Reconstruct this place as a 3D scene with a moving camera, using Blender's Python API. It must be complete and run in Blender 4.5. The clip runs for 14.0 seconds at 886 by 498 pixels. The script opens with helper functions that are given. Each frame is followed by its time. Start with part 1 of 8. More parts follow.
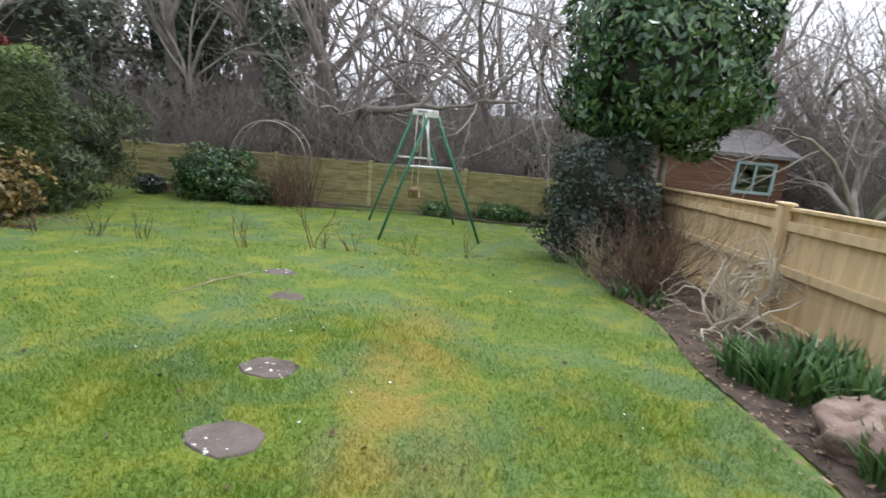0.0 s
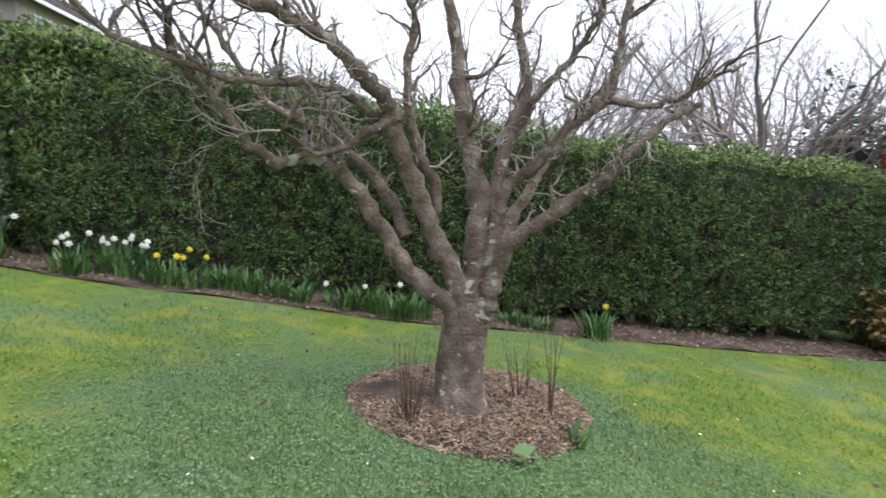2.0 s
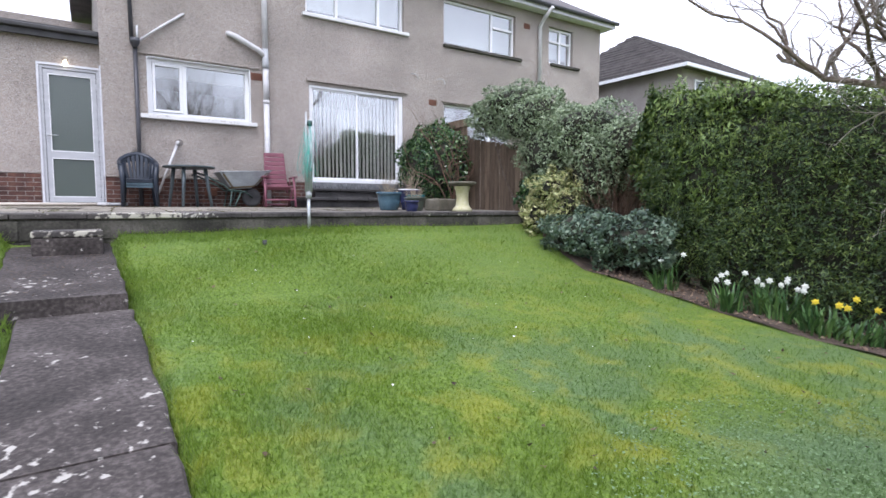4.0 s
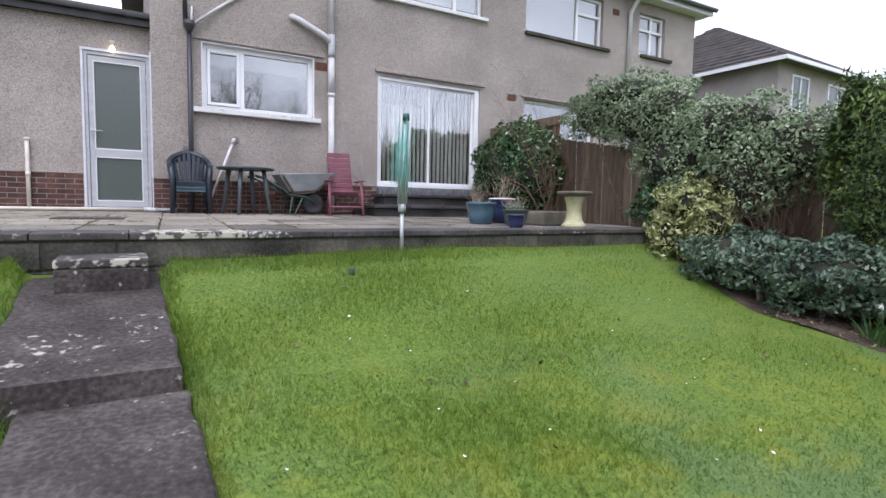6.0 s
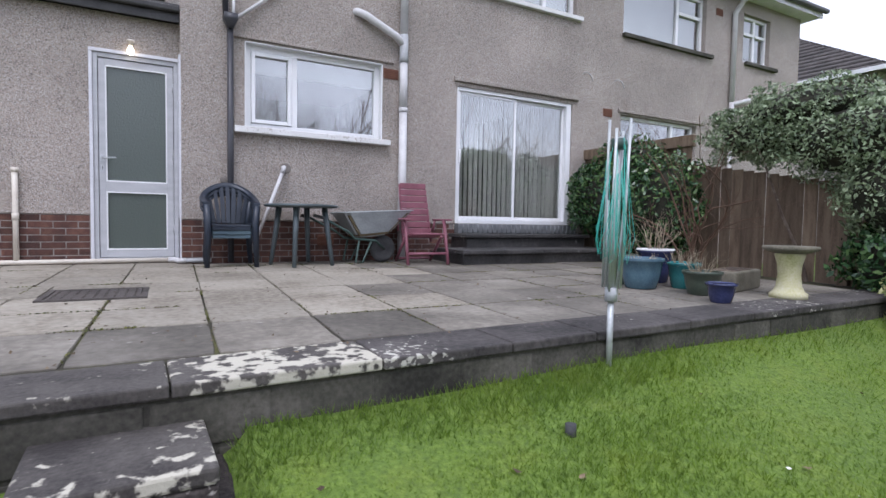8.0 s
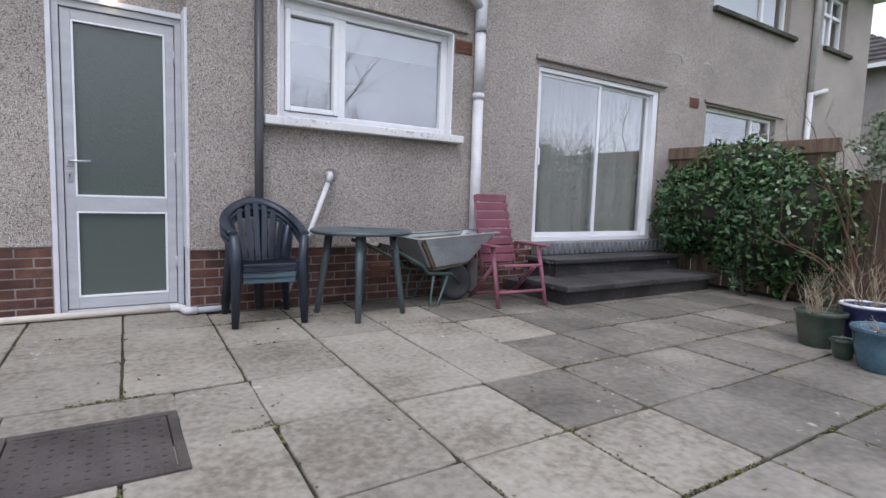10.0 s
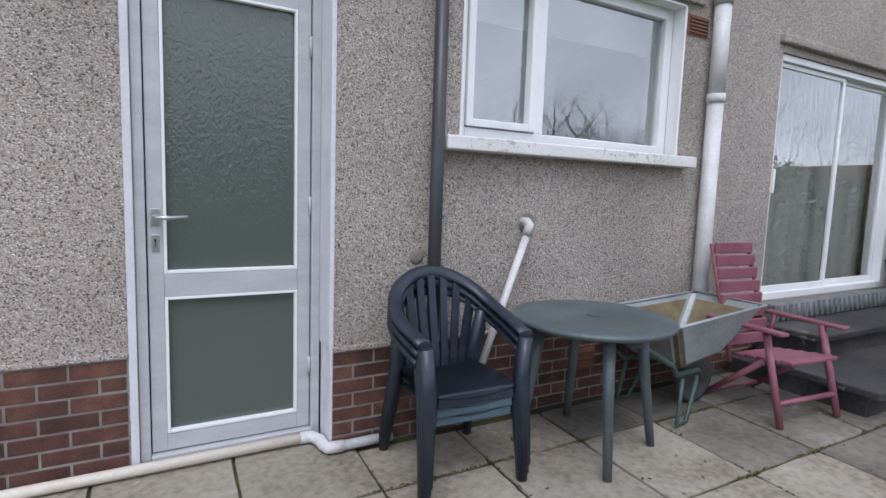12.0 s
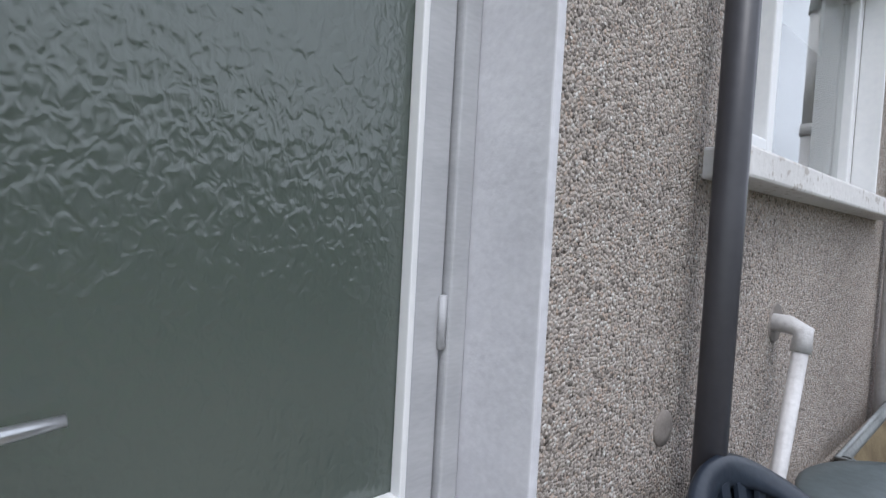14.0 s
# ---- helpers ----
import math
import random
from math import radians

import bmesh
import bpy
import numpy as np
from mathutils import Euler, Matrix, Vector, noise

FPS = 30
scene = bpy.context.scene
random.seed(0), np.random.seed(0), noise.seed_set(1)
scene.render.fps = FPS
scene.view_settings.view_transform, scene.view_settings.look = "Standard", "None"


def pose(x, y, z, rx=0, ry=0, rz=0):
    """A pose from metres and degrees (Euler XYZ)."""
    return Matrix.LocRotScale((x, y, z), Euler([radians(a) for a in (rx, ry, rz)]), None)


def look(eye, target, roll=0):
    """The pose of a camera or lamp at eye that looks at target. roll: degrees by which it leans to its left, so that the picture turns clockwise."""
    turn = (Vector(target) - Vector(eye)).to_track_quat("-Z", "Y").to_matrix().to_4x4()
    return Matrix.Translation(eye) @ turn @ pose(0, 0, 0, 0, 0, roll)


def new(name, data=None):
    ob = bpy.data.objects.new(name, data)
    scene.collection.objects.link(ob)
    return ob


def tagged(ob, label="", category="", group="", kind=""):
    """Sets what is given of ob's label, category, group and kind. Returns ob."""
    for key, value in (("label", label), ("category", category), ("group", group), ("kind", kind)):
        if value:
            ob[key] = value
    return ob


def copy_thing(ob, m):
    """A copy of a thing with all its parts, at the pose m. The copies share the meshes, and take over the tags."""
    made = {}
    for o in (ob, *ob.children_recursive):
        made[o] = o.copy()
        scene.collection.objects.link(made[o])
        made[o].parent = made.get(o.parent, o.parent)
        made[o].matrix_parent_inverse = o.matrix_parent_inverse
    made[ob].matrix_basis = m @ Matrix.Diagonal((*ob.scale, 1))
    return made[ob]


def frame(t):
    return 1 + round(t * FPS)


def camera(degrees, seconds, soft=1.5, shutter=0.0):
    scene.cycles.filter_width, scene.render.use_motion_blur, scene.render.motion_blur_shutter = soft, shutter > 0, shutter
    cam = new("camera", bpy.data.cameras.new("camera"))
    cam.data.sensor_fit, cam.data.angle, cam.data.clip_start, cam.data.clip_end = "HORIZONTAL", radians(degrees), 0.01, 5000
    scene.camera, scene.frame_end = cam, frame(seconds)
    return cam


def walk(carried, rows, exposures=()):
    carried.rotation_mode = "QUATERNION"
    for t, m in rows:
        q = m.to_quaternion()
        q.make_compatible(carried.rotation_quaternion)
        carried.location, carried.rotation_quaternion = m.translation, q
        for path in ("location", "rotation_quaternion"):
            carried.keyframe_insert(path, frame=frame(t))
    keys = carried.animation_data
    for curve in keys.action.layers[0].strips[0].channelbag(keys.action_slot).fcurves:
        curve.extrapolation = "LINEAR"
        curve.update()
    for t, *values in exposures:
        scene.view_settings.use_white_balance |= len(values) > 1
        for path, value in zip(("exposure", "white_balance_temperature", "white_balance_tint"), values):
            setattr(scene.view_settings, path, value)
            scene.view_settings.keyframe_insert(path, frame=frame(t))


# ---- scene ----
cam = camera(79.6, 14.0, soft=1.5, shutter=0.1)
PATH = [
    (0.0, (-0.11, 0.09, 1.3), (-0.15, 2.024, 0.794), 5.1),
    (0.5, (-0.279, 0.289, 1.322), (-0.99, 2.117, 0.928), 5.1),
    (1.0, (-0.389, 0.294, 1.316), (-1.738, 1.739, 1.007), 4.5),
    (1.5, (-0.407, 0.211, 1.308), (-2.169, 1.118, 1.037), 3.5),
    (2.0, (-0.397, 0.107, 1.314), (-2.372, 0.306, 1.065), 2.5),
    (2.5, (-0.396, -0.008, 1.324), (-2.312, -0.521, 1.069), 1.4),
    (3, (-0.372, -0.078, 1.312), (-2.06, -1.127, 1.085), 0.6),
    (3.5, (-0.301, -0.095, 1.326), (-1.768, -1.441, 1.143), 0.4),
    (4, (-0.287, -0.142, 1.337), (-1.418, -1.784, 1.181), 0.1),
    (4.2, (-0.304, -0.189, 1.34), (-1.364, -1.876, 1.163), 0.2),
    (6.3, (-0.37, -2.233, 1.582), (-1.391, -3.947, 1.431), 1.0),
    (6.5, (-0.377, -2.495, 1.639), (-1.414, -4.2, 1.501), 1.0),
    (7, (-0.33, -3.181, 1.7), (-1.354, -4.894, 1.563), 1.1),
    (7.5, (-0.293, -3.742, 1.763), (-1.304, -5.463, 1.651), 1.1),
    (7.7, (-0.282, -3.961, 1.807), (-1.283, -5.689, 1.707), 1.0),
    (9.8, (-0.055, -6.284, 2.321), (-1.148, -7.95, 2.143), 1.4),
    (10, (-0.015, -6.525, 2.343), (-1.139, -8.168, 2.156), 1.8),
    (10.5, (-0.013, -7.057, 2.489), (-1.099, -8.728, 2.32), 1.5),
    (11, (0.023, -7.569, 2.659), (-0.936, -9.304, 2.394), 1.8),
    (11.5, (0.026, -8.072, 2.668), (-0.951, -9.793, 2.378), 1.6),
    (12, (0.12, -8.65, 2.694), (-0.88, -10.369, 2.483), 1.9),
    (12.5, (0.187, -9.187, 2.69), (-0.795, -10.907, 2.409), 1.6),
    (13, (0.198, -9.82, 2.779), (-0.808, -11.53, 2.525), 1.6),
    (13.5, (0.164, -10.37, 2.786), (-1.055, -11.951, 2.657), 1.3),
    (14, (0.002, -10.676, 2.774), (-1.358, -12.14, 2.695), 3.1),
]
walk(cam, [(t, look(eye, target, roll)) for t, eye, target, roll in PATH],
     [(0.0, 1.0, 6400, 13), (2.2, 1.0, 6200, 16), (3.0, 1.18, 6050, 20), (4.0, 1.1, 6050, 19), (6.5, 0.82, 6100, 19), (7.5, 0.75, 6000, 19), (10.0, 0.62, 6050, 17), (12.0, 0.6, 6050, 15), (14.0, 0.61, 6200, 13)])


# ---- light ----
world = bpy.data.worlds.new("overcast_sky")
scene.world = world
world.use_nodes = True
wn, wl = world.node_tree.nodes, world.node_tree.links
wn.clear()
w_out, w_bg = wn.new("ShaderNodeOutputWorld"), wn.new("ShaderNodeBackground")
sky = wn.new("ShaderNodeTexSky")
sky.sky_type, sky.sun_disc = "NISHITA", False
sky.sun_elevation, sky.sun_rotation = radians(50), radians(30)
sky.air_density, sky.dust_density, sky.ozone_density = 1.0, 1.5, 1.0
w_grey = wn.new("ShaderNodeHueSaturation")
w_grey.inputs["Saturation"].default_value = 0.12
w_noise = wn.new("ShaderNodeTexNoise")
w_noise.inputs["Scale"].default_value, w_noise.inputs["Detail"].default_value = 2.6, 6.0
w_ramp = wn.new("ShaderNodeMapRange")
w_ramp.inputs["From Min"].default_value, w_ramp.inputs["From Max"].default_value = 0.35, 0.65
w_ramp.inputs["To Min"].default_value, w_ramp.inputs["To Max"].default_value = 0.72, 1.15
w_mul = wn.new("ShaderNodeMix")
w_mul.data_type, w_mul.blend_type = "RGBA", "MULTIPLY"
w_mul.inputs["Factor"].default_value = 1.0
wl.new(sky.outputs["Color"], w_grey.inputs["Color"])
wl.new(w_noise.outputs["Fac"], w_ramp.inputs["Value"])
wl.new(w_ramp.outputs["Result"], w_mul.inputs[7])
w_cloud = wn.new("ShaderNodeMix")
w_cloud.data_type = "RGBA"
w_cloud.inputs["Factor"].default_value = 0.8
w_cloud.inputs[7].default_value = (7.3, 7.9, 8.8, 1)
wl.new(w_grey.outputs["Color"], w_cloud.inputs[6])
wl.new(w_cloud.outputs[2], w_mul.inputs[6])
wl.new(w_mul.outputs[2], w_bg.inputs["Color"])
wl.new(w_bg.outputs["Background"], w_out.inputs["Surface"])
w_bg.inputs["Strength"].default_value = 0.13
sun = new("sun", bpy.data.lights.new("sun", "SUN"))
sun.data.energy, sun.data.angle, sun.data.color = 1.0, radians(25), (1.0, 0.985, 0.96)
sun.matrix_world = look((6, 10, 20), (0, 0, 0))

# ---- materials ----
def mat(name, colours, scale=4.0, rough=0.8, metal=0.0, bump=0.3, bump_scale=40.0, bump_dist=0.01, fine=0.35, rand=0.0,
        coat=0.0, stretch=(1, 1, 1), detail=6.0, island=False):
    """Surface of two or three colours, mixed by a coarse noise and broken by a fine one; relief from a third."""
    m = bpy.data.materials.new(name)
    m.use_nodes = True
    n, l = m.node_tree.nodes, m.node_tree.links
    b = n["Principled BSDF"]
    tc, mp = n.new("ShaderNodeNewGeometry"), n.new("ShaderNodeMapping")
    mp.inputs["Scale"].default_value = stretch
    l.new(tc.outputs["Position"], mp.inputs["Vector"])
    a, f = n.new("ShaderNodeTexNoise"), n.new("ShaderNodeTexNoise")
    a.inputs["Scale"].default_value, a.inputs["Detail"].default_value = scale, detail
    f.inputs["Scale"].default_value, f.inputs["Detail"].default_value = scale * 14, 4.0
    for t in (a, f):
        l.new(mp.outputs["Vector"], t.inputs["Vector"])
    mx = n.new("ShaderNodeMix")
    mx.inputs["Factor"].default_value = fine
    l.new(a.outputs["Fac"], mx.inputs["A"])
    l.new(f.outputs["Fac"], mx.inputs["B"])
    r = n.new("ShaderNodeValToRGB")
    e = r.color_ramp.elements
    pos = [0.36, 0.64] if len(colours) == 2 else [0.34, 0.5, 0.66]
    while len(e) < len(colours):
        e.new(0.5)
    for k, (p, c) in enumerate(zip(pos, colours)):
        e[k].position, e[k].color = p, (*c, 1)
    l.new(mx.outputs["Result"], r.inputs["Fac"])
    col = r.outputs["Color"]
    if rand:
        oi = n.new("ShaderNodeNewGeometry" if island else "ShaderNodeObjectInfo")
        hs, mr = n.new("ShaderNodeHueSaturation"), n.new("ShaderNodeMapRange")
        mr.inputs["To Min"].default_value, mr.inputs["To Max"].default_value = 1 - rand, 1 + rand
        l.new(oi.outputs["Random Per Island" if island else "Random"], mr.inputs["Value"])
        l.new(mr.outputs["Result"], hs.inputs["Value"])
        l.new(col, hs.inputs["Color"])
        col = hs.outputs["Color"]
    l.new(col, b.inputs["Base Color"])
    b.inputs["Roughness"].default_value, b.inputs["Metallic"].default_value = rough, metal
    b.inputs["Coat Weight"].default_value = coat
    if bump:
        t = n.new("ShaderNodeTexNoise")
        t.inputs["Scale"].default_value, t.inputs["Detail"].default_value = bump_scale, 5.0
        l.new(mp.outputs["Vector"], t.inputs["Vector"])
        bp = n.new("ShaderNodeBump")
        bp.inputs["Strength"].default_value, bp.inputs["Distance"].default_value = bump, bump_dist
        l.new(t.outputs["Fac"], bp.inputs["Height"])
        l.new(bp.outputs["Normal"], b.inputs["Normal"])
    return m


def leafy(name, dark, mid, light, rough=0.45, scale=1.4):
    """Leaves: one colour a leaf, drifting over the plant."""
    m = bpy.data.materials.new(name)
    m.use_nodes = True
    n, l = m.node_tree.nodes, m.node_tree.links
    b = n["Principled BSDF"]
    g, t, r, mx = n.new("ShaderNodeNewGeometry"), n.new("ShaderNodeTexNoise"), n.new("ShaderNodeValToRGB"), n.new("ShaderNodeMix")
    t.inputs["Scale"].default_value, t.inputs["Detail"].default_value = scale, 3.0
    l.new(g.outputs["Position"], t.inputs["Vector"])
    mx.inputs["Factor"].default_value = 0.55
    l.new(t.outputs["Fac"], mx.inputs["A"])
    l.new(g.outputs["Random Per Island"], mx.inputs["B"])
    e = r.color_ramp.elements
    e.new(0.5)
    for k, (p, c) in enumerate(zip((0.2, 0.5, 0.85), (dark, mid, light))):
        e[k].position, e[k].color = p, (*c, 1)
    l.new(mx.outputs["Result"], r.inputs["Fac"])
    l.new(r.outputs["Color"], b.inputs["Base Color"])
    b.inputs["Roughness"].default_value = rough
    return m


def glass(name, tint=(0.9, 0.95, 0.93), rough=0.0, bump=0.0, bump_scale=20.0, stretch=(1, 1, 1), through_light=1.0, ior=1.5):
    m = bpy.data.materials.new(name)
    m.use_nodes = True
    n, l = m.node_tree.nodes, m.node_tree.links
    b = n["Principled BSDF"]
    b.inputs["Base Color"].default_value = (*tint, 1)
    b.inputs["Transmission Weight"].default_value, b.inputs["Roughness"].default_value, b.inputs["IOR"].default_value = through_light, rough, ior
    if bump:
        g, mp, t, bp = n.new("ShaderNodeNewGeometry"), n.new("ShaderNodeMapping"), n.new("ShaderNodeTexNoise"), n.new("ShaderNodeBump")
        mp.inputs["Scale"].default_value = stretch
        l.new(g.outputs["Position"], mp.inputs["Vector"])
        l.new(mp.outputs["Vector"], t.inputs["Vector"])
        t.inputs["Scale"].default_value, t.inputs["Detail"].default_value, t.inputs["Distortion"].default_value = bump_scale, 1.5, 0.6
        bp.inputs["Strength"].default_value, bp.inputs["Distance"].default_value = bump, 0.02
        l.new(t.outputs["Fac"], bp.inputs["Height"])
        l.new(bp.outputs["Normal"], b.inputs["Normal"])
    return m


def dash_mat():
    """Pebbledash: small stones of several colours, standing proud."""
    m = bpy.data.materials.new("pebbledash")
    m.use_nodes = True
    n, l = m.node_tree.nodes, m.node_tree.links
    b = n["Principled BSDF"]
    g, v, r = n.new("ShaderNodeNewGeometry"), n.new("ShaderNodeTexVoronoi"), n.new("ShaderNodeValToRGB")
    v.inputs["Scale"].default_value = 150.0
    l.new(g.outputs["Position"], v.inputs["Vector"])
    sp = n.new("ShaderNodeSeparateColor")
    l.new(v.outputs["Color"], sp.inputs["Color"])
    l.new(sp.outputs["Red"], r.inputs["Fac"])
    e = r.color_ramp.elements
    for _ in range(4):
        e.new(0.5)
    for k, (p, c) in enumerate(zip((0.0, 0.2, 0.45, 0.68, 0.86, 0.97), ((0.09, 0.076, 0.066), (0.285, 0.25, 0.222), (0.385, 0.342, 0.305), (0.455, 0.41, 0.37), (0.39, 0.30, 0.24), (0.58, 0.56, 0.53)))):
        e[k].position, e[k].color = p, (*c, 1)
    t = n.new("ShaderNodeTexNoise")
    t.inputs["Scale"].default_value, t.inputs["Detail"].default_value = 0.8, 7.0
    l.new(g.outputs["Position"], t.inputs["Vector"])
    mr, mx = n.new("ShaderNodeMapRange"), n.new("ShaderNodeMix")
    mr.inputs["From Min"].default_value, mr.inputs["From Max"].default_value = 0.3, 0.7
    mr.inputs["To Min"].default_value, mr.inputs["To Max"].default_value = 0.8, 1.15
    l.new(t.outputs["Fac"], mr.inputs["Value"])
    mx.data_type, mx.blend_type = "RGBA", "MULTIPLY"
    mx.inputs["Factor"].default_value = 1.0
    l.new(r.outputs["Color"], mx.inputs[6])
    l.new(mr.outputs["Result"], mx.inputs[7])
    l.new(mx.outputs[2], b.inputs["Base Color"])
    b.inputs["Roughness"].default_value = 0.9
    bp = n.new("ShaderNodeBump")
    bp.inputs["Strength"].default_value, bp.inputs["Distance"].default_value = 0.8, 0.009
    bp.invert = True
    l.new(v.outputs["Distance"], bp.inputs["Height"])
    l.new(bp.outputs["Normal"], b.inputs["Normal"])
    return m


def lawn_mat(name="turf", lift=1.0, thin=0.0):
    """Turf: green with mossy yellow drifts, fewer of them on the steeper bank by the house."""
    m = bpy.data.materials.new(name)
    m.use_nodes = True
    n, l = m.node_tree.nodes, m.node_tree.links
    b = n["Principled BSDF"]
    g = n.new("ShaderNodeNewGeometry")

    def ns(scale, detail, dist=0.0):
        t = n.new("ShaderNodeTexNoise")
        t.inputs["Scale"].default_value, t.inputs["Detail"].default_value, t.inputs["Distortion"].default_value = scale, detail, dist
        l.new(g.outputs["Position"], t.inputs["Vector"])
        return t.outputs["Fac"]

    def ramp(src, stops):
        r = n.new("ShaderNodeValToRGB")
        e = r.color_ramp.elements
        while len(e) < len(stops):
            e.new(0.5)
        for k, (p, c) in enumerate(stops):
            e[k].position, e[k].color = p, (*c, 1)
        l.new(src, r.inputs["Fac"])
        return r.outputs["Color"]

    def mix(f, a, c):
        x = n.new("ShaderNodeMix")
        x.data_type = "RGBA"
        l.new(f, x.inputs["Factor"])
        l.new(a, x.inputs[6])
        l.new(c, x.inputs[7])
        return x.outputs[2]

    grass = ramp(ns(38, 6), [(0.3, (0.074, 0.126, 0.012)), (0.5, (0.118, 0.19, 0.019)), (0.7, (0.165, 0.25, 0.032))])
    moss = ramp(ns(55, 5), [(0.3, (0.185, 0.225, 0.022)), (0.7, (0.315, 0.315, 0.036))])
    cool = ramp(ns(45, 5), [(0.3, (0.075, 0.13, 0.045)), (0.7, (0.15, 0.24, 0.09))])
    sx, bank = n.new("ShaderNodeSeparateXYZ"), n.new("ShaderNodeMapRange")
    l.new(g.outputs["Position"], sx.inputs["Vector"])
    l.new(sx.outputs["Y"], bank.inputs["Value"])
    bank.inputs["From Min"].default_value, bank.inputs["From Max"].default_value = -5.0, -2.4
    bank.inputs["To Min"].default_value, bank.inputs["To Max"].default_value = 0.2, 1.0

    def times(a, c):
        q = n.new("ShaderNodeMath")
        q.operation = "MULTIPLY"
        l.new(a, q.inputs[0])
        l.new(c, q.inputs[1])
        return q.outputs[0]

    f1 = ramp(ns(3.4, 9, 0.4), [(0.48, (0, 0, 0)), (0.67, (0.7, 0.7, 0.7))])
    f2 = ramp(ns(0.9, 9, 0.5), [(0.445, (0, 0, 0)), (0.61, (0.8, 0.8, 0.8))])
    # yellowed, trodden strip in the middle of the lawn
    dv, mr = n.new("ShaderNodeVectorMath"), n.new("ShaderNodeMapRange")
    sc = n.new("ShaderNodeMapping")
    sc.inputs["Location"].default_value, sc.inputs["Scale"].default_value = (0.75, -1.56, 0), (2.35, 0.52, 0)
    l.new(g.outputs["Position"], sc.inputs["Vector"])
    dv.operation = "LENGTH"
    l.new(sc.outputs["Vector"], dv.inputs[0])
    mr.inputs["From Min"].default_value, mr.inputs["From Max"].default_value = 1.15, 0.25
    mr.inputs["To Min"].default_value, mr.inputs["To Max"].default_value = 0.0, 1.0
    l.new(dv.outputs["Value"], mr.inputs["Value"])
    br, mu = ramp(ns(3.2, 7, 0.6), [(0.36, (0.1, 0.1, 0.1)), (0.6, (1, 1, 1))]), n.new("ShaderNodeMath")
    mu.operation = "MULTIPLY"
    l.new(mr.outputs["Result"], mu.inputs[0])
    l.new(br, mu.inputs[1])
    # clover and moss crowding out the grass round the apple tree
    cd, cm, cq = n.new("ShaderNodeVectorMath"), n.new("ShaderNodeMapRange"), n.new("ShaderNodeMath")
    cd.operation, cq.operation = "DISTANCE", "ADD"
    cd.inputs[1].default_value = (-3.1, 0.2, 0.0)
    l.new(g.outputs["Position"], cd.inputs[0])
    l.new(cd.outputs["Value"], cq.inputs[0])
    l.new(ns(1.6, 8, 0.6), cq.inputs[1])
    cm.inputs["From Min"].default_value, cm.inputs["From Max"].default_value = 2.35, 1.85
    cm.inputs["To Min"].default_value, cm.inputs["To Max"].default_value = 0.0, 0.85
    l.new(cq.outputs[0], cm.inputs["Value"])
    clover = ramp(ns(42, 5), [(0.3, (0.078, 0.132, 0.05)), (0.7, (0.15, 0.24, 0.095))])
    tone = n.new("ShaderNodeHueSaturation")
    worn = ramp(ns(50, 5), [(0.3, (0.23, 0.19, 0.035)), (0.7, (0.36, 0.28, 0.06))])
    l.new(mix(cm.outputs["Result"], mix(mu.outputs[0], mix(times(f1, bank.outputs["Result"]), mix(times(f2, bank.outputs["Result"]), grass, cool), moss), worn), clover), tone.inputs["Color"])
    tone.inputs["Value"].default_value = lift
    l.new(tone.outputs["Color"], b.inputs["Base Color"])
    if thin:
        tr, ms, mo = n.new("ShaderNodeBsdfTranslucent"), n.new("ShaderNodeMixShader"), n["Material Output"]
        ms.inputs["Fac"].default_value = thin
        l.new(tone.outputs["Color"], tr.inputs["Color"])
        l.new(b.outputs["BSDF"], ms.inputs[1])
        l.new(tr.outputs["BSDF"], ms.inputs[2])
        l.new(ms.outputs["Shader"], mo.inputs["Surface"])
    b.inputs["Roughness"].default_value = 0.85
    bp = n.new("ShaderNodeBump")
    bp.inputs["Strength"].default_value, bp.inputs["Distance"].default_value = 0.6, 0.03
    l.new(ns(60, 6), bp.inputs["Height"])
    l.new(bp.outputs["Normal"], b.inputs["Normal"])
    return m


def speckle(name, colours, spot, amount=0.62, spot_scale=9.0, ragged=3.0, edge=0.025, **kw):
    """A weathered surface with pale lichen spots on it."""
    m = mat(name, colours, **kw)
    n, l = m.node_tree.nodes, m.node_tree.links
    b = n["Principled BSDF"]
    src = b.inputs["Base Color"].links[0].from_socket
    g, v, t = n.new("ShaderNodeNewGeometry"), n.new("ShaderNodeTexNoise"), n.new("ShaderNodeTexNoise")
    v.inputs["Scale"].default_value, v.inputs["Detail"].default_value = spot_scale, ragged
    t.inputs["Scale"].default_value, t.inputs["Detail"].default_value = 1.3, 2.0
    for q in (v, t):
        l.new(g.outputs["Position"], q.inputs["Vector"])
    ad, r, mx = n.new("ShaderNodeMix"), n.new("ShaderNodeMapRange"), n.new("ShaderNodeMix")
    ad.inputs["Factor"].default_value = 0.4
    l.new(v.outputs["Fac"], ad.inputs["A"])
    l.new(t.outputs["Fac"], ad.inputs["B"])
    r.inputs["From Min"].default_value, r.inputs["From Max"].default_value = amount, amount + edge
    l.new(ad.outputs["Result"], r.inputs["Value"])
    mx.data_type = "RGBA"
    l.new(r.outputs["Result"], mx.inputs["Factor"])
    l.new(src, mx.inputs[6])
    mx.inputs[7].default_value = (*spot, 1)
    l.new(mx.outputs[2], b.inputs["Base Color"])
    return m


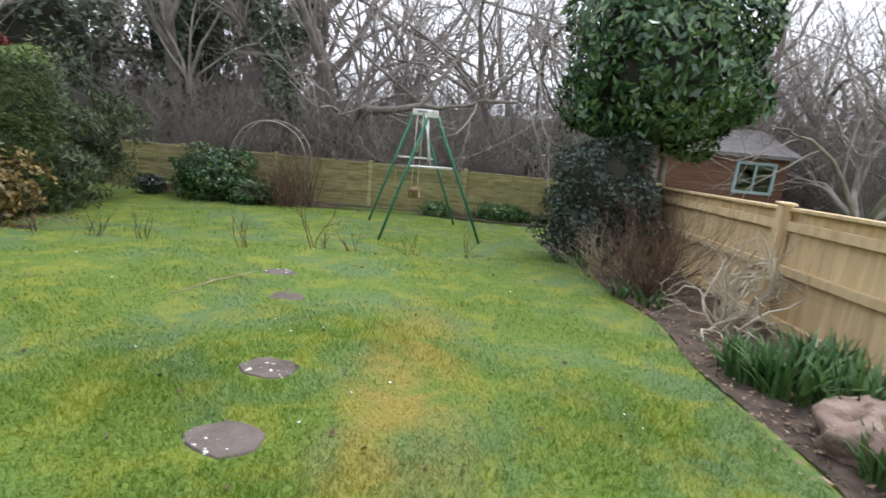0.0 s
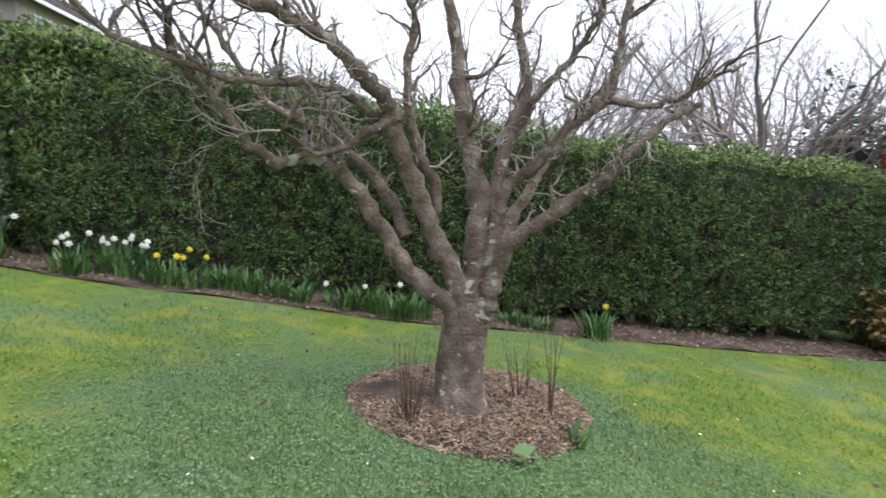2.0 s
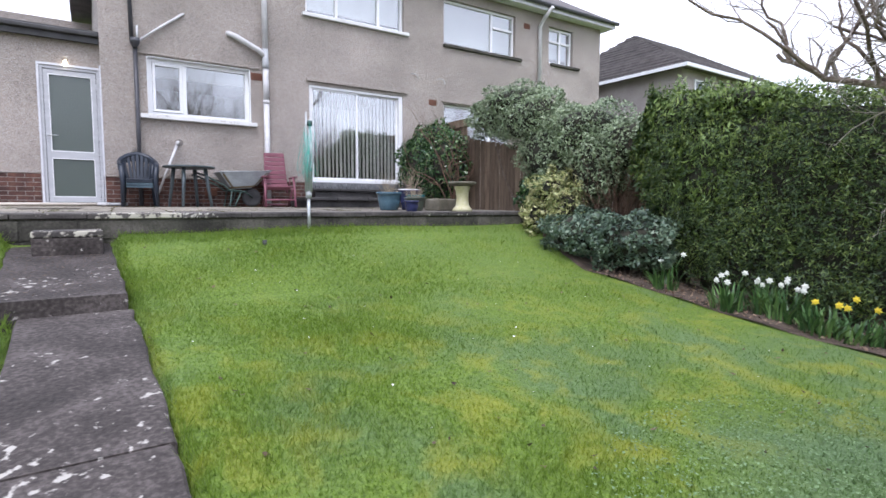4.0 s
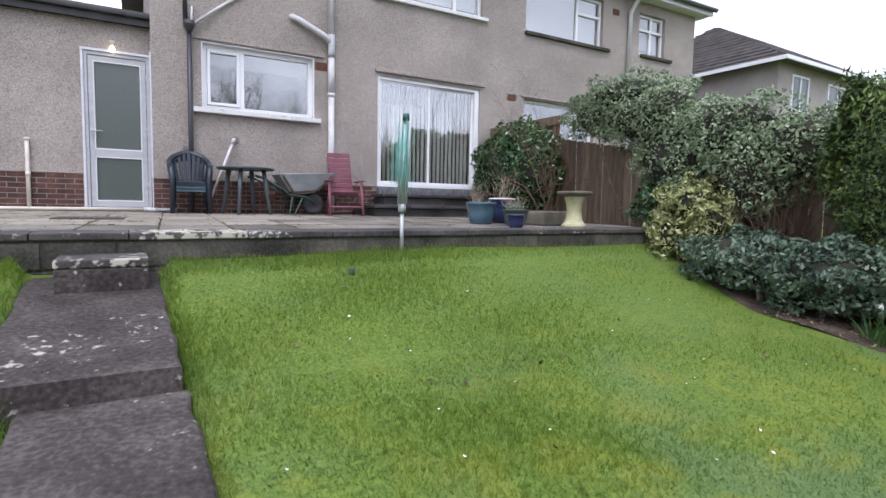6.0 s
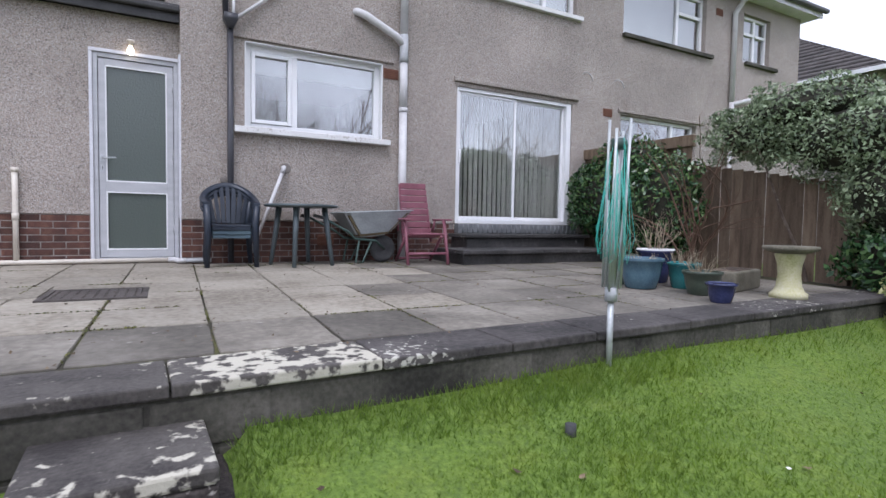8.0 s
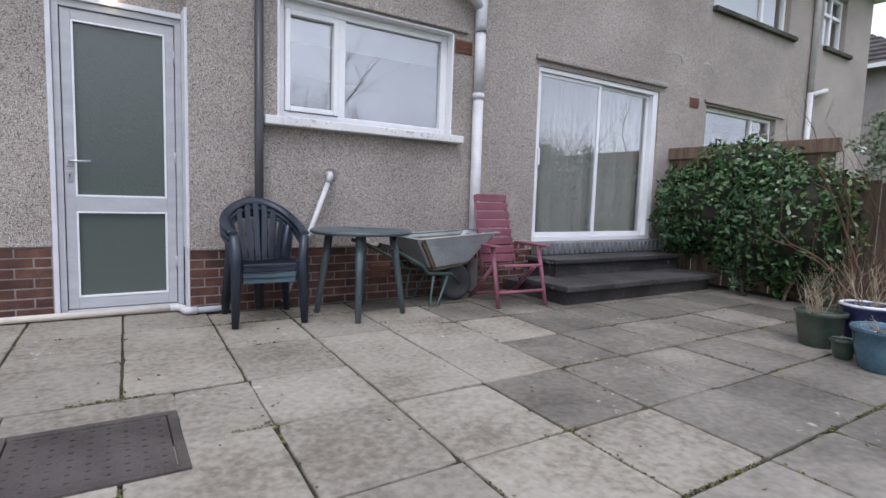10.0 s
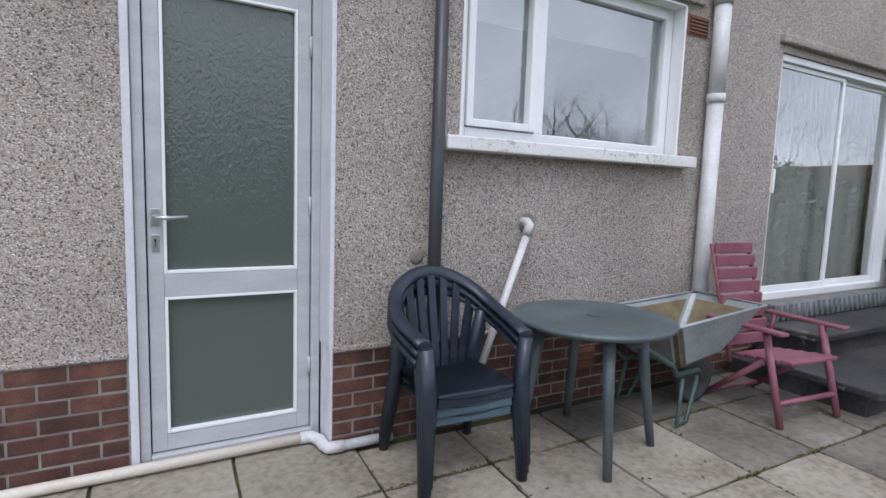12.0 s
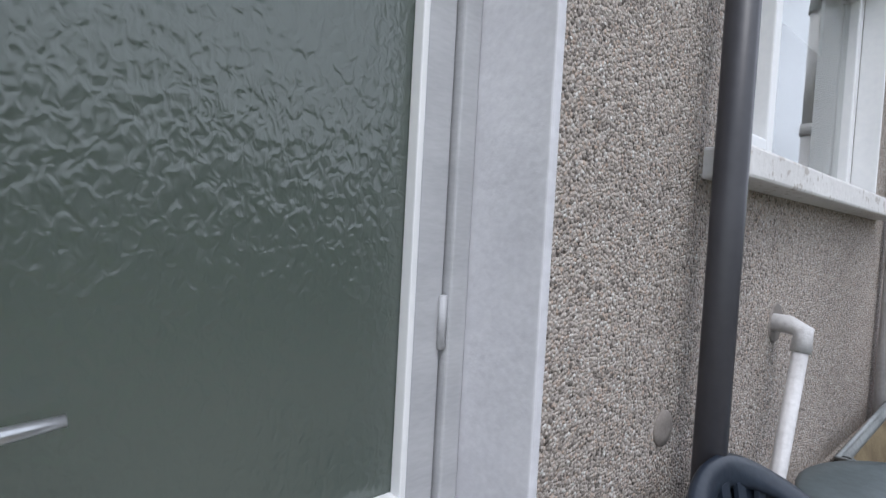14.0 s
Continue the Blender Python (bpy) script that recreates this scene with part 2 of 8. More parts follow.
M_DASH = dash_mat()
M_LAWN = lawn_mat("turf", 0.92)
M_BLADE = lawn_mat("grass_blade", 1.3, 0.5)
M_UPVC = mat("white_upvc", [(0.72, 0.73, 0.74), (0.80, 0.80, 0.80)], scale=3, rough=0.35, bump=0.05)
M_ALU = mat("aluminium_frame", [(0.38, 0.385, 0.40), (0.47, 0.475, 0.49)], scale=3, rough=0.45, bump=0.05, stretch=(1, 1, 4))
M_PAINT = mat("flaking_white_paint", [(0.54, 0.54, 0.57), (0.66, 0.66, 0.69)], scale=5, rough=0.6, bump=0.3, bump_scale=25)
M_SILL = speckle("painted_sill", [(0.62, 0.61, 0.60), (0.72, 0.71, 0.70)], (0.44, 0.41, 0.38), amount=0.61, spot_scale=40, rough=0.7)
M_GLASS = glass("window_glass", ior=2.55)
M_OBSCURE = glass("patterned_glass", (0.135, 0.165, 0.145), 0.07, 0.2, 60.0, (1.0, 1.0, 0.7), 0.4, 1.65)
# room surfaces coloured dark to stand for unlit rooms
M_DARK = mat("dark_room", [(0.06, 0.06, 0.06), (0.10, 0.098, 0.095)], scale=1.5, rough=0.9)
M_BLIND = mat("blind_fabric", [(0.68, 0.67, 0.66), (0.78, 0.77, 0.75)], scale=3, rough=0.8)
M_ROLLER = mat("roller_blind", [(0.44, 0.46, 0.46), (0.52, 0.54, 0.54)], scale=3, rough=0.8)
M_CHROME = mat("worn_chrome", [(0.42, 0.43, 0.44), (0.60, 0.61, 0.62)], scale=6, rough=0.28, metal=0.85, bump=0.05)
M_FASCIA = mat("black_fascia", [(0.015, 0.014, 0.014), (0.04, 0.038, 0.037)], scale=4, rough=0.5)
M_PIPEW = mat("white_pipe", [(0.46, 0.45, 0.45), (0.63, 0.62, 0.62)], scale=5, rough=0.45)
M_PIPEC = mat("cream_pipe", [(0.56, 0.50, 0.42), (0.68, 0.63, 0.55)], scale=6, rough=0.55)
M_PIPEB = mat("dark_pipe", [(0.034, 0.034, 0.041), (0.050, 0.050, 0.058)], scale=3, rough=0.42, bump=0.05)
M_PIPEG = mat("grey_pipe", [(0.30, 0.31, 0.32), (0.42, 0.43, 0.44)], scale=5, rough=0.5)
M_BRICK = mat("red_brick", [(0.045, 0.021, 0.017), (0.085, 0.036, 0.026), (0.13, 0.06, 0.04)], scale=9, rough=0.85, rand=0.3, bump_scale=90)
M_MORTAR = mat("mortar", [(0.17, 0.15, 0.135), (0.26, 0.235, 0.215)], scale=12, rough=0.95)
M_SLAB = speckle("paving_slab", [(0.148, 0.126, 0.096), (0.258, 0.23, 0.184), (0.332, 0.302, 0.25)], (0.45, 0.43, 0.39), amount=0.66, spot_scale=17, ragged=6.0, fine=0.5,
                 scale=1.9, rough=0.8, rand=0.13, bump_scale=60, bump=0.25)
# darker version of the paving slab colour
M_DARKSLAB = speckle("darker_paving_slab", [(0.075, 0.066, 0.054), (0.15, 0.134, 0.11), (0.238, 0.216, 0.181)], (0.36, 0.34, 0.31), amount=0.66, spot_scale=20,
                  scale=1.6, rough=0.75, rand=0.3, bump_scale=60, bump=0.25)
M_JOINT = mat("mossy_joint", [(0.018, 0.015, 0.011), (0.04, 0.036, 0.02), (0.085, 0.085, 0.022)], scale=2.5, rough=0.95)
M_CONC = speckle("weathered_concrete", [(0.02, 0.018, 0.017), (0.06, 0.053, 0.05), (0.115, 0.103, 0.096)], (0.48, 0.46, 0.40), amount=0.62, spot_scale=26, ragged=7.0, edge=0.04,
                 scale=2.2, rough=0.9, bump_scale=50, bump=0.5)
M_LICHEN = speckle("lichened_concrete", [(0.035, 0.03, 0.028), (0.10, 0.09, 0.08)], (0.48, 0.45, 0.37), amount=0.525, spot_scale=17, ragged=9.0, edge=0.05, scale=4, rough=0.9,
                   bump_scale=50, bump=0.5)
M_PATH = speckle("concrete_path", [(0.014, 0.011, 0.009), (0.047, 0.038, 0.034), (0.112, 0.095, 0.087)], (0.40, 0.375, 0.335), amount=0.6, spot_scale=17, ragged=7.0, edge=0.04, fine=0.5, scale=2.6,
                 rough=0.9, bump_scale=70, bump=0.5)
M_BLOCK = mat("mossy_block", [(0.025, 0.023, 0.018), (0.07, 0.066, 0.052), (0.13, 0.118, 0.10)], scale=3, rough=0.95, rand=0.25, bump=0.6)
M_SOIL = mat("bed_soil", [(0.03, 0.021, 0.014), (0.085, 0.06, 0.043), (0.155, 0.118, 0.085)], scale=5, rough=0.98, bump=0.9, bump_scale=30, bump_dist=0.03)
M_WOODFLOOR = mat("leaf_litter", [(0.04, 0.03, 0.02), (0.10, 0.075, 0.05)], scale=2, rough=0.98, bump=0.8)
M_FENCE = mat("green_stained_lap_fence", [(0.16, 0.138, 0.062), (0.31, 0.28, 0.125), (0.43, 0.37, 0.20)], scale=3, rough=0.9, rand=0.2, stretch=(1, 1, 6))
M_NEWFENCE = mat("new_treated_timber", [(0.50, 0.355, 0.18), (0.64, 0.475, 0.26), (0.71, 0.55, 0.33)], scale=2.5, rough=0.8, rand=0.1, stretch=(5, 5, 0.6), fine=0.2)
M_OLDFENCE = mat("brown_fence", [(0.07, 0.048, 0.03), (0.15, 0.105, 0.07), (0.20, 0.15, 0.10)], scale=3, rough=0.9, rand=0.2, stretch=(5, 5, 0.7))
M_BARK = speckle("lichened_bark", [(0.06, 0.04, 0.03), (0.135, 0.10, 0.076), (0.26, 0.215, 0.172)], (0.36, 0.345, 0.285), amount=0.578, spot_scale=16, scale=9, rough=0.95, bump=1.0, bump_scale=45, bump_dist=0.02)
M_TWIG = mat("grey_twig", [(0.24, 0.205, 0.185), (0.40, 0.35, 0.32)], scale=7, rough=0.95, bump=0)
M_FARBARK = mat("far_bark", [(0.15, 0.13, 0.113), (0.31, 0.27, 0.24)], scale=3, rough=0.95, bump=0.3)
M_ROOF = mat("roof_tile", [(0.06, 0.055, 0.052), (0.12, 0.105, 0.10)], scale=3, rough=0.85, rand=0.2)
M_HOUSE2 = mat("far_render", [(0.33, 0.29, 0.27), (0.40, 0.36, 0.335)], scale=1.5, rough=0.9)


# ---- building helpers ----
def box(bm, x0, x1, y0, y1, z0, z1, bevel=0.0):
    """A box into bm, edges rounded by bevel."""
    r = bmesh.ops.create_cube(bm, size=1.0)
    vs = r["verts"]
    bmesh.ops.scale(bm, vec=(x1 - x0, y1 - y0, z1 - z0), verts=vs)
    bmesh.ops.translate(bm, vec=((x0 + x1) / 2, (y0 + y1) / 2, (z0 + z1) / 2), verts=vs)
    if bevel:
        es = list({e for v in vs for e in v.link_edges})
        bmesh.ops.bevel(bm, geom=es, offset=bevel, segments=2, affect="EDGES", profile=0.5)
    return bm


def boxm(*a, bevel=0.0):
    return box(bmesh.new(), *a, bevel=bevel)


def tube(bm, pts, radii, seg=8, cap=True):
    """A round bar along pts."""
    pts = [Vector(p) for p in pts]
    if not hasattr(radii, "__len__"):
        radii = [radii] * len(pts)
    rings = []
    n0 = None
    for i, p in enumerate(pts):
        d = (pts[min(i + 1, len(pts) - 1)] - pts[max(i - 1, 0)]).normalized()
        if n0 is None:
            n0 = d.orthogonal().normalized()
        else:
            n0 = (n0 - d * n0.dot(d)).normalized()
        c = d.cross(n0)
        rings.append([bm.verts.new(p + (n0 * math.cos(2 * math.pi * k / seg) + c * math.sin(2 * math.pi * k / seg)) * radii[i]) for k in range(seg)])
    for a, b in zip(rings, rings[1:]):
        for k in range(seg):
            bm.faces.new((a[k], a[(k + 1) % seg], b[(k + 1) % seg], b[k])).smooth = True
    if cap:
        bm.faces.new(rings[0][::-1])
        bm.faces.new(rings[-1])
    return bm


def tubem(pts, radii, seg=8):
    return tube(bmesh.new(), pts, radii, seg)


def lathe(bm, prof, seg=20, at=(0, 0, 0)):
    """A turned shape from (radius, height) pairs."""
    rings = [[bm.verts.new((at[0] + r * math.cos(2 * math.pi * k / seg), at[1] + r * math.sin(2 * math.pi * k / seg), at[2] + z)) for k in range(seg)] for r, z in prof]
    for a, b in zip(rings, rings[1:]):
        for k in range(seg):
            bm.faces.new((a[k], a[(k + 1) % seg], b[(k + 1) % seg], b[k])).smooth = True
    bm.faces.new(rings[0][::-1])
    bm.faces.new(rings[-1])
    return bm


def data_of(name, bm, material):
    me = bpy.data.meshes.new(name)
    bmesh.ops.recalc_face_normals(bm, faces=bm.faces)
    bm.to_mesh(me)
    bm.free()
    me.materials.append(material)
    return me


def part(name, bm, material, parent=None, label=""):
    ob = new(name, data_of(name, bm, material))
    if parent is not None:
        ob.parent = parent
    return tagged(ob, label)


def thing(name, label, category, at=(0, 0, 0), rz=0.0, group="", kind=""):
    e = new(name)
    e.matrix_world = pose(*at, 0, 0, rz)
    return tagged(e, label, category, group, kind)


def struct(name, bm, material, label="", category=""):
    return tagged(part(name, bm, material), label, category, kind="structure")


def raw(name, V, F, material, parent=None, smooth=False):
    """A mesh straight from arrays of corners and of faces with the same number of corners each."""
    V, F = np.asarray(V, dtype=np.float32), np.asarray(F, dtype=np.int32)
    me = bpy.data.meshes.new(name)
    k = F.shape[1]
    me.vertices.add(len(V))
    me.vertices.foreach_set("co", V.ravel())
    me.loops.add(F.size)
    me.loops.foreach_set("vertex_index", F.ravel())
    me.polygons.add(len(F))
    me.polygons.foreach_set("loop_start", np.arange(0, F.size, k, dtype=np.int32))
    if smooth:
        me.polygons.foreach_set("use_smooth", np.ones(len(F), dtype=bool))
    me.update(calc_edges=True)
    me.materials.append(material)
    ob = new(name, me)
    if parent is not None:
        ob.parent = parent
    return ob


# ---- ground ----
PROFILE_Y = [-60, -6.5, -6.1, -5.6, -4.75, -3.5, -2.0, 0.0, 2.0, 5.0, 7.6, 12.0, 22.0, 60.0, 900.0]
PROFILE_Z = [1.05, 1.09, 0.94, 0.80, 0.555, 0.37, 0.165, -0.075, -0.23, -0.45, -0.625, -0.865, -1.385, -1.885, -2.385]


def ground_z(x, y):
    mid, half = np.where(y < -4.7, -0.17, -0.26), np.where(y < -4.7, 0.44, 0.37)
    dip = 0.10 * np.clip((half + 0.03 - np.abs(x - mid)) / 0.06, 0, 1) * np.clip((-0.8 - y) / 0.3, 0, 1)
    low = np.clip((y - 6.70 - 0.155 * np.clip(x + 1.3, -6, 4)) / 0.3, 0, 1)
    return np.interp(y, PROFILE_Y, PROFILE_Z) - dip - 0.115 * low * low * (3 - 2 * low) + 0.012 * np.sin(x * 1.7 + y * 0.9) + 0.010 * np.sin(y * 2.3 - x)


def sheet(name, xs, ys, material, lift=0.0, zf=ground_z):
    X, Y = np.meshgrid(xs, ys)
    Zs = zf(X, Y) + lift
    V = np.stack([X, Y, Zs], -1).reshape(-1, 3)
    nx, ny = len(xs), len(ys)
    i = (np.arange(ny - 1)[:, None] * nx + np.arange(nx - 1)[None, :]).ravel()
    return raw(name, V, np.stack([i, i + 1, i + nx + 1, i + nx], -1), material, smooth=True)


gx = np.concatenate([[-900, -300, -100, -40, -20], np.arange(-12, -0.8, 0.25), np.arange(-0.75, 0.46, 0.05), np.arange(0.5, 12.1, 0.25), [20, 40, 100, 300, 900]])
gy = np.concatenate([[-900, -200, -60, -30, -20, -12], np.arange(-6.46, 5.2, 0.22), np.arange(5.3, 8.0, 0.08), np.arange(8.1, 14, 0.22), [16, 18, 20, 25, 30, 45, 60, 100, 200, 400, 900]])
tagged(sheet("ground", gx, gy, M_LAWN), "mossy damp green lawn sloping down from the house", "lawn", kind="structure")


# ---- house ----
def wall_with_holes(x0, x1, z0, z1, yf, yb, holes):
    """An upright wall between yf (front) and yb, with rectangular openings right through it."""
    xs = sorted({x0, x1, *[h[0] for h in holes], *[h[1] for h in holes]})
    zs = sorted({z0, z1, *[h[2] for h in holes], *[h[3] for h in holes]})
    bm = bmesh.new()
    solid = {}
    for i in range(len(xs) - 1):
        for k in range(len(zs) - 1):
            cx, cz = (xs[i] + xs[i + 1]) / 2, (zs[k] + zs[k + 1]) / 2
            solid[i, k] = not any(h[0] < cx < h[1] and h[2] < cz < h[3] for h in holes)
    vert = {}

    def v(i, k, y):
        if (i, k, y) not in vert:
            vert[i, k, y] = bm.verts.new((xs[i], y, zs[k]))
        return vert[i, k, y]

    for (i, k), s in solid.items():
        if not s:
            continue
        bm.faces.new((v(i, k, yf), v(i + 1, k, yf), v(i + 1, k + 1, yf), v(i, k + 1, yf)))
        bm.faces.new((v(i, k, yb), v(i, k + 1, yb), v(i + 1, k + 1, yb), v(i + 1, k, yb)))
        for di, dk, a, b in ((-1, 0, (i, k), (i, k + 1)), (1, 0, (i + 1, k), (i + 1, k + 1)), (0, -1, (i, k), (i + 1, k)), (0, 1, (i, k + 1), (i + 1, k + 1))):
            if not solid.get((i + di, k + dk), False):
                bm.faces.new((v(*a, yf), v(*b, yf), v(*b, yb), v(*a, yb)))
    return bm


SKEW = Matrix.Translation((-3.3, -11.12, 0)) @ pose(0, 0, 0, 0, 0, -1.2) @ Matrix.Translation((3.3, 11.12, 0))
earlier = set(bpy.data.objects)
WALL_Y, EXT_Y, CORNER_X, PATIO_Z = -11.155, -11.315, -0.735, 1.335
W_KITCHEN, W_SLIDE, W_TWO = (-3.225, -1.45, 3.0, 4.03), (-6.68, -4.43, 1.87, 3.91), (-9.92, -7.83, 2.95, 3.87)
W_UPA, W_UPB, W_UPC = (-6.72, -4.38, 5.36, 6.42), (-10.1, -7.82, 5.3, 6.38), (-12.27, -11.32, 5.36, 6.35)
struct("wall_main", wall_with_holes(-13.42, CORNER_X, 0.8, 6.62, WALL_Y, WALL_Y - 0.28, [W_KITCHEN, W_SLIDE, W_TWO, W_UPA, W_UPB, W_UPC]), M_DASH,
       "pinkish grey pebbledashed rear wall of two houses", "wall")
struct("wall_extension", wall_with_holes(CORNER_X - 0.02, 7.5, 0.8, 4.14, EXT_Y, EXT_Y - 0.25, [(CORNER_X - 0.02, 0.13, 1.36, 3.70)]), M_DASH,
       "pebbledashed wall of the flat-roofed extension", "wall")
struct("wall_side", boxm(CORNER_X - 0.25, CORNER_X, -19.0, WALL_Y - 0.283, 0.8, 6.62), M_DASH, "pebbledashed side wall above the extension", "wall")
struct("wall_end", boxm(-13.42, -13.17, -19.0, WALL_Y - 0.283, 0.8, 6.62), M_DASH, "pebbledashed end wall of the neighbouring half", "wall")
struct("wall_far", boxm(-13.6, 7.5, -19.3, -19.003, 0.8, 6.62), M_DASH, "pebbledashed far wall of the house", "wall")
struct("wall_extension_end", boxm(7.25, 7.5, -19.0, EXT_Y - 0.253, 0.8, 4.14), M_DASH, "pebbledashed end wall of the extension", "wall")
# plain rooms added behind the panes, their dimness put into the dark colour
struct("room_floor", boxm(-13.3, 7.2, -18.9, -11.7, 1.42, 1.48), M_DARK, "dim floor indoors", "floor")
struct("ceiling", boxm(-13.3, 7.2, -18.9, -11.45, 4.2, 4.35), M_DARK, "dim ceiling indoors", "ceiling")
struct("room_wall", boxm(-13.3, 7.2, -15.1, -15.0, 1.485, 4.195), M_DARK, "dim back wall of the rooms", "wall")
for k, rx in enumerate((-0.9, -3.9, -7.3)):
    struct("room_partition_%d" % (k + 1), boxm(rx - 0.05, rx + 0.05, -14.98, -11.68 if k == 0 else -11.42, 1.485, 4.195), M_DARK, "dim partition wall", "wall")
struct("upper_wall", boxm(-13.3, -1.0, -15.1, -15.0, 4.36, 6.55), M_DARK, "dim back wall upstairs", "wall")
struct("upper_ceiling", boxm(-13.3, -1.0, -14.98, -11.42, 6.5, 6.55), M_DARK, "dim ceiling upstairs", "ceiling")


def casement(name, hole, label, mullions=(), sashes=(), blind=0.0, mullion_mat=None, inset=0.09, sill=None, fw=0.06, vents=()):
    """A glazed window in its opening: outer frame, posts, opening sashes, panes, sill."""
    x0, x1, z0, z1 = hole
    y = WALL_Y - inset
    m = mullion_mat or M_UPVC
    w = tagged(new(name), label, "window", kind="structure")
    part("window_frame", box(box(box(boxm(x0, x0 + fw, y - 0.07, y, z0, z1, bevel=0.006), x1 - fw, x1, y - 0.07, y, z0, z1, 0.006),
                                 x0 + fw, x1 - fw, y - 0.07, y, z0, z0 + fw, 0.006), x0 + fw, x1 - fw, y - 0.07, y, z1 - fw, z1, 0.006), m, w)
    edges = [x0 + fw, *mullions, x1 - fw]
    for q in mullions:
        part("mullion", boxm(q - 0.035, q + 0.035, y - 0.065, y - 0.002, z0 + fw, z1 - fw, bevel=0.005), m, w)
    for i, (a, b) in enumerate(zip(edges, edges[1:])):
        a2, b2 = a + (0.035 if i else 0), b - (0.035 if i < len(edges) - 2 else 0)
        zt = z1 - fw
        if i in sashes:
            s = 0.05
            part("sash", box(box(box(boxm(a2 + 0.004, a2 + s, y - 0.05, y + 0.016, z0 + fw + 0.004, zt - 0.004, bevel=0.006), b2 - s, b2 - 0.004, y - 0.05, y + 0.016, z0 + fw + 0.004, zt - 0.004, 0.006),
                                 a2 + s, b2 - s, y - 0.05, y + 0.016, z0 + fw + 0.004, z0 + fw + s, 0.006), a2 + s, b2 - s, y - 0.05, y + 0.016, zt - s, zt - 0.004, 0.006), m, w)
        if i in vents:
            zq = zt - (zt - z0) * 0.33
            part("transom", boxm(a2, b2, y - 0.06, y + 0.01, zq - 0.03, zq + 0.03, bevel=0.005), m, w)
        p = part("pane", boxm(a2 - 0.004, b2 + 0.004, y - 0.045, y - 0.039, z0 + fw - 0.004, zt + 0.004), M_GLASS, w)
        p.visible_shadow = False
    if sill:
        sx0, sx1, sz0, sz1, out, sm = sill
        part("window_sill", boxm(sx0, sx1, y + 0.002, WALL_Y + out, sz0, sz1, bevel=0.008), sm, w)
    if blind:
        part("roller_blind", boxm(x0 + 0.05, x1 - 0.05, y - 0.16, y - 0.155, z1 - blind, z1 - 0.02), M_ROLLER, w, "pale roller blind pulled part way down")
    return w


casement("window_1", W_KITCHEN, "white plastic kitchen window with one opening side light", (-2.06,), (1,), 0.3, sill=(-3.33, -1.31, 2.925, 3.0, 0.105, M_SILL), inset=0.095, fw=0.075)
x0, x1, z0, z1 = W_KITCHEN
struct("window_reveal", box(box(boxm(x0 - 0.012, x0 + 0.004, WALL_Y - 0.094, WALL_Y + 0.006, z0, z1 + 0.004, bevel=0.004), x1 - 0.004, x1 + 0.012, WALL_Y - 0.094, WALL_Y + 0.006, z0, z1 + 0.004, 0.004),
                            x0 + 0.004, x1 - 0.004, WALL_Y - 0.094, WALL_Y + 0.006, z1 - 0.004, z1 + 0.012, 0.004), M_UPVC, "smooth white painted reveal of the kitchen window", "trim")
casement("window_2", W_TWO, "neighbour's white window above the boundary fence", (-9.3,), (), 0.0, vents=(0,), sill=(-10.1, -7.8, 2.89, 2.95, 0.06, M_BLOCK))
casement("window_3", W_UPA, "white upstairs window with bright net curtain", (-6.1, -5.1), (), 0.9, sill=(-6.82, -4.3, 5.29, 5.36, 0.07, M_SILL))
casement("window_4", W_UPB, "white upstairs window with a small opening light", (-9.36,), (), 0.95, vents=(0,), sill=(-10.3, -7.8, 5.23, 5.3, 0.07, M_BLOCK))
casement("window_5", W_UPC, "small white upstairs window of the neighbouring half", (-11.83,), (), 0.8, vents=(0, 1), sill=(-12.52, -11.38, 5.29, 5.36, 0.07, M_BLOCK))

# sliding patio door
x0, x1, z0, z1 = W_SLIDE
slide = tagged(new("door_1"), "closed white aluminium sliding patio door with two large panes", "door", kind="structure")
y = WALL_Y - 0.02
part("door_frame", box(box(box(boxm(x0, x0 + 0.10, y - 0.12, y, z0, z1, bevel=0.006), x1 - 0.05, x1, y - 0.12, y, z0, z1, 0.006),
                           x0 + 0.10, x1 - 0.05, y - 0.12, y + 0.01, z0, z0 + 0.06, 0.006), x0 + 0.10, x1 - 0.05, y - 0.12, y, z1 - 0.055, z1, 0.006), M_UPVC, slide)
for k, (a, b, dy) in enumerate(((-5.56, x1 - 0.05, -0.03), (x0 + 0.10, -5.52, -0.075))):
    leaf = part("sliding_panel", box(box(box(boxm(a, a + 0.045, y + dy - 0.035, y + dy, z0 + 0.062, z1 - 0.058, bevel=0.004), b - 0.045, b - 0.002, y + dy - 0.035, y + dy, z0 + 0.062, z1 - 0.058, 0.004),
                                         a + 0.045, b - 0.045, y + dy - 0.035, y + dy, z0 + 0.062, z0 + 0.11, 0.004), a + 0.045, b - 0.045, y + dy - 0.035, y + dy, z1 - 0.095, z1 - 0.058, 0.004), M_UPVC, slide)
    p = part("pane", boxm(a + 0.04, b - 0.04, y + dy - 0.02, y + dy - 0.014, z0 + 0.105, z1 - 0.09), M_GLASS, leaf)
    p.visible_shadow = False
    if k == 0:
        part("handle", boxm(b - 0.04, b - 0.008, y + dy + 0.001, y + dy + 0.035, 2.78, 2.98, bevel=0.008), M_UPVC, leaf)
part("lintel_hood", boxm(x0 - 0.12, x1 + 0.06, WALL_Y - 0.05, WALL_Y + 0.05, z1 + 0.06, z1 + 0.13, bevel=0.015), M_DASH, slide)
blind = thing("vertical_blind", "pale grey vertical slat blind hanging behind the patio door", "blind", (0, 0, 0))
part("headrail", boxm(x0 - 0.5, x1 + 0.15, WALL_Y - 0.36, WALL_Y - 0.30, z1 + 0.02, z1 + 0.07, bevel=0.004), M_UPVC, blind)
